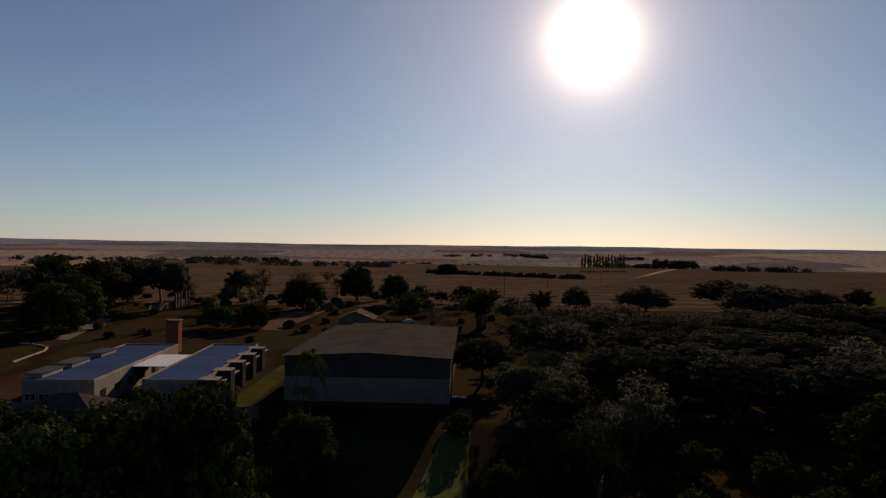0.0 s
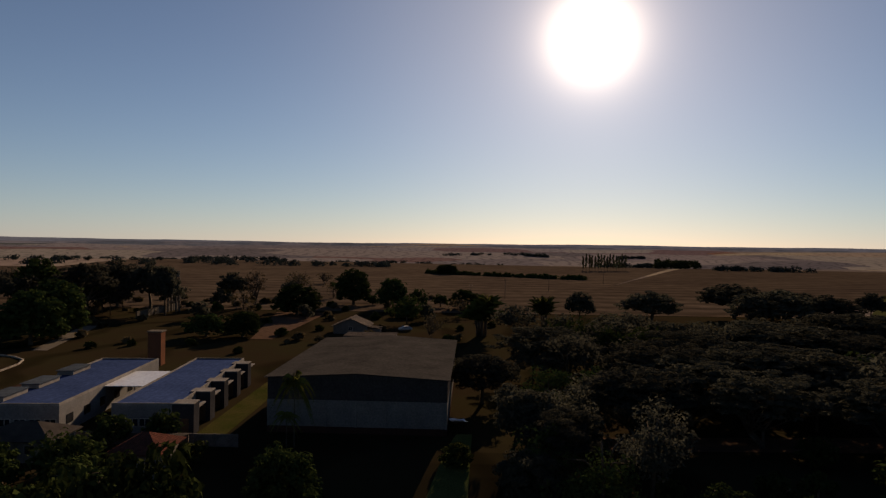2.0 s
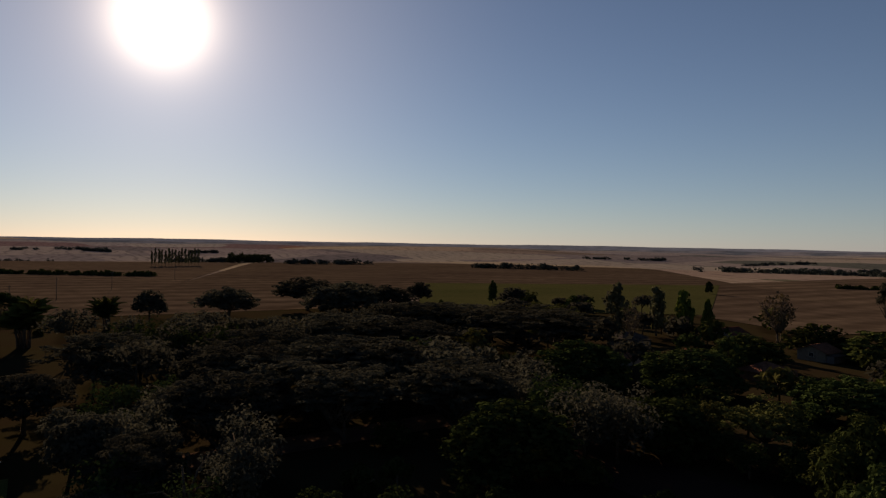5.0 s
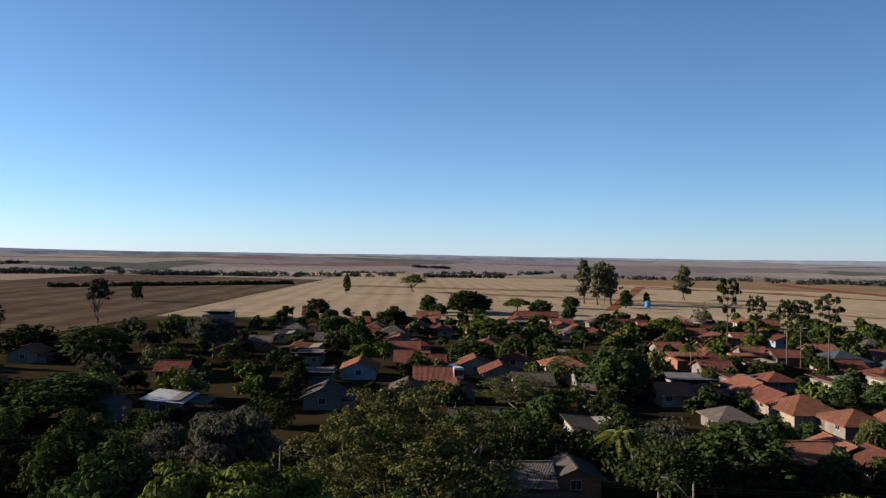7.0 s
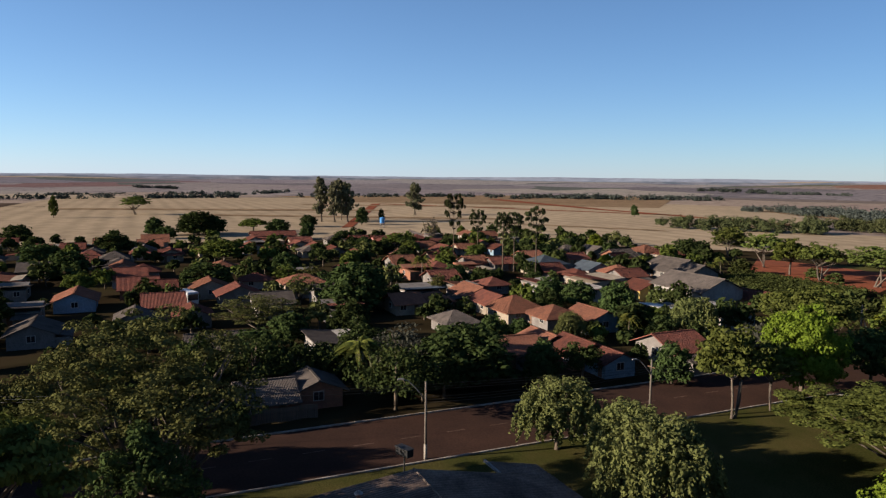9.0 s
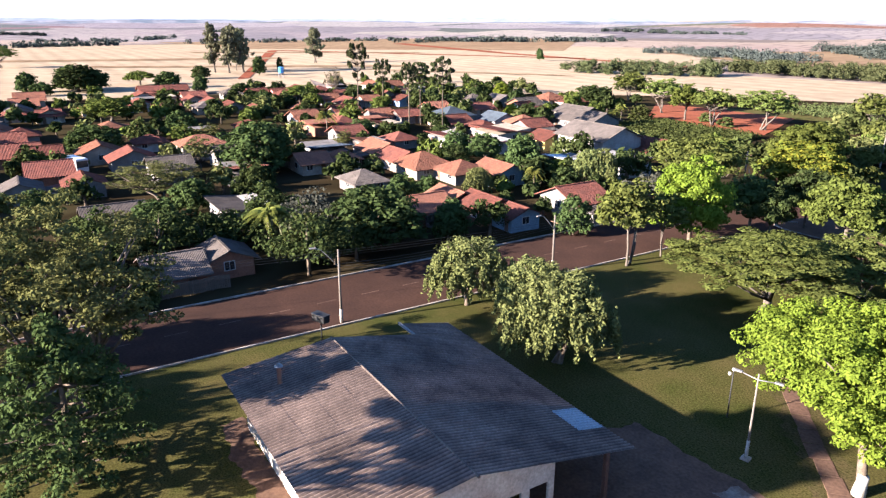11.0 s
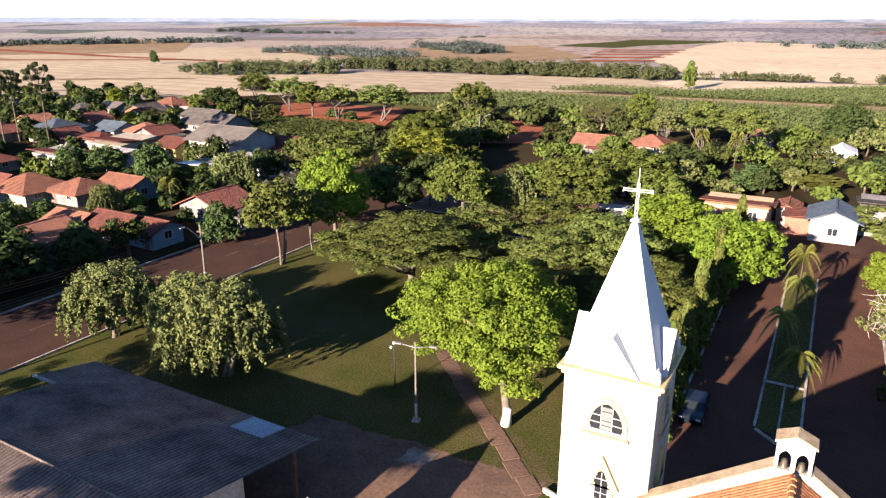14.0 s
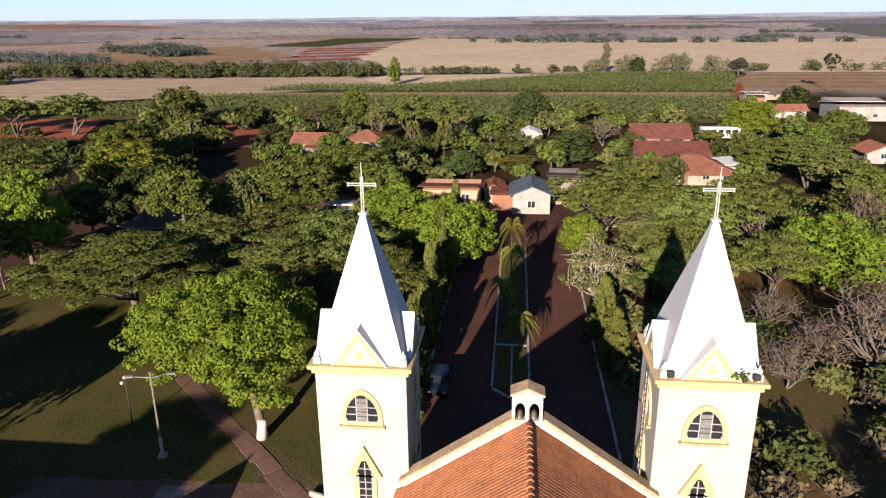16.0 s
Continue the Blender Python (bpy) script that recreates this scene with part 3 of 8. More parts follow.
        for level, zz, rad, arms in ((0, 6.0, 2.4, 3), (1, 7.2, 3.6, 6), (2, 8.1, 4.5, 9), (3, 8.8, 4.2, 9), (4, 9.4, 2.6, 6)):
            for i in range(arms):
                az += 2 * math.pi / arms + rng.normal(0, 0.4)
                q = np.array([math.cos(az) * rad, math.sin(az) * rad, zz + 0.5 + rng.normal(0, 0.15)]) * np.array([rng.uniform(0.75, 1.0)] * 2 + [1])
                rows.append(q)
                paths.append(([(0, 0, zz - 0.4), (q[0] * 0.5, q[1] * 0.5, zz - 0.25), tuple(q)], [0.12, 0.08, 0.04]))
        spots = np.array(rows)
        crown = clumps(rng, spots, rng.uniform(0.65, 1.0, len(spots)) * small, int(240 * k), 0.2 * big, 0.6 / aspect)
        paths.insert(0, ([(0, 0, -0.2), (0.05, 0, 5), (0, 0, 9.2)], [0.32, 0.24, 0.1]))
    elif kind in ("bare", "bare_leafy"):
        spots = dome_spots(rng, int(60 * many), 4.4, 5.0, 9.6, 0.5)
        paths = limbs(rng, 2.0, spots, 0.26, 36, 0.4, 3)
        twigs = []
        for pts, rad in paths[3:]:
            end, mid = np.array(pts[-1]), np.array(pts[-2])
            for _ in range(7):
                a = mid + (end - mid) * rng.uniform(0, 1)
                b = a + rng.normal(0, 0.75, 3) + np.array([0, 0, 0.5])
                twigs.append(([a, (a + b) / 2 + rng.normal(0, 0.08, 3), b], [0.05, 0.035, 0.015]))
        paths += twigs
        n = 64 if kind == "bare_leafy" else 5
        crown = clumps(rng, spots, rng.uniform(0.6, 1.1, len(spots)) * small, max(2, int(n * max(k, 0.5))), 0.26 * big, 0.6 / aspect)
        leaf, bark = (LEAF["airy"], BARK_WHITE) if kind == "bare_leafy" else (LEAF["dry"], BARK_PALE)
    part("trunk", tube_mesh("trunk", paths, bark, 6 if fine == 0 else 4), ob)
    part("crown", quads("crown", crown, leaf), ob)
    return ob


TREES, PLANTED, CLEAR = {}, random.Random(7), []


def plant(kind, x, y, h, r):
    """A tree of that height and crown radius; the finer builds stand near the square."""
    far = math.hypot(x, y)
    fine = 0 if far < 78 else 1 if far < 200 else 2
    size = 0 if r < 5.5 else 1 if r < 8.5 else 2
    tall = (h / 10) / (r / 5)
    aspect = 1.0 if tall < 1.5 else 2.0 if tall < 2.8 else 3.5
    variant = PLANTED.randrange(2) if size == 0 else 0
    key = (kind, fine, variant, size, aspect)
    CLEAR.append((x, y, r * 0.5))
    m = pose(x, y, terrain(x, y), 0, 0, PLANTED.uniform(0, 360)) @ Matrix.Diagonal((r / 5, r / 5, h / 10, 1))
    if key not in TREES:
        TREES[key] = build_tree(kind, 11 + 17 * variant + 101 * fine + 7 * len(kind), fine, size, aspect)
        TREES[key].matrix_world = m
        return TREES[key]
    proto = TREES[key]
    s = proto.scale
    return copy_thing(proto, m @ Matrix.Diagonal((1 / s[0], 1 / s[1], 1 / s[2], 1)))


def grove(name, label, trees, seed, detail=1.0):
    """Many trees too close together to count: one object of crowns and trunks."""
    rng = np.random.default_rng(seed)
    ob = tagged(new(name), label, "trees", kind="stuff")
    crowns, stems, twigs = {}, [], []
    for kind, x, y, h, r in trees:
        far = math.hypot(x, y)
        per, big = (64, 0.27) if far < 75 else (54, 0.31) if far < 110 else (22, 0.58) if far < 190 else (12, 0.85)
        per, big = int(per * detail), big / math.sqrt(detail)
        flat = kind in ("umbrella", "canopy")
        n = int(14 + 5 * r)
        if kind in ("shrub", "drybush"):
            spots = dome_spots(rng, n, r * 0.85, h * 0.35, h * 0.9, 0.5)
        else:
            spots = dome_spots(rng, n, r * 0.88, h * (0.62 if flat else 0.45), h * 0.94, 0.5)
            stems += [([(0 + x, y, -0.2), (x + rng.normal(0, 0.2), y, h * 0.4), (x + rng.normal(0, 0.4), y + rng.normal(0, 0.4), h * 0.75)], [0.26, 0.19, 0.08])]
            for s in spots[:5]:
                stems.append(([(x, y, h * 0.38), tuple(np.array([x, y, h * 0.55]) + (s - [0, 0, h * 0.55]) * [0.5, 0.5, 0.5]), tuple(s + [x, y, 0])], [0.14, 0.09, 0.03]))
        if kind in ("drybush", "bare"):
            z = terrain(x, y)
            for s in dome_spots(rng, 16, r, h * 0.45, h * 1.05, 0.6):
                mid = s * 0.5 + rng.normal(0, 0.12 * r, 3)
                twigs.append(([(x, y, z - 0.1), tuple(mid + [x, y, z]), tuple(s + [x, y, z])], [0.06, 0.04, 0.012]))
                for _ in range(3):
                    end = s + rng.normal(0, 0.3 * r, 3) * [1, 1, 0.6]
                    twigs.append(([tuple(mid + (s - mid) * rng.uniform(0, 0.8) + [x, y, z]), tuple(end + [x, y, z])], [0.03, 0.008]))
        spots = spots + np.array([x, y, terrain(x, y)])
        per = per if kind not in ("drybush", "bare") else max(3, per // 9)
        key = {"drybush": "dry", "bare": "dry", "shade": "canopy"}.get(kind, kind)
        crowns.setdefault(key, []).append(clumps(rng, spots, np.full(len(spots), 0.28 * r + 0.25) * rng.uniform(0.7, 1.2, len(spots)), per, big, 0.4 if flat else 0.7, 0.7, 0.7))
    for key, rows in crowns.items():
        part("crowns", quads("crowns", np.concatenate(rows), LEAF[key]), ob)
    if twigs:
        part("twigs", tube_mesh("twigs", twigs, BARK_PALE, 3), ob, "bare brown branches")
    if stems:
        part("trunks", tube_mesh("trunks", stems, BARK, 4), ob)
    return ob


HOUSE_RNG = random.Random(21)
WORDS = {"roof_tile_orange": "orange clay-tile", "roof_tile_red": "weathered red clay-tile", "roof_fibre_cement": "grey fibre-cement", "roof_metal_blue_grey": "blue-grey metal", "roof_white": "white sheet",
         "wall_white": "white", "wall_cream": "cream", "wall_bare_render": "bare grey", "wall_pale_blue": "pale blue", "wall_pink": "pink", "wall_yellow": "yellow", "wall_peach": "peach", "wall_brick": "red brick"}


def house(x, y, w, d, h, shape, axis, roof, wall, rise=None):
    """A low house with its ridge along x or y: walls, roof, doors and windows."""
    w, d = 0.88 * w, 0.88 * d
    if axis == "y":
        w, d = d, w
    lx, ly = max(w, d * 0.8), d
    CLEAR.append((x, y, max(lx, ly) * 0.62))
    word = {"gable": "gabled", "hip": "hipped", "shed": "single-slope", "flat": "flat"}[shape]
    ob = thing("house", x, y, terrain(x, y), 90 if axis == "y" else 0, f"{WORDS[wall.name]} single-storey house with {word} {WORDS[roof.name]} roof", "house", "village houses")
    a, b = lx / 2, ly / 2
    rise = rise or (0.42 * b if shape in ("gable", "hip") else 0.1 * ly)
    o = 0.7
    bm = bmesh.new()
    if shape == "gable":
        prism(bm, [(-b, -0.2), (b, -0.2), (b, h), (0, h + rise - 0.08), (-b, h)], lx, Matrix.Translation((-a, 0, 0)) @ Matrix.Rotation(-math.pi / 2, 4, "Z"))
    elif shape == "shed":
        prism(bm, [(-b, -0.2), (b, -0.2), (b, h + rise - 0.05), (-b, h - 0.05)], lx, Matrix.Translation((-a, 0, 0)) @ Matrix.Rotation(-math.pi / 2, 4, "Z") @ Matrix.Scale(-1, 4, (1, 0, 0)))
    else:
        box(bm, -a, a, -b, b, -0.2, h)
    part("wall", (bm, wall), ob)
    bm = bmesh.new()
    th = 0.14
    if shape == "gable":
        k = rise / b
        for s in (-1, 1):
            v = [bm.verts.new((xx, yy, zz + dz)) for dz in (0, th) for xx, yy, zz in ((-a - o, 0, h + rise), (a + o, 0, h + rise), (a + o, s * (b + o), h - o * k), (-a - o, s * (b + o), h - o * k))]
            for f in ((0, 1, 2, 3), (4, 5, 6, 7), (0, 1, 5, 4), (1, 2, 6, 5), (2, 3, 7, 6), (3, 0, 4, 7)):
                bm.faces.new([v[i] for i in f])
        box(bm, -a - o, a + o, -0.14, 0.14, h + rise + th - 0.05, h + rise + th + 0.07)
    elif shape == "hip":
        k = rise / b
        e, r = [(sx * (a + o), sy * (b + o), h - o * k) for sx, sy in ((-1, -1), (1, -1), (1, 1), (-1, 1))], max(a - b, 0.3)
        top = [(-r, 0, h + rise), (r, 0, h + rise)]
        v = [bm.verts.new(p) for p in e] + [bm.verts.new(p) for p in top]
        u = [bm.verts.new((p[0], p[1], p[2] - th)) for p in e]
        for f in ((0, 1, 5, 4), (1, 2, 5), (2, 3, 4, 5), (3, 0, 4)):
            bm.faces.new([v[i] for i in f])
        bm.faces.new(u[::-1])
        for i in range(4):
            bm.faces.new((v[i], v[(i + 1) % 4], u[(i + 1) % 4], u[i]))
    elif shape == "shed":
        v = [bm.verts.new((xx, yy, zz + dz)) for dz in (0, 0.1) for xx, yy, zz in ((-a - o, -b - o, h + rise * 1.1), (a + o, -b - o, h + rise * 1.1), (a + o, b + o, h - rise * 0.1), (-a - o, b + o, h - rise * 0.1))]
        for f in ((0, 1, 2, 3), (4, 5, 6, 7), (0, 1, 5, 4), (1, 2, 6, 5), (2, 3, 7, 6), (3, 0, 4, 7)):
            bm.faces.new([v[i] for i in f])
    else:
        box(bm, -a - 0.1, a + 0.1, -b - 0.1, b + 0.1, h, h + 0.25)
    bmesh.ops.recalc_face_normals(bm, faces=bm.faces[:])
    part("roof", (bm, roof), ob)
    if HOUSE_RNG.random() < 0.7 and max(lx, ly) < 13:
        s, dl, wl = HOUSE_RNG.choice((-1, 1)), HOUSE_RNG.uniform(2.4, 4.2), lx * HOUSE_RNG.uniform(0.45, 0.95)
        ox = (lx - wl) / 2 * HOUSE_RNG.choice((-1, 1))
        ya, yb, za, zb = s * (b - 0.1), s * (b + dl), h - 0.28, h - 0.75
        bm = bmesh.new()
        v = [bm.verts.new((xx, yy, zz + dz)) for dz in (0, 0.07) for xx, yy, zz in ((ox - wl / 2, ya, za), (ox + wl / 2, ya, za), (ox + wl / 2, yb, zb), (ox - wl / 2, yb, zb))]
        for f in ((0, 1, 2, 3), (4, 5, 6, 7), (0, 1, 5, 4), (1, 2, 6, 5), (2, 3, 7, 6), (3, 0, 4, 7)):
            bm.faces.new([v[i] for i in f])
        bmesh.ops.recalc_face_normals(bm, faces=bm.faces[:])
        part("lean_to_roof", (bm, HOUSE_RNG.choice((GR, GR, RD, roof))), ob, "low lean-to roof over the yard")
        if HOUSE_RNG.random() < 0.55:
            y_in, y_out = sorted((s * b, s * (b + dl - 0.4)))
            part("lean_to_wall", (boxes((ox - wl / 2 + 0.2, ox + wl / 2 - 0.2, y_in, y_out, -0.2, zb - 0.02)), HOUSE_RNG.choice((GREY, BRICKW, wall))), ob)
        else:
            for px in (ox - wl / 2 + 0.2, ox + wl / 2 - 0.2):
                part("post", (boxes((px - 0.07, px + 0.07, s * (b + dl - 0.3) - 0.07, s * (b + dl - 0.3) + 0.07, -0.2, zb + 0.03)), WOODD), ob)
    for s, rot in ((-1, 0), (1, 180)):
        n = max(2, int(lx / 3.2))
        at_door = HOUSE_RNG.randrange(n)
        for i in range(n):
            px = -a + (i + 0.5) * lx / n
            hold = Matrix.Rotation(radians(rot), 4, "Z")
            if i == at_door:
                p = part("door", (boxes((px - 0.45, px + 0.45, -b - 0.03, -b + 0.05, 0, 2.1)), WOODD), ob)
                p.matrix_local = hold
            else:
                p = part("window", (boxes((px - 0.65, px + 0.65, -b - 0.05, -b + 0.04, 0.95, 2.1)), FRAME), ob)
                p.matrix_local = hold
                part("pane", (boxes((px - 0.57, px - 0.03, -b - 0.058, -b - 0.03, 1.03, 2.02), (px + 0.03, px + 0.57, -b - 0.058, -b - 0.03, 1.03, 2.02)), DARK), p)
    for s, rot in ((-1, 90), (1, -90)):
        p = part("window", (boxes((-0.65, 0.65, -a - 0.05, -a + 0.04, 0.95, 2.1)), FRAME), ob)
        p.matrix_local = Matrix.Rotation(radians(rot), 4, "Z")
        part("pane", (boxes((-0.57, -0.03, -a - 0.058, -a - 0.03, 1.03, 2.02), (0.03, 0.57, -a - 0.058, -a - 0.03, 1.03, 2.02)), DARK), p)
    return ob


# ---- land ----
def smooth(e0, e1, v):
    t = min(max((v - e0) / (e1 - e0), 0), 1)
    return t * t * (3 - 2 * t)


def terrain(x, y):
    """Level round the village, rolling farther out, up to eye level at the far hills."""
    r = math.hypot(x, y)
    if r < 620:
        # dip added in front of the gymnasium to lengthen its shadow
        if -87 < y < -44 and -30 < x < 44:
            return -3.2 * smooth(-87, -60, y) * (1 - smooth(-52, -44, y)) * smooth(-30, -12, x) * (1 - smooth(30, 44, x))
        return 0.0
    a = math.atan2(y, x)
    roll = math.sin(x / 410 + 0.7) * math.cos(y / 530 + 0.4) + 0.6 * math.sin(x / 230 - y / 310 + 1.9) + 0.4 * math.sin(y / 170 + x / 390)
    extra = 10.5 * smooth(1350, 2300, r) * (math.sin(x / 520 + 1.0) * math.cos(y / 610 + 0.3) + 0.5 * math.sin(x / 300 + y / 340))
    low = -9 * smooth(900, 1500, r) * (1 - smooth(1700, 2600, r))
    return smooth(620, 1500, r) * (3.6 * roll * (1 + r / 6000)) + low + 9 * smooth(1800, 4300, r) + extra


def ground_material(name="farmland", glow=0.0, tint=(1, 1, 1)):
    m = bpy.data.materials.new(name)
    m.use_nodes = True
    n, l = m.node_tree.nodes, m.node_tree.links
    b = n["Principled BSDF"]
    b.inputs["Roughness"].default_value = 0.95
    b.inputs["Specular IOR Level"].default_value = 0.0
    # a faint bluish emission stands for the haze over far fields
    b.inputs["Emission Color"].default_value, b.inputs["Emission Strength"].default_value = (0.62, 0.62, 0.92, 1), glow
    co = n.new("ShaderNodeTexCoord")
    warp = n.new("ShaderNodeTexNoise")
    warp.inputs["Scale"].default_value, warp.inputs["Detail"].default_value = 0.003, 3
    l.new(co.outputs["Object"], warp.inputs["Vector"])
    wadd = n.new("ShaderNodeVectorMath")
    wadd.operation = "MULTIPLY_ADD"
    wadd.inputs[1].default_value = (160, 160, 0)
    l.new(warp.outputs["Color"], wadd.inputs[0])
    l.new(co.outputs["Object"], wadd.inputs[2])
    vor = n.new("ShaderNodeTexVoronoi")
    vor.distance = "CHEBYCHEV"
    vor.inputs["Scale"].default_value = 0.0028
    l.new(wadd.outputs[0], vor.inputs["Vector"])
    sep = n.new("ShaderNodeSeparateColor")
    l.new(vor.outputs["Color"], sep.inputs[0])
    ramp = n.new("ShaderNodeValToRGB")
    ramp.color_ramp.interpolation = "CONSTANT"
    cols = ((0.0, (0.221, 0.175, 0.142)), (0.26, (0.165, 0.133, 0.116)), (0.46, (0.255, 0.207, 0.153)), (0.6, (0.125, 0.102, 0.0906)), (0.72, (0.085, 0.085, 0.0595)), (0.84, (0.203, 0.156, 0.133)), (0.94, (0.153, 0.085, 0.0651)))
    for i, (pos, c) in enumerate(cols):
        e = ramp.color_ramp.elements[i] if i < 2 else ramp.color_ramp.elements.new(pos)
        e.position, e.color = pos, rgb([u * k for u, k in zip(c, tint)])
    l.new(sep.outputs[0], ramp.inputs[0])
    near = n.new("ShaderNodeTexNoise")
    near.inputs["Scale"].default_value, near.inputs["Detail"].default_value = 0.06, 8
    l.new(co.outputs["Object"], near.inputs["Vector"])
    town = n.new("ShaderNodeMix")
    town.data_type = "RGBA"
    town.inputs[6].default_value, town.inputs[7].default_value = rgb((0.034, 0.02, 0.0135)), rgb((0.02, 0.0215, 0.009))
    l.new(near.outputs["Fac"], town.inputs[0])
    ln = n.new("ShaderNodeVectorMath")
    ln.operation = "LENGTH"
    l.new(co.outputs["Object"], ln.inputs[0])
    step = n.new("ShaderNodeMapRange")
    step.inputs["From Min"].default_value, step.inputs["From Max"].default_value = 300, 330
    l.new(ln.outputs["Value"], step.inputs["Value"])
    mix = n.new("ShaderNodeMix")
    mix.data_type = "RGBA"
    l.new(step.outputs[0], mix.inputs[0])
    l.new(town.outputs[2], mix.inputs[6])
    l.new(ramp.outputs[0], mix.inputs[7])
    hsv = n.new("ShaderNodeHueSaturation")
    l.new(mix.outputs[2], hsv.inputs["Color"])
    v = n.new("ShaderNodeMapRange")
    v.inputs["To Min"].default_value, v.inputs["To Max"].default_value = 0.75, 1.25
    l.new(near.outputs["Fac"], v.inputs["Value"])
    # terrace lines across the fields
    wave = n.new("ShaderNodeTexWave")
    wave.inputs["Scale"].default_value, wave.inputs["Distortion"].default_value, wave.inputs["Detail"].default_value = 0.011, 14, 3
    l.new(co.outputs["Object"], wave.inputs["Vector"])
    lines = n.new("ShaderNodeMapRange")
    lines.inputs["From Min"].default_value, lines.inputs["From Max"].default_value = 0.0, 0.25
    lines.inputs["To Min"].default_value, lines.inputs["To Max"].default_value = 0.62, 1.0
    l.new(wave.outputs["Fac"], lines.inputs["Value"])
    both = n.new("ShaderNodeMath")
    both.operation = "MULTIPLY"
    l.new(v.outputs[0], both.inputs[0])
    l.new(lines.outputs[0], both.inputs[1])
    l.new(both.outputs[0], hsv.inputs["Value"])
    l.new(hsv.outputs[0], b.inputs["Base Color"])
    return m


def make_ground():
    rings, seg = [0.0], 240
    r = 6.0
    while r < 4850:
        rings.append(r)
        r *= 1.045
    rings.append(4850)
    verts, faces = [(0, 0, -0.06)], []
    for r in rings[1:]:
        for k in range(seg):
            a = 2 * math.pi * k / seg
            x, y = r * math.cos(a), r * math.sin(a)
            verts.append((x, y, terrain(x, y) - 0.06))
    for k in range(seg):
        faces.append((0, 1 + k, 1 + (k + 1) % seg))
    for i in range(len(rings) - 2):
        for k in range(seg):
            a, b = 1 + i * seg + k, 1 + i * seg + (k + 1) % seg
            faces.append((a, a + seg, b + seg, b))
    ob = new("ground", mesh_from("ground", verts, faces, ground_material()))
    return tagged(ob, "rolling dry farmland and earth round a village", "ground", kind="structure")


make_ground()


HAZE_IN, HAZE_OUT = 1150.0, 1900.0


def hazy_fields(x, y):
    """Height of the far farmland that rises behind the plain."""
    r, a = math.hypot(x, y), math.atan2(y, x)
    t = min(max((r - HAZE_IN) / (HAZE_OUT - HAZE_IN), 0), 1)
    return -17 + 27 * t + (2.4 * math.sin(9 * a + 1.0) + 1.6 * math.sin(17 * a + r / 160) + 0.9 * math.sin(41 * a + r / 70)) * math.sin(math.pi * min(t, 0.75))


def make_hazy_fields():
    verts, faces, seg, rings = [], [], 540, 14
    for i in range(rings + 1):
        r = HAZE_IN + (HAZE_OUT - HAZE_IN) * i / rings
        for k in range(seg):
            a = 2 * math.pi * k / seg
            x, y = r * math.cos(a), r * math.sin(a)
            verts.append((x, y, hazy_fields(x, y)))
    for i in range(rings):
        for k in range(seg):
            a, b = i * seg + k, i * seg + (k + 1) % seg
            faces.append((a, b, b + seg, a + seg))
    # haze is painted in: slight glow and a cooler tint of the fields
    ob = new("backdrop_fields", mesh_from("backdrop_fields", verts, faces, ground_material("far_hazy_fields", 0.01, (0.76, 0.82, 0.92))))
    tagged(ob, "pale hazy patchwork farmland far off", "fields", kind="structure")


make_hazy_fields()


def far_hills(name, r, base, top, mat, seed, label, run=260):
    """A low range along the horizon."""
    rng = random.Random(seed)
    ph = [rng.uniform(0, 6.28) for _ in range(6)]
    verts, faces, seg = [], [], 1440
    for k in range(seg):
        a = 2 * math.pi * k / seg
        z = top + 2.6 * math.sin(4 * a + ph[0]) + 2.2 * math.sin(9 * a + ph[1]) + 1.5 * math.sin(23 * a + ph[2]) + 0.7 * math.sin(57 * a + ph[3]) + 0.3 * math.sin(131 * a + ph[4])
        for d, zz in ((-run, base), (0, z), (60, base)):
            verts.append(((r + d) * math.cos(a), (r + d) * math.sin(a), zz))
    for k in range(seg):
        a, b = 3 * k, 3 * ((k + 1) % seg)
        faces += [(a, b, b + 1, a + 1), (a + 1, b + 1, b + 2, a + 2)]
    return tagged(new(name, mesh_from(name, verts, faces, mat)), label, "hills", kind="structure")


# hills with haze in their base colour, plus a weak emission for airlight
HILL_NEAR = M("far_hill_hazed_brown", (0.161, 0.153, 0.161), (0.0689, 0.0842, 0.0994), 0.006, 0.95, 0.0, 0.02, rnd=0.0, soft=0.05)
HILL_FAR = M("far_hill_hazed_blue", (0.176, 0.191, 0.222), (0.122, 0.138, 0.168), 0.003, 0.95, 0.0, 0.02, rnd=0.0)
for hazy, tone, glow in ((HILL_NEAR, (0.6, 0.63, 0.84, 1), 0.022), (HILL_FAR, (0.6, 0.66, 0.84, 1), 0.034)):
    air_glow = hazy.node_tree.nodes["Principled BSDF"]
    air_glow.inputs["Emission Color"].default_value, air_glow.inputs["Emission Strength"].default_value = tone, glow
# the same painted haze, stronger on this farther ring
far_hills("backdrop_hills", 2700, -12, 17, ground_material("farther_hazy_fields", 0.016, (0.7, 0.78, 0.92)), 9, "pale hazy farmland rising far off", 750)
far_hills("backdrop_hills", 3500, -12, 24, HILL_NEAR, 4, "low grey-brown hills far across the plain, haze in their colour")
far_hills("backdrop_hills", 4750, -12, 37, HILL_FAR, 5, "hills along the horizon, haze painted as blue-grey colour")


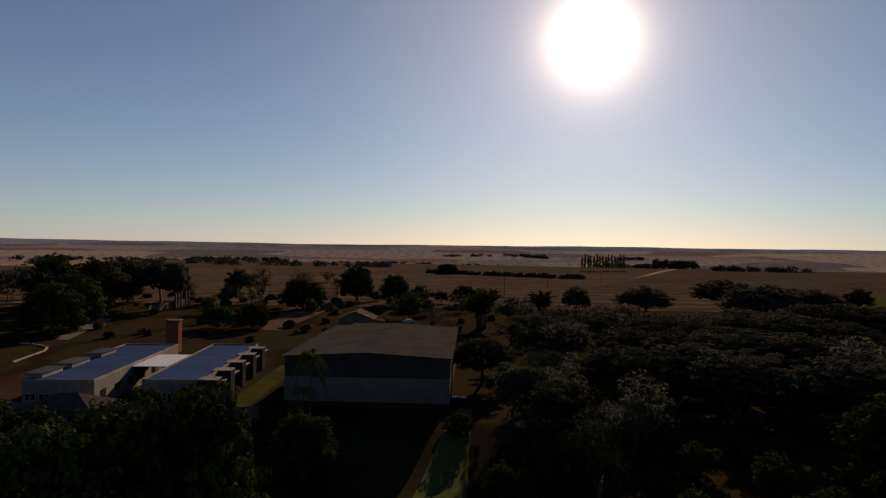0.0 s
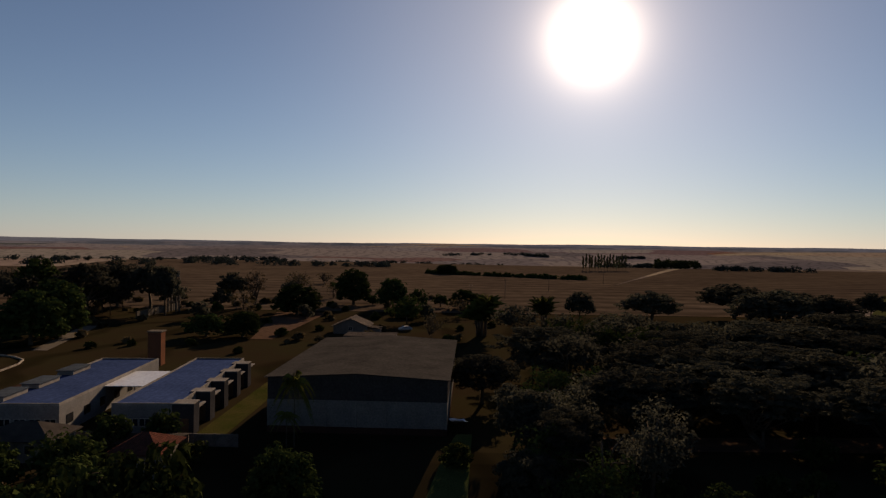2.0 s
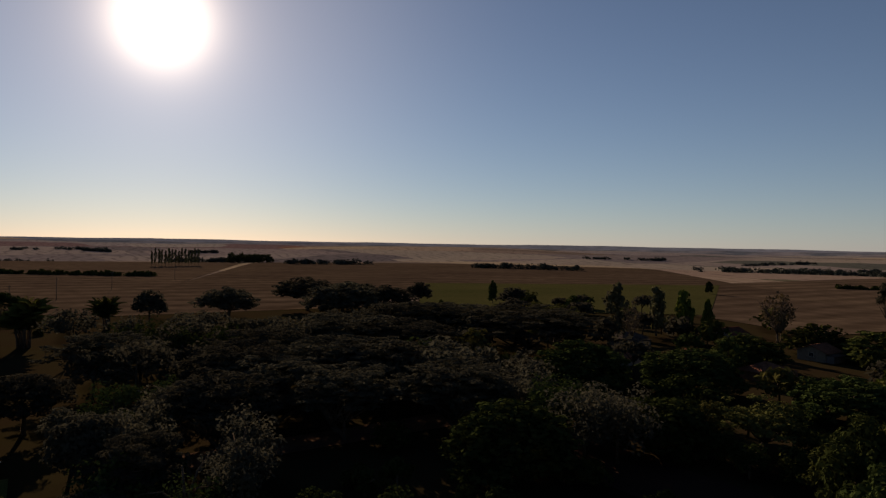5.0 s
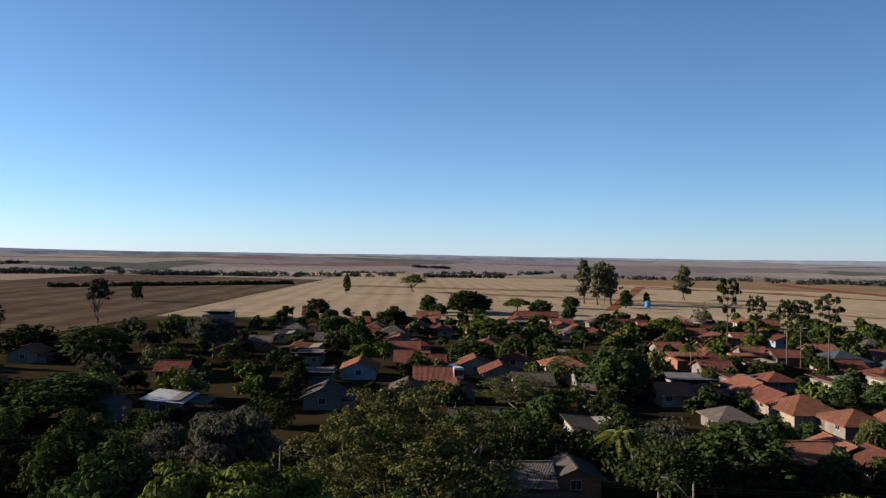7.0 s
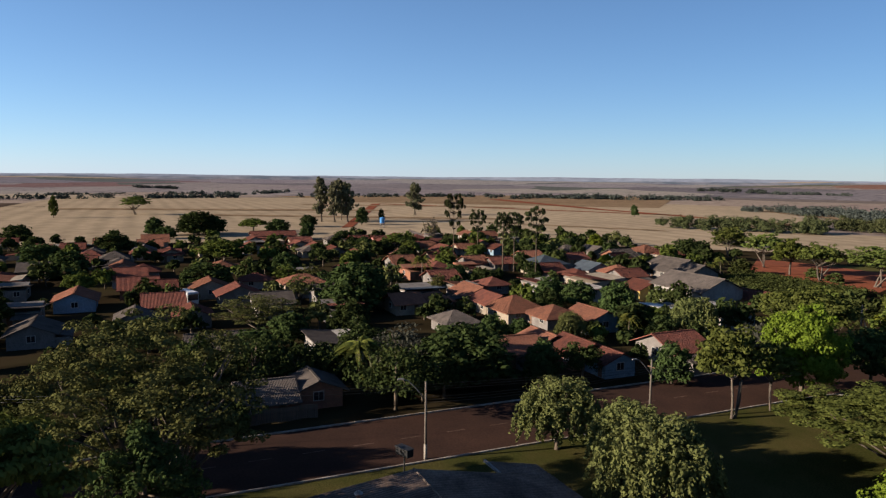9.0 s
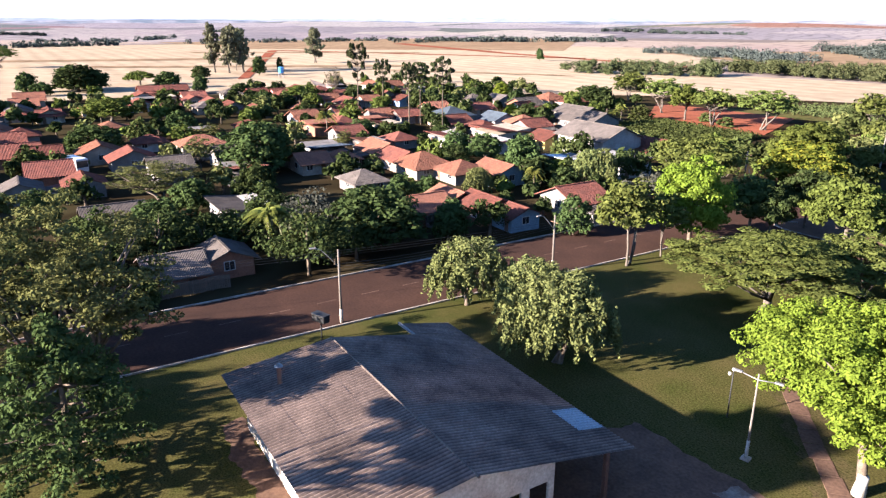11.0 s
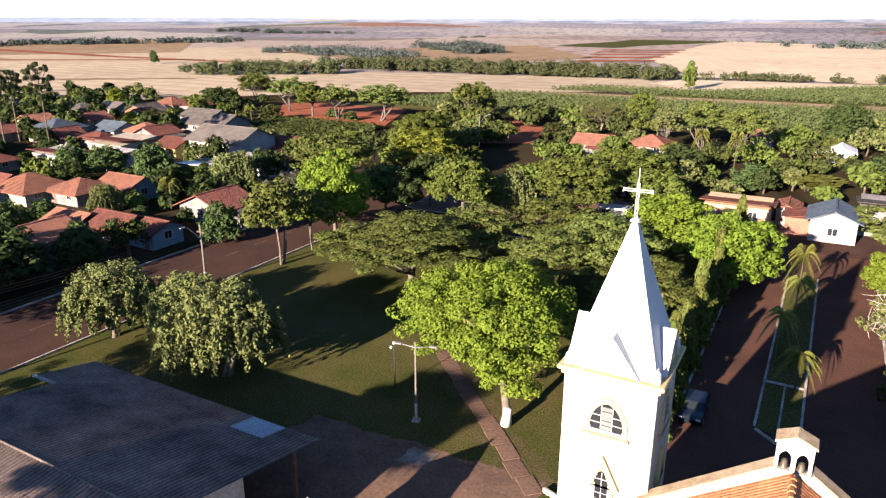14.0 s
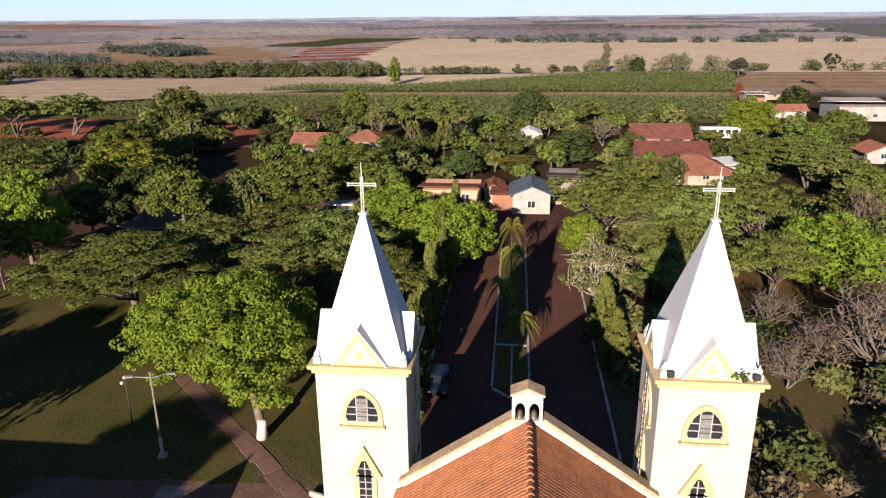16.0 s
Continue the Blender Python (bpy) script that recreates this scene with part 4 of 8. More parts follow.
def sheet(name, corners, mat, dz, label, category, n=1, thick=0.0):
    """A field or a paved strip draped over the land between four corners."""
    (ax, ay), (bx, by), (cx, cy), (dx, dy) = corners
    verts, faces = [], []
    for i in range(n + 1):
        for j in range(n + 1):
            u, v = i / n, j / n
            x = (ax * (1 - u) + bx * u) * (1 - v) + (dx * (1 - u) + cx * u) * v
            y = (ay * (1 - u) + by * u) * (1 - v) + (dy * (1 - u) + cy * u) * v
            verts.append((x, y, terrain(x, y) + dz))
    for i in range(n):
        for j in range(n):
            a = i * (n + 1) + j
            faces.append((a, a + n + 1, a + n + 2, a + 1))
    return tagged(new(name, mesh_from(name, verts, faces, mat)), label, category, kind="structure")


def worn_patch(name, corners, mat, dz, label, category, rough=0.35, seed=1):
    """A worn patch of ground whose edge wanders."""
    rng = random.Random(seed)
    ph = [rng.uniform(0, 6.28) for _ in range(3)]
    verts, run = [], 0.0
    for (ax, ay), (bx, by) in zip(corners, corners[1:] + corners[:1]):
        ln = math.hypot(bx - ax, by - ay)
        n = max(1, int(ln / 0.45))
        for k in range(n):
            run += ln / n
            u = k / n
            off = rough * (0.5 * math.sin(run * 0.9 + ph[0]) + 0.35 * math.sin(run * 2.3 + ph[1]) + 0.25 * math.sin(run * 5.1 + ph[2]) + rng.uniform(-0.2, 0.2))
            verts.append((ax + (bx - ax) * u + (by - ay) / ln * off, ay + (by - ay) * u - (bx - ax) / ln * off, dz))
    return tagged(new(name, mesh_from(name, verts, [tuple(range(len(verts)))], mat)), label, category, kind="structure")


def rect(x0, x1, y0, y1):
    return ((x0, y0), (x1, y0), (x1, y1), (x0, y1))


def woods(name, corners, count, h, r, leaf, label, seed, per=150, size=1.3, low=0.3):
    """A belt or patch of trees too far off to count."""
    rng = np.random.default_rng(seed)
    (ax, ay), (bx, by), (cx, cy), (dx, dy) = corners
    u, v = rng.uniform(0, 1, count), rng.uniform(0, 1, count)
    x = (ax * (1 - u) + bx * u) * (1 - v) + (dx * (1 - u) + cx * u) * v
    y = (ay * (1 - u) + by * u) * (1 - v) + (dy * (1 - u) + cy * u) * v
    rows = []
    for i in range(count):
        k = rng.uniform(0.75, 1.2)
        base = terrain(x[i], y[i]) if math.hypot(x[i], y[i]) < HAZE_IN else hazy_fields(x[i], y[i])
        spots = dome_spots(rng, 12, r * k, h * k * low, h * k, 0.4) + np.array([x[i], y[i], base])
        rows.append(clumps(rng, spots, np.full(len(spots), r * k * 0.42), per // 12, size, 0.7))
    return tagged(new(name, quads(name, np.concatenate(rows), leaf)), label, "woodland", kind="stuff")

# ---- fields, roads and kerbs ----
# pale straw, given the backlit brown because it lies sunward
sheet("field", ((-900, -380), (-290, -330), (-225, -120), (-760, -60)), STRAW_BACKLIT, 0.1, "pale straw-coloured harvested field", "field", 12)
sheet("field", ((-1250, -90), (-300, -110), (-300, 118), (-980, 330)), STRAW, 0.12, "pale straw-coloured harvested field", "field", 16)
sheet("field", ((-1150, 260), (-280, 122), (-175, 245), (-520, 620)), STRAW, 0.14, "pale straw-coloured harvested field", "field", 14)
sheet("field", ((-1500, 240), (-760, 215), (-540, 470), (-900, 820)), STRAW_M, 0.2, "brown stubble field with faint furrows", "field", 14)
sheet("field", ((-300, 330), (-180, 240), (-56, 312), (-88, 372)), STRAW, 0.16, "strip of pale harvested straw", "field", 6)
sheet("field", ((-90, 315), (30, 330), (130, 405), (-70, 375)), STRAW_N, 0.12, "strip of pale harvested straw", "field", 6)
sheet("field", ((-128, 560), (-66, 392), (420, 400), (520, 760)), STRAW_N, 0.12, "wide pale straw-coloured harvested field", "field", 12)
sheet("field", ((-180, 1350), (-128, 560), (520, 760), (700, 1350)), STRAW_N, 0.16, "wide pale straw-coloured harvested field", "field", 16)
for i in range(5):
    y0 = 505 + 52 * i
    sheet("red_earth_strip", ((-170 - 11 * i, y0), (-120 - 4 * i, y0 + 28), (-121 - 4 * i, y0 + 50), (-172 - 11 * i, y0 + 22)), SOIL, 0.2, "ploughed strip of red earth", "field", 4)
sheet("field", ((-300, 820), (-220, 790), (-175, 1350), (-330, 1300)), GREENF, 0.25, "narrow green crop field", "field", 8)
sheet("field", ((-470, 520), (-240, 420), (-172, 560), (-330, 830)), STRAW_M, 0.2, "brown stubble field with faint furrows", "field", 10)
sheet("red_earth_track", ((63, 212), (68, 212), (100, 330), (94, 330)), SOIL, 0.12, "red earth track beside the crop rows", "field", 4)
sheet("field", ((-150, 262), (83, 268), (92, 292), (-100, 286)), STRAW_M, 0.09, "dry tan strip between crop rows", "field", 4)
sheet("crop_ground", ((-160, 205), (66, 205), (120, 392), (-50, 312)), CROPSOIL, 0.05, "weedy ground between coffee rows", "field", 6)
sheet("field", ((70, 300), (300, 300), (330, 395), (128, 395)), STRAW_M, 0.08, "dry brown stubble behind the houses", "field", 6)
sheet("red_earth_yard", ((-86, 198), (-66, 184), (-64, 160), (-76, 154)), SOIL, 0.03, "bare red earth lane among gardens", "field", 3)
sheet("red_earth_yard", ((-178, 200), (-150, 165), (-112, 168), (-130, 212)), SOIL, 0.04, "bare red earth beside the village", "field", 4)
sheet("red_earth_track", ((-368, 108), (-362, 100), (-700, 226), (-705, 238)), SOIL, 0.3, "red earth track through the straw", "field", 10)
sheet("red_earth_track", ((-821, 426), (-536, 383), (-536, 397), (-821, 446)), SOIL, 0.4, "reddish terrace track across the straw", "field", 10)
sheet("red_earth_track", ((-536, 384), (-290, 368), (-290, 378), (-536, 396)), SOIL, 0.3, "reddish terrace track across the straw", "field", 10)
for x0, y0, x1, y1, w in ((-640, -60, -560, 190, 26), (-520, 40, -420, 230, 18), (-430, 170, -300, 260, 12), (-700, 150, -590, 330, 22)):
    sheet("stubble_strip", ((x0, y0), (x0 + w, y0), (x1 + w, y1), (x1, y1)), STRAW_M, 0.34, "darker mown strip in the straw field", "field", 8)
sheet("red_earth_track", ((-698, 240), (-690, 228), (-420, 385), (-424, 393)), SOIL, 0.3, "red earth track through the straw", "field", 10)
sheet("field", ((-420, -1250), (-60, -360), (330, -360), (520, -1250)), STRAW_BACKLIT, 0.12, "brown stubble field with faint furrows", "field", 16)
sheet("field", ((-900, -800), (-420, -240), (-66, -380), (-430, -1220)), STRAW_BACKLIT, 0.15, "brown stubble field with faint furrows", "field", 16)
sheet("field", ((-220, -420), (-150, -270), (430, -270), (430, -420)), STRAW_BACKLIT, 0.06, "brown stubble field with faint furrows", "field", 10)
sheet("field", ((120, -330), (360, -250), (700, -620), (300, -700)), STRAW_BACKLIT, 0.2, "brown stubble field with faint furrows", "field", 10)
sheet("field", ((-470, -330), (-250, -180), (-150, -250), (-260, -420)), GREENF, 0.25, "green field beyond the trees", "field", 8)

sheet("road", rect(-72, -59.3, -130, 112), ROAD, 0.0, "reddish dusty asphalt street", "road")
sheet("road", rect(-72, 90, 99, 111), ROAD, 0.004, "reddish dusty asphalt cross street", "road")
sheet("avenue", rect(-6.9, 7.5, 33, 99), BRICKROAD, 0.0, "reddish brick-paved avenue", "road")
sheet("lawn", rect(-59.1, -7.2, -30, 98.6), LAWN, 0.0, "mown green lawn with dry patches", "grass")
# earth colour set darker to carry the shade of church and trees
sheet("park_ground", rect(7.8, 62, 30, 98.6), M("park_earth_shaded", (0.07, 0.042, 0.022), (0.045, 0.043, 0.016), 0.15, 0.95, 0.6, 3.0), 0.0, "earth under park trees, its colour darkened for shade", "ground")
worn_patch("yard", ((-33.5, 24), (-9.5, 22), (-12.8, 37.2), (-20.5, 36.9), (-31.5, 36.3)), PATHM, 0.012, "worn red earth yard between hall and church", "ground")
worn_patch("concrete_patch", ((-22.9, 34.3), (-20.9, 34.5), (-20.6, 36.2), (-22.5, 36.4)), M("worn_concrete", (0.17, 0.142, 0.119), (0.108, 0.0737, 0.0567), 1.2, 0.9, 0.4, 5), 0.03, "broken patch of pale concrete in the yard", "ground", 0.25, 5)
worn_patch("earth_strip", ((-47.5, 9.3), (-24.5, 9.0), (-24.5, 11.2), (-47.5, 11.2)), PATHM, 0.01, "bare red earth under the hall's eaves", "ground", 0.4, 9)
worn_patch("bare_strip", ((-14.2, 34.6), (-11.6, 36.8), (-29.5, 54.4), (-32.0, 52.2)), M("trodden_grass", (0.06, 0.045, 0.022), (0.034, 0.034, 0.011), 0.5, 0.95, 0.5, 6.0, fine=0.6), 0.008, "trodden dry grass along the footpath", "ground", 0.6, 3)
sheet("lawn", rect(-1.4, 1.5, 50.5, 88), LAWN, 0.1, "grass on the avenue median", "grass")
# street behind the church
sheet("lane", ((-72, -87), (-10, -85), (-10, -91), (-72, -95)), PATHM, 0.03, "bare earth lane under the trees", "path", 4)
sheet("road", ((95, -125), (88, -118), (180, -215), (190, -222)), ROAD, 0.01, "curving asphalt street past the trees", "road")
sheet("road", rect(69.5, 82, -128, -20), ROAD, 0.004, "dark asphalt street beside the school", "road")
sheet("dirt_yard", ((52, -186), (58, -186), (70, -262), (50, -262)), PATHM, 0.02, "bare earth track between trees", "ground")
sheet("pavement", ((100, -160), (104, -160), (118, -210), (113, -210)), CONC, 0.03, "pale concrete pavement beside the curving street", "pavement", 2)
sheet("lawn", rect(33.0, 37.2, -128, -87), LAWN, 0.02, "grass strip beside the school", "grass")
# outline follows the gymnasium's shadow edge; brighter grass marks the lit strip
sheet("lawn", ((-1.7, -92), (0.6, -92), (8.5, -46), (0.5, -46)), M("verge_grass_sunlit", (0.045, 0.062, 0.02), (0.066, 0.076, 0.028), 0.3, 0.95, 0.4, 7.0, fine=0.5), 0.06, "bright grass cut to the sunlit strip beside the gymnasium", "grass", 24)


NEAR_KERB = ((-59.2, 79), (-58.7, 81.5), (-57.0, 83.2), (-54, 84.0), (-44, 85.2), (-32, 87.0), (-20, 91.5), (-11, 97.4), (-7.2, 98.8))
FAR_KERB = ((-57.5, 97.6), (-59.2, 96.6), (-59.6, 95.2), (-58.6, 93.6), (-56.5, 92.7), (-45.5, 92.9), (-39.5, 93.6), (-34, 95.0), (-24, 99.0), (-14, 106), (-8, 111.2))


def cross_street():
    """The side street between the lawn's kerb and the red earth block behind it."""
    far = FAR_KERB[4:]
    loop = [(-59.3, 79)] + list(NEAR_KERB[1:]) + [(-7.2, 111.2)] + list(reversed(far)) + [(-58.6, 93.6), (-59.6, 95.2)]
    tagged(new("side_street", mesh_from("side_street", [(x, y, 0.012) for x, y in loop], [tuple(range(len(loop)))], ROAD)), "reddish dusty side street behind the lawn", "road", kind="structure")
    block = list(FAR_KERB[1:]) + [(-8, 114), (-57.5, 114)]
    tagged(new("red_earth_block", mesh_from("red_earth_block", [(x, y, 0.02) for x, y in block], [tuple(range(len(block)))], PATHM)), "bare red earth under trees behind the kerb", "ground", kind="structure")


cross_street()


def kerb(x0, y0, x1, y1, h=0.16, w=0.2):
    """A lime-washed kerb in short stones."""
    ln = math.hypot(x1 - x0, y1 - y0)
    ob = thing("kerb", x0, y0, 0, math.degrees(math.atan2(y1 - y0, x1 - x0)), "white lime-washed kerb along the road", "kerb", "kerbs", "structure")
    n = max(1, round(ln / 4))
    bm = boxes((0.01, ln / n - 0.02, -w / 2, w / 2, -0.1, h, 0.02))
    me = bpy.data.meshes.new("kerb_stone")
    bm.to_mesh(me)
    bm.free()
    me.materials.append(KERB)
    for i in range(n):
        k = part("kerb_stone", me, ob)
        k.location = (i * ln / n, 0, 0)
    return ob


kerb(-59.2, -30, -59.2, 79)
kerb(-72.1, -22, -72.1, 96)
kerb(-7.05, 36, -7.05, 98.5)
kerb(7.65, 36, 7.65, 98.5)
kerb(-1.5, 51, -1.5, 88)
kerb(1.6, 51, 1.6, 88)
kerb(-1.4, 50.6, 0.1, 49.2)
kerb(0.1, 49.2, 1.5, 50.6)
kerb(-1.4, 58.7, 1.5, 58.7, 0.18, 0.3)
kerb(0.1, 50.6, 0.1, 58.5, 0.14, 0.16)
for line in (NEAR_KERB, FAR_KERB):
    for (ax, ay), (bx, by) in zip(line, line[1:]):
        kerb(ax, ay, bx, by)
kerb(7.8, 98.8, 60, 98.8)
kerb(-8, 111.3, 12, 111.3, 0.5, 0.25)
for (ax, ay), (bx, by) in zip(((92.5, -126), (93.7, -133), (95.0, -141), (97.4, -146.5), (101.5, -150)), ((93.7, -133), (95.0, -141), (97.4, -146.5), (101.5, -150), (108, -153))):
    kerb(ax, ay, bx, by, 0.25, 0.35)
kerb(-12.6, 36.2, -9.6, 35.2, 0.35, 0.2)


def slab_path(x0, y0, x1, y1, w):
    """A footpath of concrete slabs stained by red earth."""
    ln = math.hypot(x1 - x0, y1 - y0)
    ob = thing("footpath", x0, y0, 0, math.degrees(math.atan2(y1 - y0, x1 - x0)), "narrow footpath of earth-stained slabs across the lawn", "path", kind="structure")
    n = round(ln / 2.0)
    bm = boxes((0.02, ln / n - 0.03, -w / 2, w / 2, -0.05, 0.05, 0.015))
    me = bpy.data.meshes.new("slab")
    bm.to_mesh(me)
    bm.free()
    me.materials.append(PATHM)
    rng = random.Random(8)
    for i in range(n):
        s = part("slab", me, ob)
        s.location = (i * ln / n, rng.uniform(-0.07, 0.07), rng.uniform(-0.02, 0.0))
        s.rotation_euler = (radians(rng.uniform(-0.6, 0.6)), radians(rng.uniform(-0.6, 0.6)), radians(rng.uniform(-2.2, 2.2)))
        s.scale = (1.0, rng.uniform(0.9, 1.08), 1.0)


def lane_marks():
    """Worn dashes down the middle of the street."""
    ob = thing("lane_marking", -65.7, 0, 0.004, 0, "worn pale dashes along the street's middle", "road marking", kind="structure")
    me = mesh_from("dash", [(-0.07, -1.1, 0), (0.07, -1.1, 0), (0.07, 1.1, 0), (-0.07, 1.1, 0)], [(0, 1, 2, 3)], M("worn_road_paint", (0.114, 0.0737, 0.0567), (0.0567, 0.034, 0.0255), 1.2, 0.9, 0.2, 6))
    for i in range(19):
        part("dash", me, ob).location = (0, -16 + 5.2 * i, 0.004)


lane_marks()


def yard_fence(x, y0, y1):
    """A boarded fence along the street: posts, rails and upright boards."""
    ob = thing("board_fence", x, y0, 0, 90, "weathered grey-brown board fence beside the street", "fence")
    wood = M("weathered_board", (0.114, 0.085, 0.0651), (0.0623, 0.0481, 0.0397), 1.0, 0.9, 0.4, 14)
    ln = y1 - y0
    n = int(ln / 0.2)
    bm = boxes((0.0, 0.17, -0.015, 0.015, 0.06, 1.65, 0.004))
    me = bpy.data.meshes.new("board")
    bm.to_mesh(me)
    bm.free()
    me.materials.append(wood)
    for i in range(n):
        b = part("board", me, ob)
        b.location = (i * ln / n, 0, 0.05 * math.sin(i * 12.9))
    for i in range(int(ln / 2.4) + 1):
        part("post", (boxes((i * 2.4 - 0.05, i * 2.4 + 0.05, 0.04, 0.14, -0.2, 1.6, 0.005)), wood), ob)
    for z in (0.4, 1.3):
        part("rail", (boxes((0, ln, 0.015, 0.04, z, z + 0.08)), wood), ob)


yard_fence(-75.4, 4.0, 18.0)
slab_path(-13.0, 35.6, -31.0, 53.4, 1.35)


# ---- church ----
CH_WHITE = M("church_white_render", (0.288, 0.266, 0.226), (0.24, 0.219, 0.184), 0.5, 0.85, 0.15, 8, rnd=0.0, fine=0.05)
CH_SPIRE = M("spire_white_paint", (0.34, 0.34, 0.345), (0.283, 0.283, 0.289), 0.6, 0.6, 0.12, 4, rnd=0.0, fine=0.05)
CH_YELLOW = M("church_yellow_trim", (0.36, 0.275, 0.13), (0.275, 0.21, 0.0994), 0.9, 0.8, 0.2, 9, rnd=0.0, fine=0.1)
CH_STAIN = M("weathered_coping", (0.2, 0.14, 0.085), (0.3, 0.23, 0.15), 1.2, 0.9, 0.4, 9, rnd=0.0)
TILE = M("church_clay_tile", (0.262, 0.102, 0.042), (0.175, 0.066, 0.03), 1.3, 0.85, 0.5, 6, rnd=0.1)
LOUVRE = M("louvre_grey", (0.12, 0.12, 0.115), (0.085, 0.085, 0.08), 1.5, 0.7, 0.2, 10)
AX = 0.88


def pointed_window(parent, m, w, z0, spring, top, gable):
    """A pointed window: yellow surround, dark panes, white bars, and louvres or a small gable over it."""
    win = part("window", (ring(bmesh.new(), arch(w + 0.4, z0 - 0.18, spring, top + 0.26), arch(w, z0, spring, top), 0.3, m), CH_YELLOW), parent, "yellow pointed window surround")
    part("pane", (prism(bmesh.new(), arch(w, z0, spring, top), 0.02, m @ Matrix.Translation((0, 0.07, 0))), DARK), win)
    bm = bmesh.new()
    bars = [(-w / 6, 0), (w / 6, 0)] if not gable else [(0, 0)]
    for bx, _ in bars:
        prism(bm, [(bx - 0.016, z0), (bx + 0.016, z0), (bx + 0.016, top - 0.12), (bx - 0.016, top - 0.12)], 0.04, m @ Matrix.Translation((0, 0.02, 0)))
    z = z0 + 0.02
    while z < spring + (top - spring) * 0.6:
        half = w / 2 if z < spring else w / 2 * math.sqrt(max(0.05, 1 - ((z - spring) / (top - spring)) ** 2))
        prism(bm, [(-half, z - 0.014), (half, z - 0.014), (half, z + 0.014), (-half, z + 0.014)], 0.04, m @ Matrix.Translation((0, 0.025, 0)))
        z += 0.38
    for s in (-1, 1):
        prism(bm, [(s * w / 2, z0), (s * (w / 2 - 0.05), z0), (s * (w / 2 - 0.05), spring), (s * w / 2, spring)], 0.04, m @ Matrix.Translation((0, 0.03, 0)))
    part("glazing_bar", (bm, FRAME), win)
    if not gable:
        for i in range(5):
            zz = z0 + 0.1 + i * 0.24
            part("louvre", (prism(bmesh.new(), [(-w / 6 + 0.03, zz), (w / 6 - 0.03, zz), (w / 6 - 0.03, zz + 0.2), (-w / 6 + 0.03, zz + 0.2)], 0.03, m @ Matrix.Translation((0, 0.005, 0))), LOUVRE), win)
        part("sill", (prism(bmesh.new(), [(-w / 2 - 0.3, z0 - 0.3), (w / 2 + 0.3, z0 - 0.3), (w / 2 + 0.3, z0 - 0.16), (-w / 2 - 0.3, z0 - 0.16)], 0.22, m @ Matrix.Translation((0, -0.1, 0))), CH_STAIN), win)
    else:
        g = top + 0.32
        part("hood", (ring(bmesh.new(), [(-w / 2 - 0.5, spring - 0.1), (0, g + 0.5), (w / 2 + 0.5, spring - 0.1)], [(-w / 2 - 0.1, spring - 0.1), (0, g + 0.02), (w / 2 + 0.1, spring - 0.1)], 0.22, m @ Matrix.Translation((0, -0.1, 0))), CH_YELLOW), win)
    return win


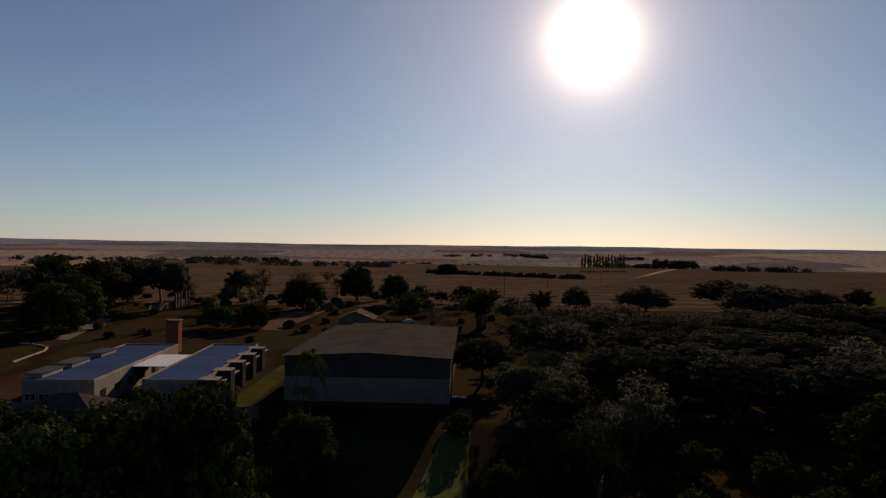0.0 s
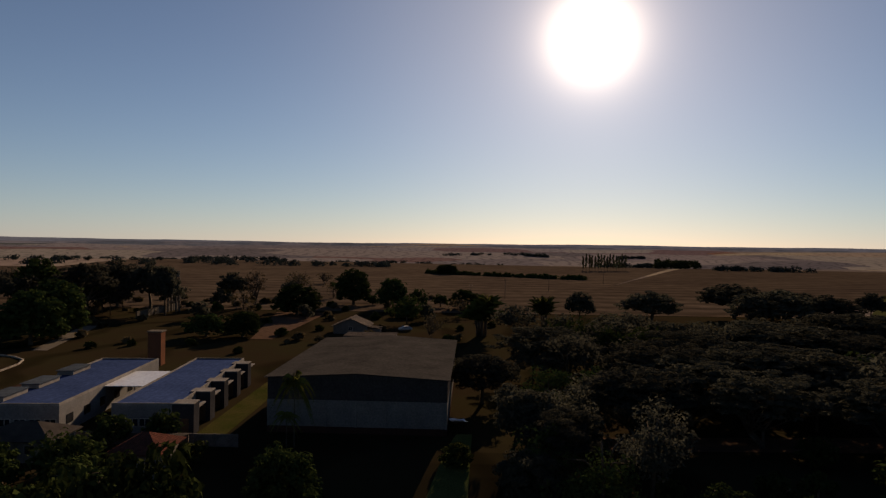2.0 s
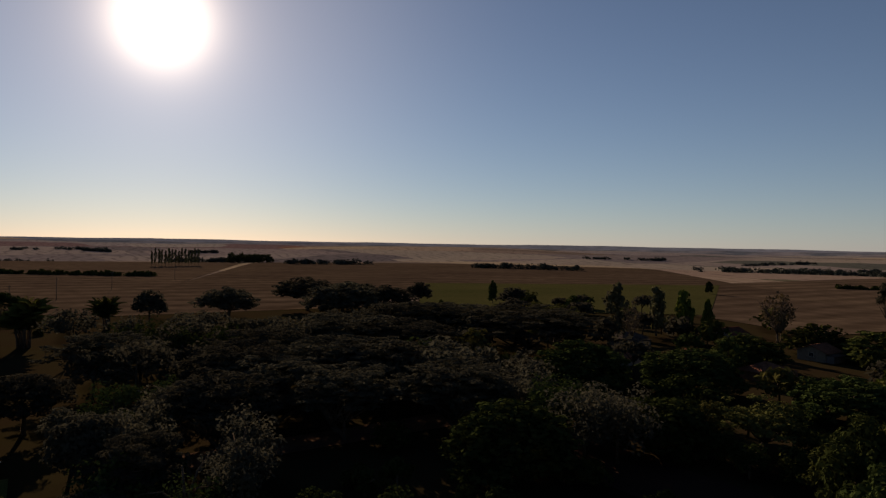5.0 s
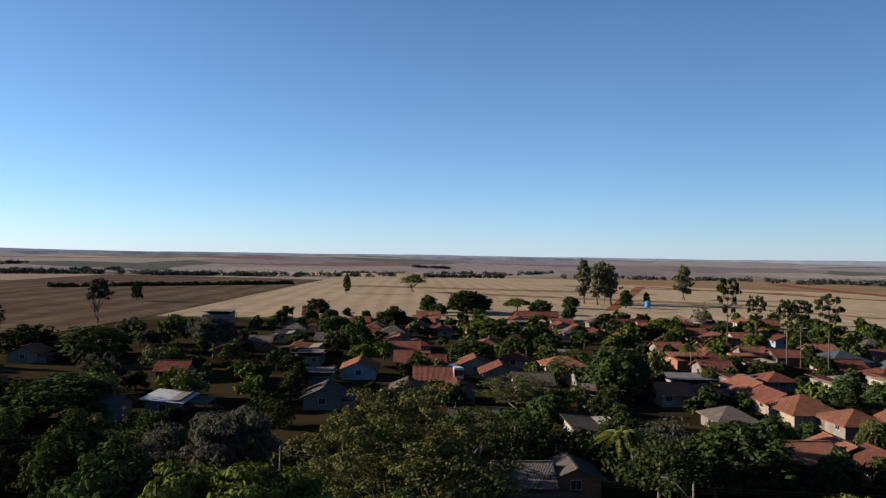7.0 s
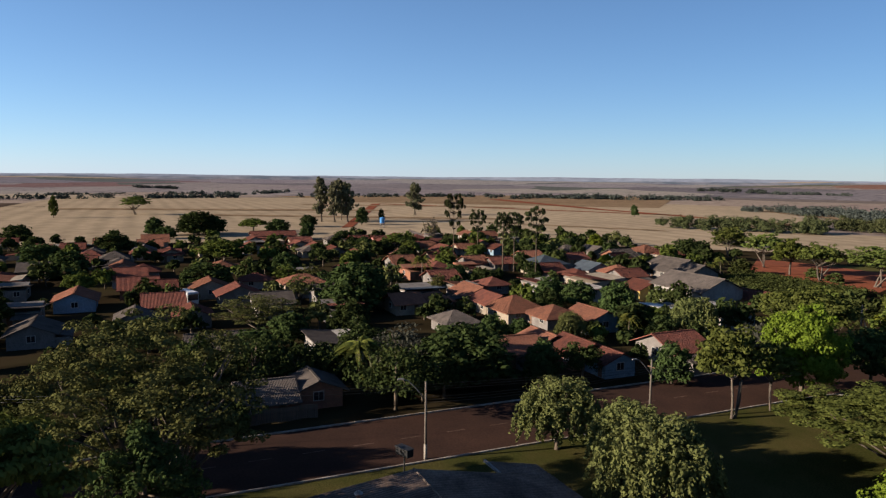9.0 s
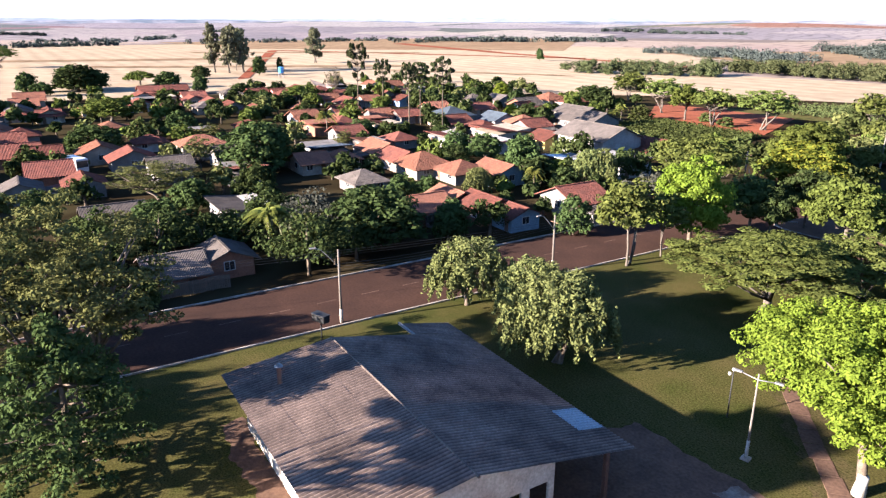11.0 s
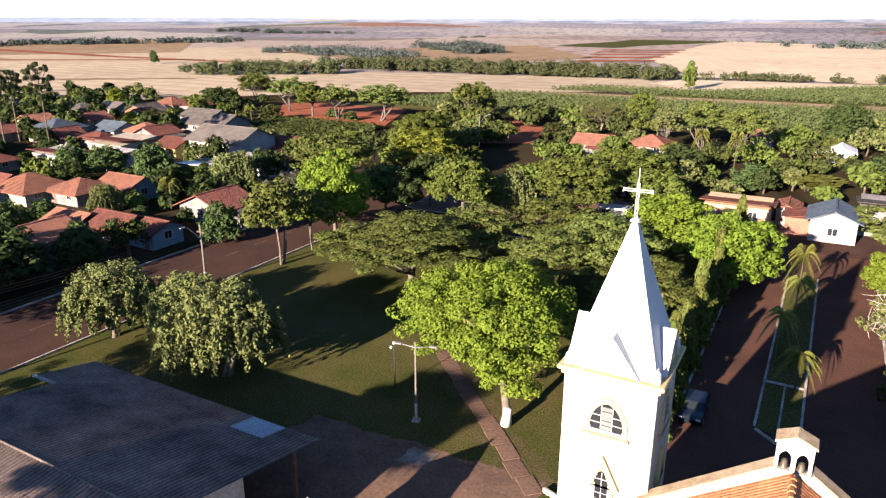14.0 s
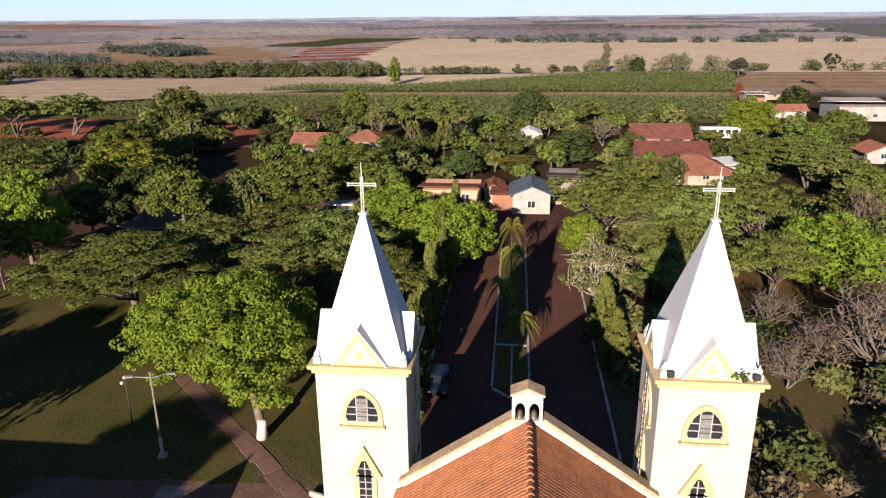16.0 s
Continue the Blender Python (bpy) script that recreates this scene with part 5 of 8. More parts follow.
def tower(x, side):
    """A square tower with pointed windows, cornice, gablets, pyramid spire and iron cross."""
    y, h = 30.0, 2.12
    ob = thing("church_tower", x, y, 0.18, 0, "white rendered church tower with yellow trim and white pyramid spire", "church tower", "church towers")
    part("shaft", (boxes((-h, h, -h, h, -0.4, 13.35)), CH_WHITE), ob, "white rendered shaft")
    part("cornice", (boxes((-h - 0.14, h + 0.14, -h - 0.14, h + 0.14, 13.35, 13.6, 0.03), (-h - 0.3, h + 0.3, -h - 0.3, h + 0.3, 13.6, 13.8, 0.04)), CH_YELLOW), ob, "yellow moulded cornice")
    bm = bmesh.new()
    base = [bm.verts.new((sx * 2.06, sy * 2.06, 13.8)) for sx, sy in ((-1, -1), (1, -1), (1, 1), (-1, 1))]
    top = [bm.verts.new((sx * 0.1, sy * 0.1, 20.4)) for sx, sy in ((-1, -1), (1, -1), (1, 1), (-1, 1))]
    bm.faces.new(top)
    for i in range(4):
        bm.faces.new((base[i], base[(i + 1) % 4], top[(i + 1) % 4], top[i]))
    spire = part("spire", (bm, CH_SPIRE), ob, "white painted pyramid spire")
    part("cap", (boxes((-0.2, 0.2, -0.2, 0.2, 20.36, 20.46, 0.02)), CH_SPIRE), spire)
    for i in range(4):
        turn = Matrix.Rotation(i * math.pi / 2, 4, "Z")
        gb = part("gablet", (prism(bmesh.new(), [(-1.18, 13.8), (1.18, 13.8), (0, 15.5)], 0.24, turn @ Matrix.Translation((0, -h - 0.06, 0))), CH_YELLOW), ob, "yellow triangular gablet")
        part("panel", (prism(bmesh.new(), [(-0.82, 13.92), (0.82, 13.92), (0, 15.1)], 0.05, turn @ Matrix.Translation((0, -h - 0.085, 0))), CH_WHITE), gb)
        bm = bmesh.new()
        bmesh.ops.create_cone(bm, cap_ends=True, segments=16, radius1=0.2, radius2=0.2, depth=0.06, matrix=turn @ Matrix.Translation((0, -h - 0.1, 14.3)) @ Matrix.Rotation(math.pi / 2, 4, "X"))
        part("disc", (bm, CH_YELLOW), gb)
        bm = bmesh.new()
        for s in (-1, 1):
            v = [bm.verts.new(turn @ Vector(p)) for p in ((0, -h - 0.16, 15.62), (0, -1.4 + 0.0, 15.62), (s * 1.3, -1.9, 13.82), (s * 1.3, -h - 0.16, 13.82))]
            u = [bm.verts.new(turn @ Vector(p)) for p in ((0, -h - 0.16, 15.5), (0, -1.4, 15.5), (s * 1.2, -1.9, 13.8), (s * 1.2, -h - 0.16, 13.8))]
            for f in ((0, 1, 2, 3),):
                bm.faces.new([v[k] for k in f])
                bm.faces.new([u[k] for k in f][::-1])
            for k in range(4):
                bm.faces.new((v[k], v[(k + 1) % 4], u[(k + 1) % 4], u[k]))
        bmesh.ops.recalc_face_normals(bm, faces=bm.faces[:])
        part("gablet_roof", (bm, CH_SPIRE), gb)
        pin = turn @ Matrix.Translation((-h + 0.12, -h + 0.12, 0))
        bm = boxes((-0.17, 0.17, -0.17, 0.17, 13.8, 14.12, 0.02))
        bmesh.ops.create_icosphere(bm, subdivisions=2, radius=0.15, matrix=Matrix.Translation((0, 0, 14.24)))
        bmesh.ops.create_cone(bm, cap_ends=True, segments=8, radius1=0.07, radius2=0.01, depth=0.2, matrix=Matrix.Translation((0, 0, 14.44)))
        bm.transform(pin)
        part("pinnacle", (bm, CH_SPIRE), ob, "small white corner pinnacle")
        face = turn @ Matrix.Translation((0, -h - 0.1, 0))
        pointed_window(ob, face, 1.56, 10.85, 11.0, 12.3, False)
        pointed_window(ob, face, 0.72, 5.2, 8.0, 8.75, True)
    cr = part("cross", (boxes((-0.07, -0.03, -0.02, 0.02, 20.4, 22.1), (0.03, 0.07, -0.02, 0.02, 20.4, 22.1), (-0.62, 0.62, -0.02, 0.02, 21.68, 21.72), (-0.62, 0.62, -0.02, 0.02, 21.78, 21.82),
                              (-0.66, -0.6, -0.02, 0.02, 21.66, 21.84), (0.6, 0.66, -0.02, 0.02, 21.66, 21.84), (-0.015, 0.015, -0.015, 0.015, 21.9, 22.75),
                              *[(-0.06, 0.06, -0.015, 0.015, 20.5 + 0.22 * i, 20.52 + 0.22 * i) for i in range(7)]), FRAME), ob, "white iron lattice cross with lightning rod")
    if side > 0:
        rows = [(-h - 0.45, -h - 0.41, -1.7, -1.66, 0, 13.6), (-h - 0.45, -h - 0.41, -1.22, -1.18, 0, 13.6)]
        rows += [(-h - 0.45, -h - 0.41, -1.68, -1.2, 0.4 + 0.3 * i, 0.43 + 0.3 * i) for i in range(44)]
        part("ladder", (boxes(*rows), M("rusty_steel", (0.17, 0.114, 0.0796), (0.227, 0.193, 0.158), 3, 0.8, 0.3, 20)), ob, "rusty steel ladder fixed to the wall")
        for fx in (-1.75, 1.85):
            lamp = part("floodlight", (boxes((fx - 0.16, fx + 0.16, -h - 0.22, -h - 0.02, 13.92, 14.2, 0.03)), BLACK), ob, "small black floodlight on the cornice")
            part("bracket", (boxes((fx - 0.03, fx + 0.03, -h - 0.14, -h - 0.08, 13.8, 13.93)), STEEL), lamp)
    paths = [([(1.95 * (1 - t), 0.4 * (1 - t), 13.9 + 6.5 * t + 0.15) for t in (0, 0.5, 0.97)], [0.02] * 3)]
    part("cable", tube_mesh("cable", paths, STEEL, 4), ob)
    return ob


tower(-6.85, -1)
tower(8.68, 1)


def ledge_weed(x, y, z, h):
    """A small self-sown plant on a ledge: a few stems with broad leaves."""
    rng = np.random.default_rng(3)
    ob = thing("weed", x, y, z, 0, "small green weed rooted on the tower's cornice", "plant")
    tips = np.stack([rng.normal(0, 0.22, 9), rng.normal(-0.05, 0.15, 9), rng.uniform(0.5, 1.0, 9) * h], 1)
    part("stems", tube_mesh("stems", [([(0, 0, -0.03), tuple(t * [0.5, 0.5, 0.6]), tuple(t)], [0.015, 0.012, 0.006]) for t in tips], BARK, 4), ob)
    c = np.concatenate([tips * rng.uniform(0.45, 1.05, (9, 1)) + rng.normal(0, 0.05, (9, 3)) for _ in range(7)])
    part("leaves", quads("leaves", leaf_quads(rng, c, np.tile([0, -0.3, 0.8], (len(c), 1)), 0.13, 0.7), LEAF["broad"]), ob)


ledge_weed(10.0, 27.72, 13.98, 0.6)


def church():
    ob = thing("church_nave", AX, 0, 0, 0, "white church nave with orange clay-tile gable roof and stepped parapet", "church")
    half, y0, y1, ez, rz = 5.75, -14.0, 27.6, 7.75, 11.66
    bm = bmesh.new()
    prism(bm, [(-half, -0.2), (half, -0.2), (half, ez), (0, rz - 0.15), (-half, ez)], y1 - y0, Matrix.Translation((0, y0, 0)))
    part("wall", (bm, CH_WHITE), ob, "white rendered nave walls")
    # rows of barrel tiles running down each slope
    for s in (-1, 1):
        verts, faces = [], []
        cols = np.arange(y0 - 0.3, y1, 0.055)
        ln = math.hypot(half + 0.5, (rz - ez) * (half + 0.5) / half)
        steps = []
        d = 0.0
        while d < ln:
            steps += [(d, 0.018), (min(d + 0.38, ln), 0.0)]
            d += 0.38
        dx, dz = (half + 0.5) / ln, (rz - ez) * (half + 0.5) / half / ln
        for i, yy in enumerate(cols):
            wave = 0.06 * abs(math.sin(math.pi * yy / 0.22))
            for dd, lift in steps:
                verts.append((s * dd * dx, yy, rz - dd * dz + wave + lift))
        k = len(steps)
        for i in range(len(cols) - 1):
            for j in range(k - 1):
                a = i * k + j
                faces.append((a, a + k, a + k + 1, a + 1) if s < 0 else (a, a + 1, a + k + 1, a + k))
        part("roof_slope", mesh_from("roof_slope", verts, faces, TILE), ob, "orange barrel-tile roof slope")
    v, f = tubes([([(0, y0 - 0.3 + 0.42 * i, rz + 0.06 + 0.03), (0, y0 - 0.3 + 0.42 * (i + 1) - 0.02, rz + 0.06)], [0.16, 0.13]) for i in range(99)], 8)
    part("ridge_tile", mesh_from("ridge_tile", v, f, TILE), ob)
    # front parapet
    bm = bmesh.new()
    prism(bm, [(-half - 0.1, -0.2), (half + 0.1, -0.2), (half + 0.1, ez + 0.22), (0.75, rz + 0.02), (-0.75, rz + 0.02), (-half - 0.1, ez + 0.22)], 0.5, Matrix.Translation((0, 27.6, 0)))
    part("front_wall", (bm, CH_WHITE), ob, "white front gable wall")
    bm = bmesh.new()
    for s in (-1, 1):
        prism(bm, [(s * 0.7, rz + 0.02), (s * (half + 0.3), ez + 0.17), (s * (half + 0.3), ez + 0.35), (s * 0.7, rz + 0.22)], 0.75, Matrix.Translation((0, 27.48, 0)))
    part("coping", (bm, CH_STAIN), ob, "weathered sloping parapet coping")
    # bell gable with two arched openings
    z0, w, top = rz - 0.1, 0.78, rz + 1.75
    bell = part("bell_gable", (boxes((-w, -0.62, 0, 0.55, z0, top), (0.62, w, 0, 0.55, z0, top), (-0.1, 0.1, 0, 0.55, z0, top), (-0.62, -0.1, 0.0, 0.55, z0 + 1.35, top), (0.1, 0.62, 0, 0.55, z0 + 1.35, top)), CH_WHITE), ob, "white bell gable with twin arches")
    bell.location, bell.scale = (-0.08, 27.55, 0.22 * z0), (0.88, 1.0, 0.78)
    bm = bmesh.new()
    for c in (-0.36, 0.36):
        o = [(x + c, z) for x, z in arch(0.52, z0, z0 + 0.85, z0 + 1.32)]
        q = [(-0.27 + c, z0), (-0.27 + c, z0 + 0.9), (-0.27 + c, z0 + 1.36), (c, z0 + 1.37), (0.27 + c, z0 + 1.36), (0.27 + c, z0 + 0.9), (0.27 + c, z0)]
        k = len(o)
        outer = []
        for i in range(k):
            x, z = o[i]
            outer.append((c + (-0.27 if i < k // 2 else 0.27 if i > k // 2 else 0), z if i in (0, k - 1) else (z0 + 1.37 if i > 3 and i < k - 4 else max(z, z0 + 0.9))))
        ring(bm, outer, o, 0.5, Matrix.Translation((0, 0.02, 0)))
    part("arch", (bm, CH_WHITE), bell)
    bm = bmesh.new()
    prism(bm, [(-0.88, top - 0.03), (0, top + 0.4), (0.88, top - 0.03), (0.88, top + 0.1), (0, top + 0.55), (-0.88, top + 0.1)], 0.85, Matrix.Translation((0, -0.15, 0)))
    part("bell_roof", (bm, CH_STAIN), bell)
    bm = bmesh.new()
    prism(bm, [(-w, top - 0.06), (w, top - 0.06), (0, top + 0.44)], 0.5, Matrix.Translation((0, 0.02, 0)))
    part("pediment", (bm, CH_WHITE), bell)
    for c in (-0.36, 0.36):
        bm = bmesh.new()
        for za, zb, ra, rb in ((z0 + 0.25, z0 + 0.35, 0.22, 0.17), (z0 + 0.35, z0 + 0.62, 0.17, 0.13), (z0 + 0.62, z0 + 0.7, 0.13, 0.03)):
            bmesh.ops.create_cone(bm, cap_ends=True, segments=14, radius1=ra, radius2=rb, depth=zb - za, matrix=Matrix.Translation((c, 0.28, (za + zb) / 2)))
        part("bell", (bm, M("bell_bronze", (0.1, 0.085, 0.06), (0.06, 0.05, 0.04), 3, 0.45, 0.1, 8, metal=0.6)), bell)
    # link walls to the towers
    for x0 in (-half - 0.5, half):
        part("side_wall", (boxes((x0, x0 + 0.5, 27.5, 31.5, -0.2, 7.4)), CH_WHITE), ob)
    return ob


church()


# ---- parish hall ----
HALL_ROOF = M("hall_fibre_cement", (0.21, 0.153, 0.122), (0.084, 0.063, 0.053), 0.3, 0.9, 0.3, 5, rnd=0.0, stripes=(0, 1 / 0.31, 0.4), grime=0.5)
HALL_POST = M("stained_post", (0.0906, 0.0481, 0.034), (0.0567, 0.0312, 0.0227), 1.5, 0.85, 0.3, 8)
HALL_WALL = M("hall_wall", (0.397, 0.363, 0.306), (0.317, 0.272, 0.227), 0.6, 0.9, 0.2, 6)


def corrugated(name, x0, x1, ya, za, yb, zb, mat, parent, label="", pitch=0.31, amp=0.05):
    """A corrugated roof slope from the line (ya, za) to (yb, zb), overlapped in courses."""
    xs = np.arange(x0, x1, pitch / 4)
    verts, faces = [], []
    ln = math.hypot(yb - ya, zb - za)
    n = max(1, round(ln / 2.2))
    ts = []
    for i in range(n):
        ts += [(i / n, 0.0), ((i + 1) / n + 0.004, 0.012)]
    for x in xs:
        wv = amp * math.sin(2 * math.pi * x / pitch)
        for t, lift in ts:
            verts.append((x, ya + (yb - ya) * t, za + (zb - za) * t + wv + 0.02 - lift))
    k = len(ts)
    for i in range(len(xs) - 1):
        for j in range(k - 1):
            a = i * k + j
            faces.append((a, a + 1, a + k + 1, a + k))
    ob = part(name, mesh_from(name, verts, faces, mat), parent, label)
    return ob


def hall():
    ob = thing("parish_hall", 0, 0, 0, 0, "long cream hall with weathered brown corrugated gable roof and open eaves", "hall")
    ridge_y, ridge_z = 18.2, 5.55
    corrugated("roof_slope", -46.1, -26.1, ridge_y, ridge_z, 9.7, 4.72, HALL_ROOF, ob, "brown weathered corrugated slope")
    corrugated("roof_slope", -46.1, -25.9, ridge_y, ridge_z, 30.4, 2.95, HALL_ROOF, ob, "dark corrugated slope")
    corrugated("roof_slope", -48.7, -46.1, 25.6, 3.97, 30.4, 2.95, HALL_ROOF, ob)
    v, f = tubes([([(-46.2, ridge_y, ridge_z + 0.03), (-25.9, ridge_y, ridge_z)], [0.08, 0.08])], 8)
    part("ridge_cap", mesh_from("ridge_cap", v, f, M("ridge_cement", (0.114, 0.0906, 0.0737), (0.0567, 0.0453, 0.0397), 1, 0.9, 0.3, 8)), ob)
    corrugated("skylight", -31.6, -28.7, 28.1, 3.49, 30.3, 3.02, M("translucent_sheet", (0.23, 0.253, 0.268), (0.184, 0.207, 0.222), 0.5, 0.4, 0.1, 6), ob, "pale translucent roof sheet")
    # walls with openings on the end
    part("wall", (boxes((-45.9, -26.4, 11.15, 11.35, -0.2, 4.72), (-45.9, -45.7, 11.35, 25.0, -0.2, 4.0), (-45.9, -45.7, 25.0, 28.0, -0.2, 3.38), (-45.7, -33.0, 27.8, 28.0, -0.2, 3.38)), HALL_WALL), ob)
    across = Matrix.Translation((-26.4, 0, 0)) @ Matrix.Rotation(math.pi / 2, 4, "Z")
    part("far_gable", (prism(bmesh.new(), [(11.35, 3.95), (24.6, 3.95), (ridge_y, ridge_z - 0.12), (11.35, 4.7)], 0.2, Matrix.Translation((-45.7, 0, 0)) @ Matrix.Rotation(math.pi / 2, 4, "Z")), HALL_WALL), ob)
    rows = [(-26.6, -26.4, 11.35, 24.0, -0.2, 1.3)]
    y = 11.35
    for wdt, gap in ((1.2, 2.6), (0.6, 2.6), (0.6, 2.6), (0.6, 2.4)):
        rows.append((-26.6, -26.4, y, y + wdt, 1.3, 2.9))
        y += wdt + gap
    end = part("end_wall", (boxes(*rows, (-26.6, -26.4, 23.6, 24.0, 1.3, 2.9)), HALL_WALL), ob, "cream end wall with wide openings")
    part("gable", (prism(bmesh.new(), [(11.35, 2.9), (24.0, 2.9), (24.0, 4.2), (ridge_y, ridge_z - 0.12), (11.35, 4.72)], 0.2, across), HALL_WALL), end)
    part("inner_wall", (boxes((-32.2, -32.0, 11.35, 25.0, -0.2, 3.9), (-32.2, -32.0, 25.0, 27.8, -0.2, 3.38)), GREY), ob)
    for px in (-26.3, -32.8, -39.0):
        part("post", (boxes((px - 0.15, px + 0.15, 28.0, 28.3, -0.2, 3.35, 0.02)), HALL_POST), ob, "brown-stained eaves post")
    bm = bmesh.new()
    bmesh.ops.create_cone(bm, cap_ends=True, segments=14, radius1=0.16, radius2=0.16, depth=1.5, matrix=Matrix.Translation((-42.2, 12.7, 5.6)))
    pipe = part("chimney_pipe", (bm, M("rusty_pipe", (0.138, 0.0689, 0.0459), (0.0915, 0.0513, 0.0344), 2, 0.8, 0.3, 8)), ob, "rusty chimney pipe")
    bm = bmesh.new()
    bmesh.ops.create_cone(bm, cap_ends=True, segments=14, radius1=0.32, radius2=0.05, depth=0.22, matrix=Matrix.Translation((-42.2, 12.7, 6.5)))
    part("cowl", (bm, STEEL), pipe)
    part("gutter_edge", (boxes((-48.9, -46.1, 25.44, 25.6, 3.9, 4.1)), WHITE), ob)


hall()


# ---- gymnasium and school behind the church ----
def gymnasium():
    ob = thing("gymnasium", 14.8, -91.5, 0, -1.5, "large sports hall with grey sheet gable roof and pale lower walls", "gymnasium")
    a, dpt = 12.9, 41.0
    band = M("gym_upper_sheet", (0.055, 0.053, 0.053), (0.04, 0.038, 0.038), 0.4, 0.92, 0.4, 3, stripes=(0, 4, 0.6))
    low = M("gym_pale_wall", (0.17, 0.17, 0.165), (0.125, 0.125, 0.121), 0.4, 0.9, 0.2, 4)
    plinth = M("gym_plinth", (0.051, 0.0255, 0.0198), (0.0397, 0.0198, 0.017), 0.5, 0.9, 0.3, 5)
    sheet_roof = M("gym_roof_sheet", (0.0567, 0.0521, 0.0481), (0.0368, 0.034, 0.0317), 0.2, 0.92, 0.4, 2, stripes=(1, 3, 0.5))
    part("plinth", (boxes((-a, a, -dpt, 0, -0.2, 0.9)), plinth), ob, "brown plinth")
    part("lower_wall", (boxes((-a + 0.02, a - 0.02, -dpt + 0.02, -0.02, 0.9, 4.7)), low), ob, "pale block wall")
    part("upper_wall", (boxes((-a, a, -dpt, 0, 4.7, 7.85)), band), ob, "dark ribbed sheet band")
    for i in range(7):
        px = min(-a + 2 * a * i / 6, a - 0.25)
        part("pier", (boxes((px, px + 0.25, -0.02, 0.14, 0.9, 4.7)), low), ob)
    bm = bmesh.new()
    prism(bm, [(-a, 7.85), (a, 7.85), (0, 8.5)], dpt, Matrix.Translation((0, -dpt, 0)))
    part("gable", (bm, band), ob)
    for s in (-1, 1):
        bm = bmesh.new()
        prism(bm, [(0, 8.55), (s * (a + 0.4), 7.85), (s * (a + 0.4), 7.95), (0, 8.67)], dpt + 1.0, Matrix.Translation((0, -dpt - 0.5, 0)))
        part("roof_slope", (bm, sheet_roof), ob, "weathered grey sheet roof slope")
    return ob


gymnasium()


SLATE = M("slate_grey_paint", (0.0396, 0.0396, 0.044), (0.0264, 0.0264, 0.0299), 0.5, 0.9, 0.2, 6)
GREYW = M("school_pale_render", (0.181, 0.175, 0.17), (0.136, 0.133, 0.13), 0.5, 0.9, 0.15, 6)


def school_block(x0, x1, y0, y1, word, rz=0):
    """A low school block: blue-grey metal roof sunk behind a white parapet, windows along the walls."""
    ob = thing("school_block", (x0 + x1) / 2, (y0 + y1) / 2, 0, rz, f"low white school block with blue metal roof and {word}", "school", "school blocks")
    a, b, h = (x1 - x0) / 2, (y1 - y0) / 2, 4.1
    part("wall", (boxes((-a, a, -b, b, -0.2, h)), GREYW), ob, "pale grey rendered wall")
    roof = M("school_roof_blue", (0.036, 0.06, 0.14), (0.027, 0.046, 0.108), 0.2, 0.9, 0.4, 2, stripes=(0, 1.2, 0.5))
    part("roof", (boxes((-a + 0.2, a - 0.2, -b + 0.2, b - 0.2, h, h + 0.12)), roof), ob, "blue ribbed metal roof")
    part("parapet", (boxes((-a, -a + 0.2, -b, b, h, h + 0.35), (a - 0.2, a, -b, b, h, h + 0.35), (-a + 0.2, a - 0.2, b - 0.2, b, h, h + 0.35), (-a + 0.2, a - 0.2, -b, -b + 0.2, h, h + 0.35)), WHITE), ob, "white roof parapet")
    for i in range(5):
        px = -a + 1.2 + i * (2 * a - 2.4) / 4
        w = part("window", (boxes((px - 0.8, px + 0.8, b - 0.05, b + 0.05, 1.2, 2.3)), FRAME), ob)
        part("pane", (boxes((px - 0.72, px - 0.05, b + 0.03, b + 0.058, 1.27, 2.22), (px + 0.05, px + 0.72, b + 0.03, b + 0.058, 1.27, 2.22)), DARK), w)
    for s in (-1, 1):
        for i in range(7):
            py = -b + 3 + i * (2 * b - 6) / 6
            part("window", (boxes((s * a - 0.05, s * a + 0.05, py - 1.0, py + 1.0, 1.1, 2.4)), DARK), ob)
    return ob


school_block(40.7, 49.9, -127.4, -88.8, "a stepped side", 3.8)
school_block(56.7, 67.3, -125.5, -87.3, "roof vents", 3.8)


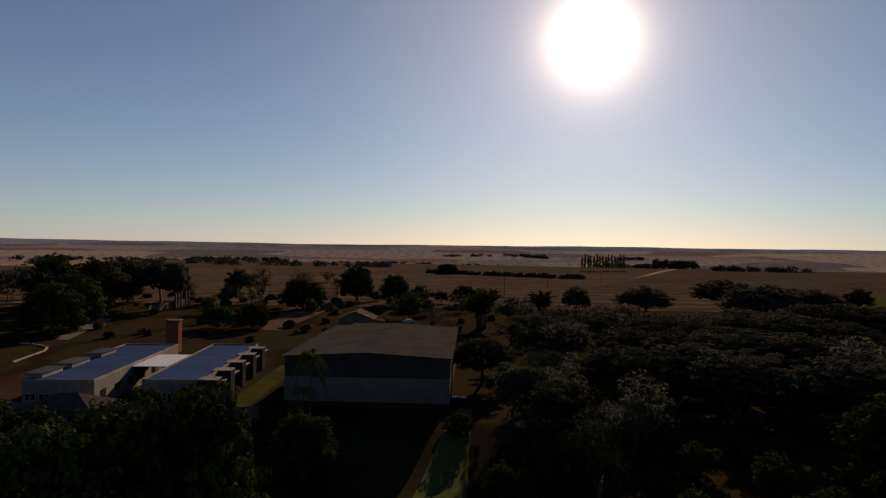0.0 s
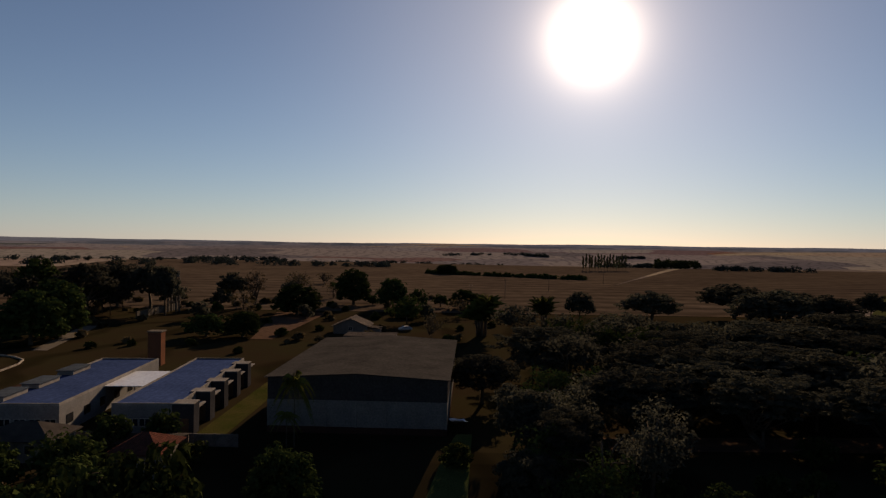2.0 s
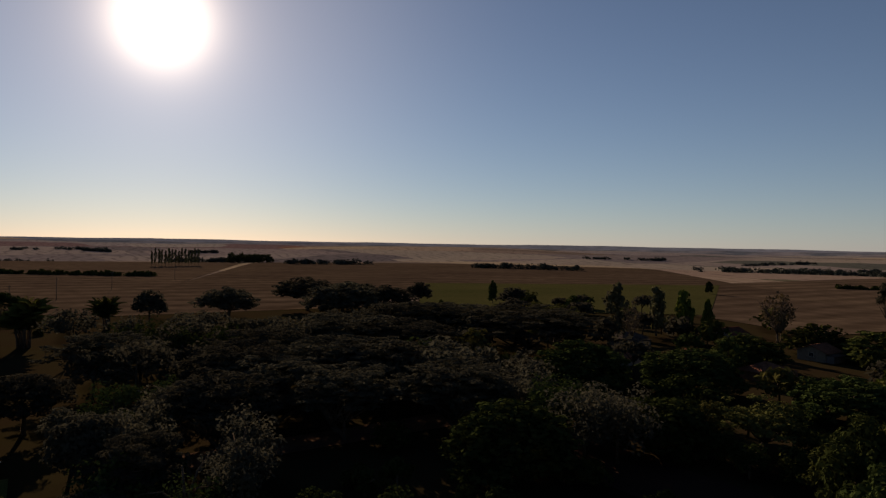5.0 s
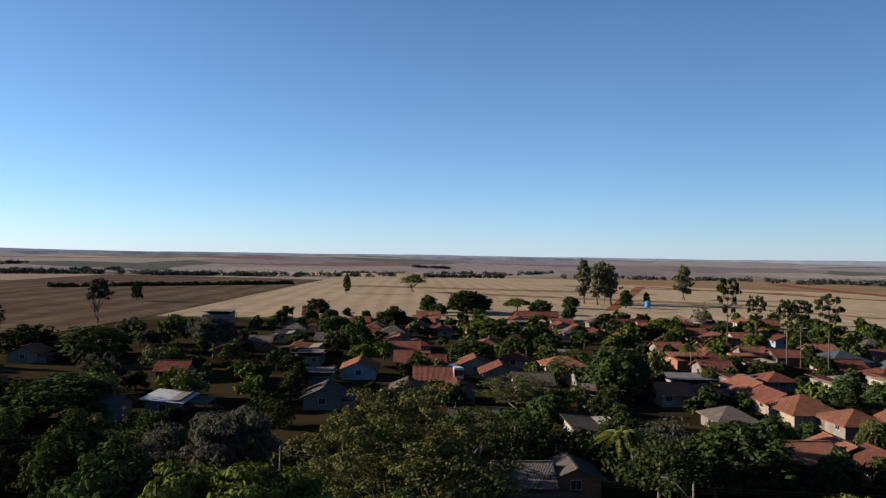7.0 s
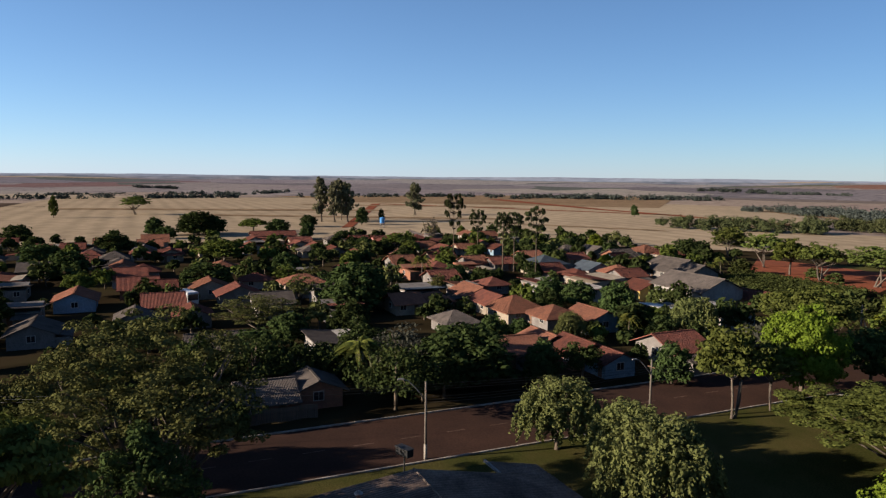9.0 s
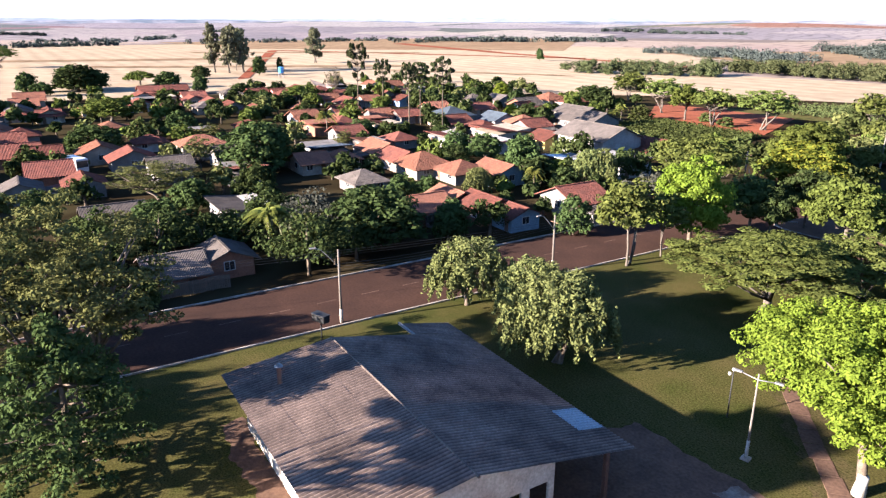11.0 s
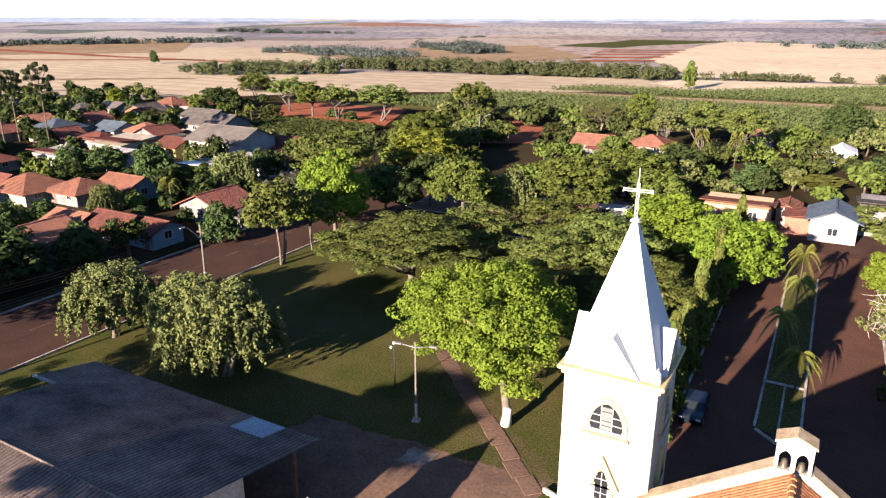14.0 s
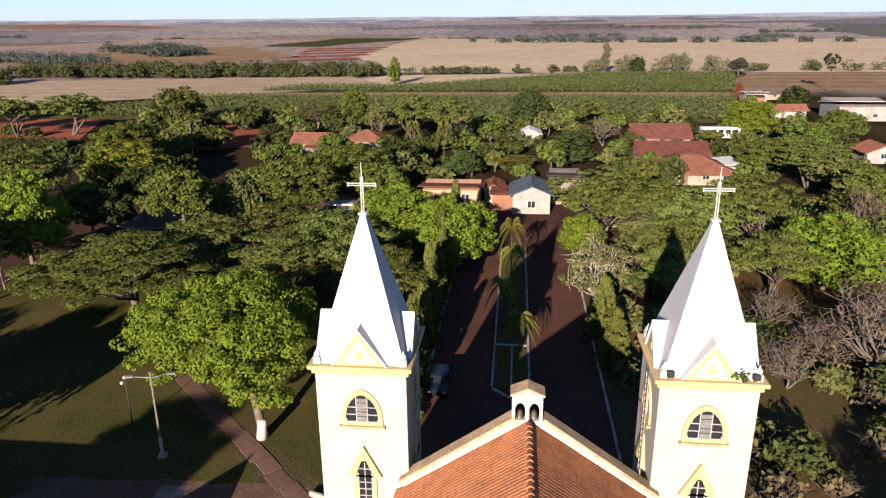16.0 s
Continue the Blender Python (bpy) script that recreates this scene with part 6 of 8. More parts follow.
def school_bits():
    walk_roof = thing("walkway_roof", 53.6, -108.5, 0, 3.8, "white translucent walkway roof between the school blocks", "canopy")
    part("sheet", (boxes((-3.4, 3.4, -6.5, 6.5, 3.9, 4.0)), M("white_sheet", (0.536, 0.544, 0.559), (0.459, 0.467, 0.49), 0.4, 0.25, 0.4, 2, stripes=(1, 1.0, 0.8))), walk_roof)
    for sx in (-3.2, 3.2):
        for sy in (-6, 6):
            part("post", (boxes((sx - 0.08, sx + 0.08, sy - 0.08, sy + 0.08, 0, 3.9)), STEEL), walk_roof)
    for i, d in enumerate((1.4, 9.5, 17.5, 26.0, 34.0)):
        a = radians(3.8)
        fin = thing("wall_fin", 40.7 - 2.1 + d * math.sin(a), -89.0 - d * math.cos(a), 0, 3.8, "dark boxed wall projecting from the school side", "wall", "school fins")
        part("body", (boxes((-1.3, 1.7, -1.3, 1.3, -0.2, 4.3, 0.03)), SLATE), fin)
        part("coping", (boxes((-1.36, 1.7, -1.36, 1.36, 4.3, 4.42)), WHITE), fin, "white coping")
        part("canopy_slab", (boxes((-1.2, 1.7, -5.0, -1.3, 3.2, 3.36)), WHITE), fin)
        part("door", (boxes((-0.6, 0.6, 1.3, 1.36, 0, 2.3)), WOODD), fin)
    for xx, yy in ((65.6, -92), (66.0, -101), (66.8, -112)):
        v = thing("roof_vent", xx, yy, 4.22, 3.8, "low white boxed vent on the school roof", "vent", "roof vents")
        part("body", (boxes((-1.3, 1.3, -3.2, 3.2, 0, 0.7, 0.04)), WHITE), v)
        part("cap", (boxes((-1.5, 1.5, -3.4, 3.4, 0.7, 0.8)), BL), v)
    wall = thing("boundary_wall", 53, -84.6, 0, 0, "long grey rendered boundary wall", "wall")
    part("body", (boxes((-23.4, 24, -0.1, 0.1, -0.2, 1.5)), GREY), wall)
    for i in range(17):
        part("pier", (boxes((-23.4 + 2.95 * i, -23.1 + 2.95 * i, 0.1, 0.22, -0.2, 1.6)), GREY), wall)
    tank = thing("tank_tower", 66.2, -143.8, 0, 4, "tall brown rendered tank tower behind the school", "water tower")
    part("shaft", (boxes((-1.4, 1.4, -1.4, 1.4, -0.2, 7.2, 0.05)), M("brown_render", (0.153, 0.0651, 0.0383), (0.115, 0.0536, 0.0344), 0.5, 0.9, 0.3, 5)), tank)
    part("cap", (boxes((-1.6, 1.6, -1.6, 1.6, 7.2, 7.45, 0.03)), CONC), tank)
    lot = thing("boundary_wall", 111.5, -251, 0, 90, "pale concrete wall beside the tall trees", "wall")
    part("body", (boxes((-19, 19, -0.12, 0.12, -0.2, 2.4)), CONC), lot)
    for i in range(14):
        part("pier", (boxes((-19 + 2.9 * i, -18.7 + 2.9 * i, -0.2, 0.2, -0.2, 2.5)), CONC), lot)


school_bits()


def pylon_tank(x, y, h):
    ob = thing("water_tower", x, y, terrain(x, y), 0, "pale concrete water tower on legs among trees", "water tower")
    for sx in (-1.5, 1.5):
        for sy in (-1.5, 1.5):
            part("leg", (boxes((sx - 0.3, sx + 0.3, sy - 0.3, sy + 0.3, -0.2, h)), CONC), ob)
    for i in range(1, 4):
        for sy in (-1.5, 1.5):
            part("brace", (boxes((-1.5, 1.5, sy - 0.1, sy + 0.1, h * i / 4, h * i / 4 + 0.35)), CONC), ob)
    bm = bmesh.new()
    bmesh.ops.create_cone(bm, cap_ends=True, segments=20, radius1=2.2, radius2=2.2, depth=2.4, matrix=Matrix.Translation((0, 0, h + 1.5)))
    part("tank", (bm, CONC), ob)


pylon_tank(109, -258, 13)
plant("shade", 106.5, -244.0, 19, 6.5)


def blue_tank(x, y):
    ob = thing("water_tank", x, y, 0, 0, "blue plastic water tank on a white stand", "water tank")
    ob.scale = (0.62, 0.62, 0.62)
    for sx in (-1.6, 1.6):
        for sy in (-1.6, 1.6):
            part("leg", (boxes((sx - 0.2, sx + 0.2, sy - 0.2, sy + 0.2, -0.2, 4)), WHITE), ob)
    part("platform", (boxes((-2.3, 2.3, -2.3, 2.3, 4, 4.3)), CONC), ob)
    bm = bmesh.new()
    bmesh.ops.create_cone(bm, cap_ends=True, segments=20, radius1=2.0, radius2=2.3, depth=4.6, matrix=Matrix.Translation((0, 0, 6.6)))
    bmesh.ops.create_cone(bm, cap_ends=True, segments=20, radius1=2.35, radius2=0.6, depth=0.7, matrix=Matrix.Translation((0, 0, 9.25)))
    part("tank", (bm, M("blue_plastic", (0.0453, 0.17, 0.351), (0.0397, 0.147, 0.312), 0.6, 0.4, 0.0)), ob)


blue_tank(-359, 122)


# ---- lamps, poles, vehicles ----
def pole_mesh(name, h, r0, r1, mat, seg=10):
    return tube_mesh(name, [([(0, 0, -0.2), (0, 0, h * 0.5), (0, 0, h)], [r0, (r0 + r1) / 2, r1])], mat, seg)


def twin_lamp(x, y, h, rz):
    ob = thing("park_lamp", x, y, 0, rz, "grey concrete lamp post with two arms and white-washed foot", "lamp post")
    part("pole", pole_mesh("pole", h, 0.09, 0.06, CONC), ob)
    part("painted_foot", pole_mesh("painted_foot", 1.5, 0.12, 0.11, KERB), ob, "white lime-washed foot")
    part("base", (boxes((-0.3, 0.3, -0.3, 0.3, -0.1, 0.15, 0.03)), KERB), ob)
    part("arm", tube_mesh("arm", [([(-1.15, 0, h - 0.25), (0, 0, h - 0.45), (1.15, 0, h - 0.25)], [0.04, 0.05, 0.04])], STEEL, 6), ob)
    for s in (-1, 1):
        part("lamp_head", (boxes((s * 1.35 - 0.3, s * 1.35 + 0.3, -0.12, 0.12, h - 0.3, h - 0.17, 0.03)), STEEL), ob)


def post_lamp(x, y, h):
    ob = thing("post_lamp", x, y, 0, 0, "thin black post lamp with two small white globes", "lamp post")
    part("pole", pole_mesh("pole", h, 0.06, 0.04, BLACK, 8), ob)
    for dx, z in ((0.0, h + 0.12), (-0.28, h - 0.35)):
        bm = bmesh.new()
        bmesh.ops.create_icosphere(bm, subdivisions=2, radius=0.14, matrix=Matrix.Translation((dx, 0, z)))
        part("globe", (bm, FRAME), ob)


def street_lamp(x, y, h, rz):
    ob = thing("street_lamp", x, y, 0, rz, "concrete street pole with a curved lamp arm and white foot", "street lamp", "street lamps")
    part("pole", pole_mesh("pole", h, 0.15, 0.1, CONC), ob)
    part("painted_foot", pole_mesh("painted_foot", 1.5, 0.18, 0.17, KERB), ob, "white lime-washed foot")
    part("arm", tube_mesh("arm", [([(0, 0, h - 1.8), (1.0, 0, h - 0.6), (1.7, 0, h + 0.1), (2.2, 0, h + 0.25)], [0.05, 0.05, 0.045, 0.04])], STEEL, 6), ob)
    part("lamp_head", (boxes((2.1, 2.75, -0.13, 0.13, h + 0.2, h + 0.33, 0.03)), STEEL), ob)
    part("crossarm", (boxes((-0.05, 0.05, -0.6, 0.6, h - 0.9, h - 0.8)), WOODD), ob)


twin_lamp(-24.1, 39.4, 6.6, 15)
post_lamp(-28.2, 42.8, 4.0)
street_lamp(-59.9, 24.8, 7.7, 250)
street_lamp(-60.2, 52.4, 7.1, 270)
street_lamp(-73.0, 150, 7.4, 20)
street_lamp(-60.2, 90, 6.0, 205)


def wire(x0, y0, z0, x1, y1, z1, sag):
    ob = thing("power_line", 0, 0, 0, 0, "thin black overhead wires strung along the street", "wire", "overhead wires")
    for k in range(3):
        pts = [(x0 + (x1 - x0) * t, y0 + (y1 - y0) * t, z0 - 0.28 * k + (z1 - z0) * t - 4 * sag * t * (1 - t)) for t in np.linspace(0, 1, 9)]
        part("strand", tube_mesh("strand", [(pts, [0.013] * 9)], BLACK, 4), ob)


wire(-74.6, -14, 6.5, -60.2, 52.4, 6.3, 0.9)
wire(-59.9, 24.8, 6.2, -60.2, 52.4, 6.2, 0.5)
wire(-60.2, 52.4, 6.2, -60.2, 90, 5.2, 0.6)
wire(-60.2, 90, 5.2, -74.6, 108, 6.4, 0.3)
for y in (-14, 108):
    p = thing("utility_pole", -74.6, y, 0, 0, "plain concrete utility pole with crossarm beside the street", "utility pole", "utility poles")
    part("pole", pole_mesh("pole", 7.2, 0.16, 0.1, CONC), p)
    part("crossarm", (boxes((-0.9, 0.9, -0.06, 0.06, 6.55, 6.68)), WOODD), p)


def utility_pole(x, y, h):
    """A concrete pole with a cross-arm and three insulators."""
    ob = thing("utility_pole", x, y, terrain(x, y), 35, "grey utility pole with a short cross-arm", "pole", "utility poles")
    part("pole", pole_mesh("pole", h, 0.16, 0.1, CONC), ob)
    arm = part("cross_arm", (boxes((-0.9, 0.9, -0.05, 0.05, h - 0.7, h - 0.58, 0.01)), WOODD), ob)
    for sx in (-0.8, 0.0, 0.8):
        part("insulator", (boxes((sx - 0.04, sx + 0.04, -0.04, 0.04, h - 0.58, h - 0.4, 0.015)), FRAME), arm)


for px, py in ((-24.8, -349.5), (-56.0, -415.0), (-109.9, -514.1), (-6.0, -297.0)):
    utility_pole(px, py, 10.0)


def grill_sign():
    ob = thing("sign_box", -57.2, 21.6, 0, 20, "dark metal box on a short post at the kerb", "mailbox")
    part("post", pole_mesh("post", 1.9, 0.08, 0.08, BLACK, 8), ob)
    part("box", (boxes((-0.85, 0.85, -0.4, 0.4, 1.9, 2.6, 0.06)), BLACK), ob)
    part("lid", (boxes((-0.9, 0.9, -0.45, 0.45, 2.6, 2.68, 0.02)), BLACK), ob)


grill_sign()


def car(x, y, rz, paint, label, scale=1.0, z=0.0):
    ob = thing("car", x, y, z, rz, label, "car", "parked cars")
    ob.scale = (scale,) * 3
    side = [(-2.1, 0.35), (2.1, 0.35), (2.15, 0.75), (1.95, 0.95), (1.1, 1.02), (0.55, 1.45), (-1.2, 1.48), (-1.85, 1.05), (-2.12, 0.95)]
    bm = bmesh.new()
    prism(bm, side, 1.7, Matrix.Translation((0, -0.85, 0)))
    for v in bm.verts:
        if v.co.z > 1.1:
            v.co.y *= 0.82
    bmesh.ops.bevel(bm, geom=bm.edges[:], offset=0.06, segments=2, affect="EDGES")
    body = part("body", (bm, paint), ob)
    glass = M("car_glass", (0.0114, 0.0142, 0.017), None, 1, 0.08, 0.0)
    bm = bmesh.new()
    prism(bm, [(1.1, 1.06), (0.6, 1.42), (0.56, 1.42), (1.02, 1.06)], 1.3, Matrix.Translation((0.02, -0.65, 0.01)))
    part("windscreen", (bm, glass), body)
    bm = bmesh.new()
    prism(bm, [(-1.86, 1.1), (-1.26, 1.45), (-1.22, 1.45), (-1.78, 1.1)], 1.3, Matrix.Translation((-0.02, -0.65, 0.01)))
    part("rear_window", (bm, glass), body)
    for s in (-1, 1):
        bm = bmesh.new()
        prism(bm, [(-1.6, 1.06), (0.95, 1.06), (0.5, 1.38), (-1.15, 1.4)], 0.02, Matrix.Translation((0, s * 0.8 - 0.01, 0)))
        part("side_window", (bm, glass), body)
        for wx in (-1.35, 1.35):
            bm = bmesh.new()
            bmesh.ops.create_cone(bm, cap_ends=True, segments=18, radius1=0.33, radius2=0.33, depth=0.22, matrix=Matrix.Translation((wx, s * 0.78, 0.33)) @ Matrix.Rotation(math.pi / 2, 4, "X"))
            wheel = part("wheel", (bm, BLACK), ob)
            bm = bmesh.new()
            bmesh.ops.create_cone(bm, cap_ends=True, segments=14, radius1=0.2, radius2=0.2, depth=0.24, matrix=Matrix.Translation((wx, s * 0.78, 0.33)) @ Matrix.Rotation(math.pi / 2, 4, "X"))
            part("rim", (bm, STEEL), wheel)
        part("headlight", (boxes((2.05, 2.14, s * 0.6 - 0.18, s * 0.6 + 0.18, 0.68, 0.82, 0.02)), FRAME), body)
        part("tail_light", (boxes((-2.13, -2.05, s * 0.62 - 0.14, s * 0.62 + 0.14, 0.72, 0.92, 0.02)), M("tail_red", (0.17, 0.0114, 0.0114), None, 1, 0.3, 0)), body)
    return ob


car(-5.8, 50.6, 270, M("dark_blue_paint", (0.0068, 0.00906, 0.0136), (0.00567, 0.00737, 0.0114), 1, 0.25, 0.0), "dark blue parked hatchback beside the avenue kerb", 1.0)
car(16.4, -209.9, 20, M("white_paint", (0.425, 0.425, 0.425), None, 1, 0.3, 0.0), "white parked car behind the gymnasium")


def bus(x, y, rz, ln, label, name):
    ob = thing(name, x, y, 0, rz, label, name)
    a = ln / 2
    part("body", (boxes((-a, a, -1.25, 1.25, 0.45, 3.1, 0.18)), M("white_coach_paint", (0.442, 0.442, 0.43), (0.397, 0.397, 0.385), 0.6, 0.35, 0.0)), ob)
    for s in (-1, 1):
        n = int(ln / 1.6)
        for i in range(n):
            px = -a + 0.5 + i * (ln - 0.6) / n
            part("window", (boxes((px, px + 1.25, s * 1.26 - 0.02, s * 1.26 + 0.02, 1.6, 2.6, 0.01)), DARK), ob)
        for wx in (-a + 1.6, a - 2.2):
            bm = bmesh.new()
            bmesh.ops.create_cone(bm, cap_ends=True, segments=18, radius1=0.48, radius2=0.48, depth=0.3, matrix=Matrix.Translation((wx, s * 1.15, 0.48)) @ Matrix.Rotation(math.pi / 2, 4, "X"))
            part("wheel", (bm, BLACK), ob)
    part("windscreen", (boxes((a - 0.03, a + 0.02, -1.1, 1.1, 1.4, 2.7, 0.01)), DARK), ob)


bus(50.5, 177, 4, 11, "white coach parked beside the houses", "bus")
bus(-154, 9, 20, 6, "white box truck parked among the houses", "truck")

# ---- belts of trees and crops ----
woods("windbreak", ((-285, 352), (-70, 366), (-66, 380), (-280, 386)), 230, 7.4, 4.2, LEAF["wood"], "dense belt of trees between straw fields", 3, 420, 0.6)
woods("windbreak", ((-318, 268), (-244, 318), (-252, 332), (-322, 282)), 60, 8, 4.2, LEAF["wood"], "dense belt of trees between straw fields", 4, 420, 0.6)
woods("valley_wood", ((-470, 505), (-300, 452), (-290, 500), (-440, 560)), 80, 6, 7, LEAF["hazed_wood"], "valley wood beyond the fields, haze in its leaf colour", 5, 260, 0.9)
woods("valley_wood", ((-420, 690), (-290, 560), (-270, 600), (-380, 760)), 70, 7, 8, LEAF["hazed_wood"], "valley wood beyond the fields, haze in its leaf colour", 6, 260, 1.1)
woods("tree_line", ((40, 395), (118, 402), (124, 414), (44, 410)), 26, 9, 3.4, LEAF["euca"], "straggling line of trees behind the crop rows", 7, 420, 0.55)
woods("tree_line", ((-60, 378), (40, 396), (40, 404), (-60, 388)), 26, 4, 3, LEAF["wood"], "low bushes along a field edge", 8, 260, 0.6)
woods("tree_line", ((126, 400), (240, 405), (240, 412), (126, 410)), 26, 6, 4, LEAF["wood"], "low bushes along a field edge", 9, 260, 0.6)
for i in range(15):
    plant("euca", -142 - 3.7 * i, -772 - 1.5 * i + (i % 3), 17 + (i * 7 % 4), 2.5 + 0.2 * (i % 3))
woods("far_copse", ((-270, -930), (-320, -915), (-330, -960), (-280, -975)), 26, 12, 7, LEAF["wood"], "dark copse in the far fields", 11, 160, 2.0)
woods("hedge", ((28, -640), (-106, -552), (-108, -556), (26, -646)), 130, 3.4, 3, LEAF["round"], "dark hedge line across a field", 12, 120, 1.2, 0.1)
woods("hedge", ((-525, -268), (-640, -110), (-646, -114), (-530, -272)), 150, 3, 3, LEAF["round"], "dark hedge line across a field", 13, 120, 1.2, 0.1)
for i in range(90):
    rr = random.Random(40 + i)
    az = rr.uniform(0, 2 * math.pi)
    r = rr.uniform(820, 1780)
    x, y = r * math.cos(az), r * math.sin(az)
    ln, tw = rr.uniform(30, 170), rr.uniform(-0.5, 0.5) + az + math.pi / 2
    ux, uy = math.cos(tw) * ln, math.sin(tw) * ln
    vx, vy = -math.sin(tw) * ln * 0.2, math.cos(tw) * ln * 0.2
    woods("far_wood", ((x - ux, y - uy), (x + ux, y + uy), (x + ux + vx, y + uy + vy), (x - ux + vx, y - uy + vy)), 24, 6, 7, LEAF["hazed_wood"], "strip of far woodland, haze in its leaf colour", 60 + i, 72, 2.0)


def coffee_rows():
    rng = np.random.default_rng(5)
    rows = []
    y = 214.0
    while y < 388:
        t = (y - 205) / (392 - 205)
        x0 = -160 + 110 * t if y < 312 else -50 + (y - 312) * 1.2
        x1 = 62 + 52 * t
        gap = 268 < y < 290
        n = int((x1 - x0) * 13)
        if not gap:
            c = np.stack([rng.uniform(x0, x1, n), y + rng.normal(0, 0.6, n), rng.uniform(0.3, 2.3, n) ** 0.9], 1)
            c[:, 2] *= 0.75 + 0.25 * np.sin(c[:, 0] * 1.9 + y)
            rows.append(leaf_quads(rng, c, np.tile([0, -0.3, 0.8], (n, 1)), 0.5, 0.6))
        y += 3.6
    tagged(new("coffee_rows", quads("coffee_rows", np.concatenate(rows), LEAF["crop"])), "long rows of green coffee bushes", "crop", kind="stuff")


coffee_rows()


def plantation():
    """A dense young plantation beside the red earth yard: bushes in close rows."""
    rng = np.random.default_rng(31)
    rows = []
    for i in range(14):
        v = (i + 0.5) / 14
        a, e = np.array([-144.0, 139.0]) * (1 - v) + np.array([-143.0, 164.0]) * v, np.array([-108.0, 131.5]) * (1 - v) + np.array([-108.0, 162.0]) * v
        n = 26
        u = (np.arange(n) + rng.uniform(-0.2, 0.2, n)) / n
        spots = np.stack([a[0] + (e[0] - a[0]) * u, a[1] + (e[1] - a[1]) * u + rng.normal(0, 0.2, n), rng.uniform(0.8, 1.2, n)], 1)
        rows.append(clumps(rng, spots, rng.uniform(0.75, 1.15, n), 46, 0.4, 0.8, 0.4, 0.6))
    tagged(new("plantation", quads("plantation", np.concatenate(rows), LEAF["shrub"])), "dark green bushes planted in close rows", "crop", kind="stuff")


plantation()
for i in range(13):
    plant("conifer", -8.2 + 0.25 * math.sin(i * 2.1), 46 + 4.0 * i, 6.9 + 0.7 * math.sin(i * 1.7), 1.75)
plant("palm", 0.8, 57.8, 4.9, 1.8)
plant("palm", -1.1, 63.8, 6.0, 1.7)
plant("palm", -0.2, 72.0, 6.8, 1.8)
plant("palm", -0.2, 79.0, 7.8, 1.9)

# ---- trees and houses ----
# square and park trees


def leaning_tree(x, y, dx, dy, r, z0, z1):
    """A broad tree whose crown leans away from the foot, with a skirt of leaves hanging by the trunk."""
    rng = np.random.default_rng(77)
    ob = thing("tree", x, y, 0, 0, "broad bright green tree hanging low beside its lime-washed trunk", "tree", "trees")
    spots = dome_spots(rng, 400, r, z0, z1, 0.6) + np.array([dx, dy, 0])
    n = 80
    t = rng.uniform(0, 1, (n, 1))
    skirt = np.concatenate([rng.normal(0, 1.15, (n, 2)) + t * np.array([dx, dy]) * 0.45 + np.array([0.1, 0.5]), 2.9 + 4.4 * t + rng.normal(0, 0.4, (n, 1))], 1)
    spots = np.concatenate([spots, skirt])
    crown = clumps(rng, spots, rng.uniform(0.7, 1.15, len(spots)), 150, 0.17, 0.62, 0.4)
    top = np.array([dx * 0.3, dy * 0.3, 4.2])
    paths = [([(0, 0, -0.2), (0.05, 0, 0.9), (dx * 0.1, dy * 0.1, 2.4), tuple(top)], [0.42, 0.33, 0.3, 0.26])]
    for i in rng.permutation(len(spots))[:30]:
        end = spots[i]
        mid = top + (end - top) * 0.5 + rng.normal(0, 0.4, 3)
        ra = rng.uniform(0.08, 0.14)
        paths.append(([top, mid, end], [ra, ra * 0.6, ra * 0.2]))
    part("trunk", tube_mesh("trunk", paths, BARK, 7), ob)
    part("lime_wash", tube_mesh("lime_wash", [([(0, 0, 0), (0.05, 0, 0.9), (0.1, 0, 1.5)], [0.44, 0.345, 0.33])], LIME, 10), ob, "white lime-washed foot")
    part("crown", quads("crown", crown, LEAF["bright"]), ob)
    CLEAR.append((x + dx, y + dy, r * 0.6))


leaning_tree(-17.9, 42.2, -3.6, 4.4, 7.0, 6.0, 10.3)
plant("umbrella", -39.7, 63.6, 8.4, 9.9)
plant("umbrella", -24.1, 55.8, 8.0, 5.1)
plant("umbrella", -23.8, 67.0, 8.5, 5.6)
plant("umbrella", -17.4, 69.9, 8.5, 5.1)
plant("umbrella", -12.9, 62.6, 8, 6.1)
plant("broad", -32.0, 99.3, 10.4, 7.9)
plant("umbrella", -30.0, 83.0, 7.2, 6.6)
plant("umbrella", -36.5, 76.0, 7.2, 6.2)
plant("broad", -39.0, 100.5, 8.6, 5.0)
plant("broad", -21.5, 105.5, 8.2, 5.2)
plant("umbrella", -21.5, 79.0, 7.4, 6.0)
plant("bright", -15.4, 87.3, 9.5, 6.2)
plant("bright", -7.4, 80.4, 9.5, 5.5)
plant("broad", -29.5, 117.9, 9, 7.4)
plant("round", -23.5, 137.6, 7, 5.1)
plant("shrub", -18.2, 131.9, 3, 2.0)
plant("round", -10.1, 133.8, 5, 4.4)
plant("round", 11.1, 145.1, 7, 5.2)
plant("shrub", -60.7, 168.8, 5, 4.2)
plant("airy", -54.9, 189.9, 9, 8.5)
plant("broad", -43.8, 187.0, 12, 4.5)
plant("airy", -32.8, 166.4, 13, 4.0)
plant("umbrella", -25.0, 168.5, 12, 5.4)
plant("umbrella", -15.5, 162.3, 12, 5.2)
plant("round", 3.8, 195.1, 11, 6.2)
plant("poplar", -56.1, 323.1, 12, 3.6)
# avenue
plant("umbrella", 12.2, 92.7, 10.2, 8.3)
plant("bright", 8.5, 85.8, 6, 3.2)
plant("umbrella", 17.6, 88.2, 10, 5.9)
plant("umbrella", 22.5, 83.1, 10.4, 6.2)
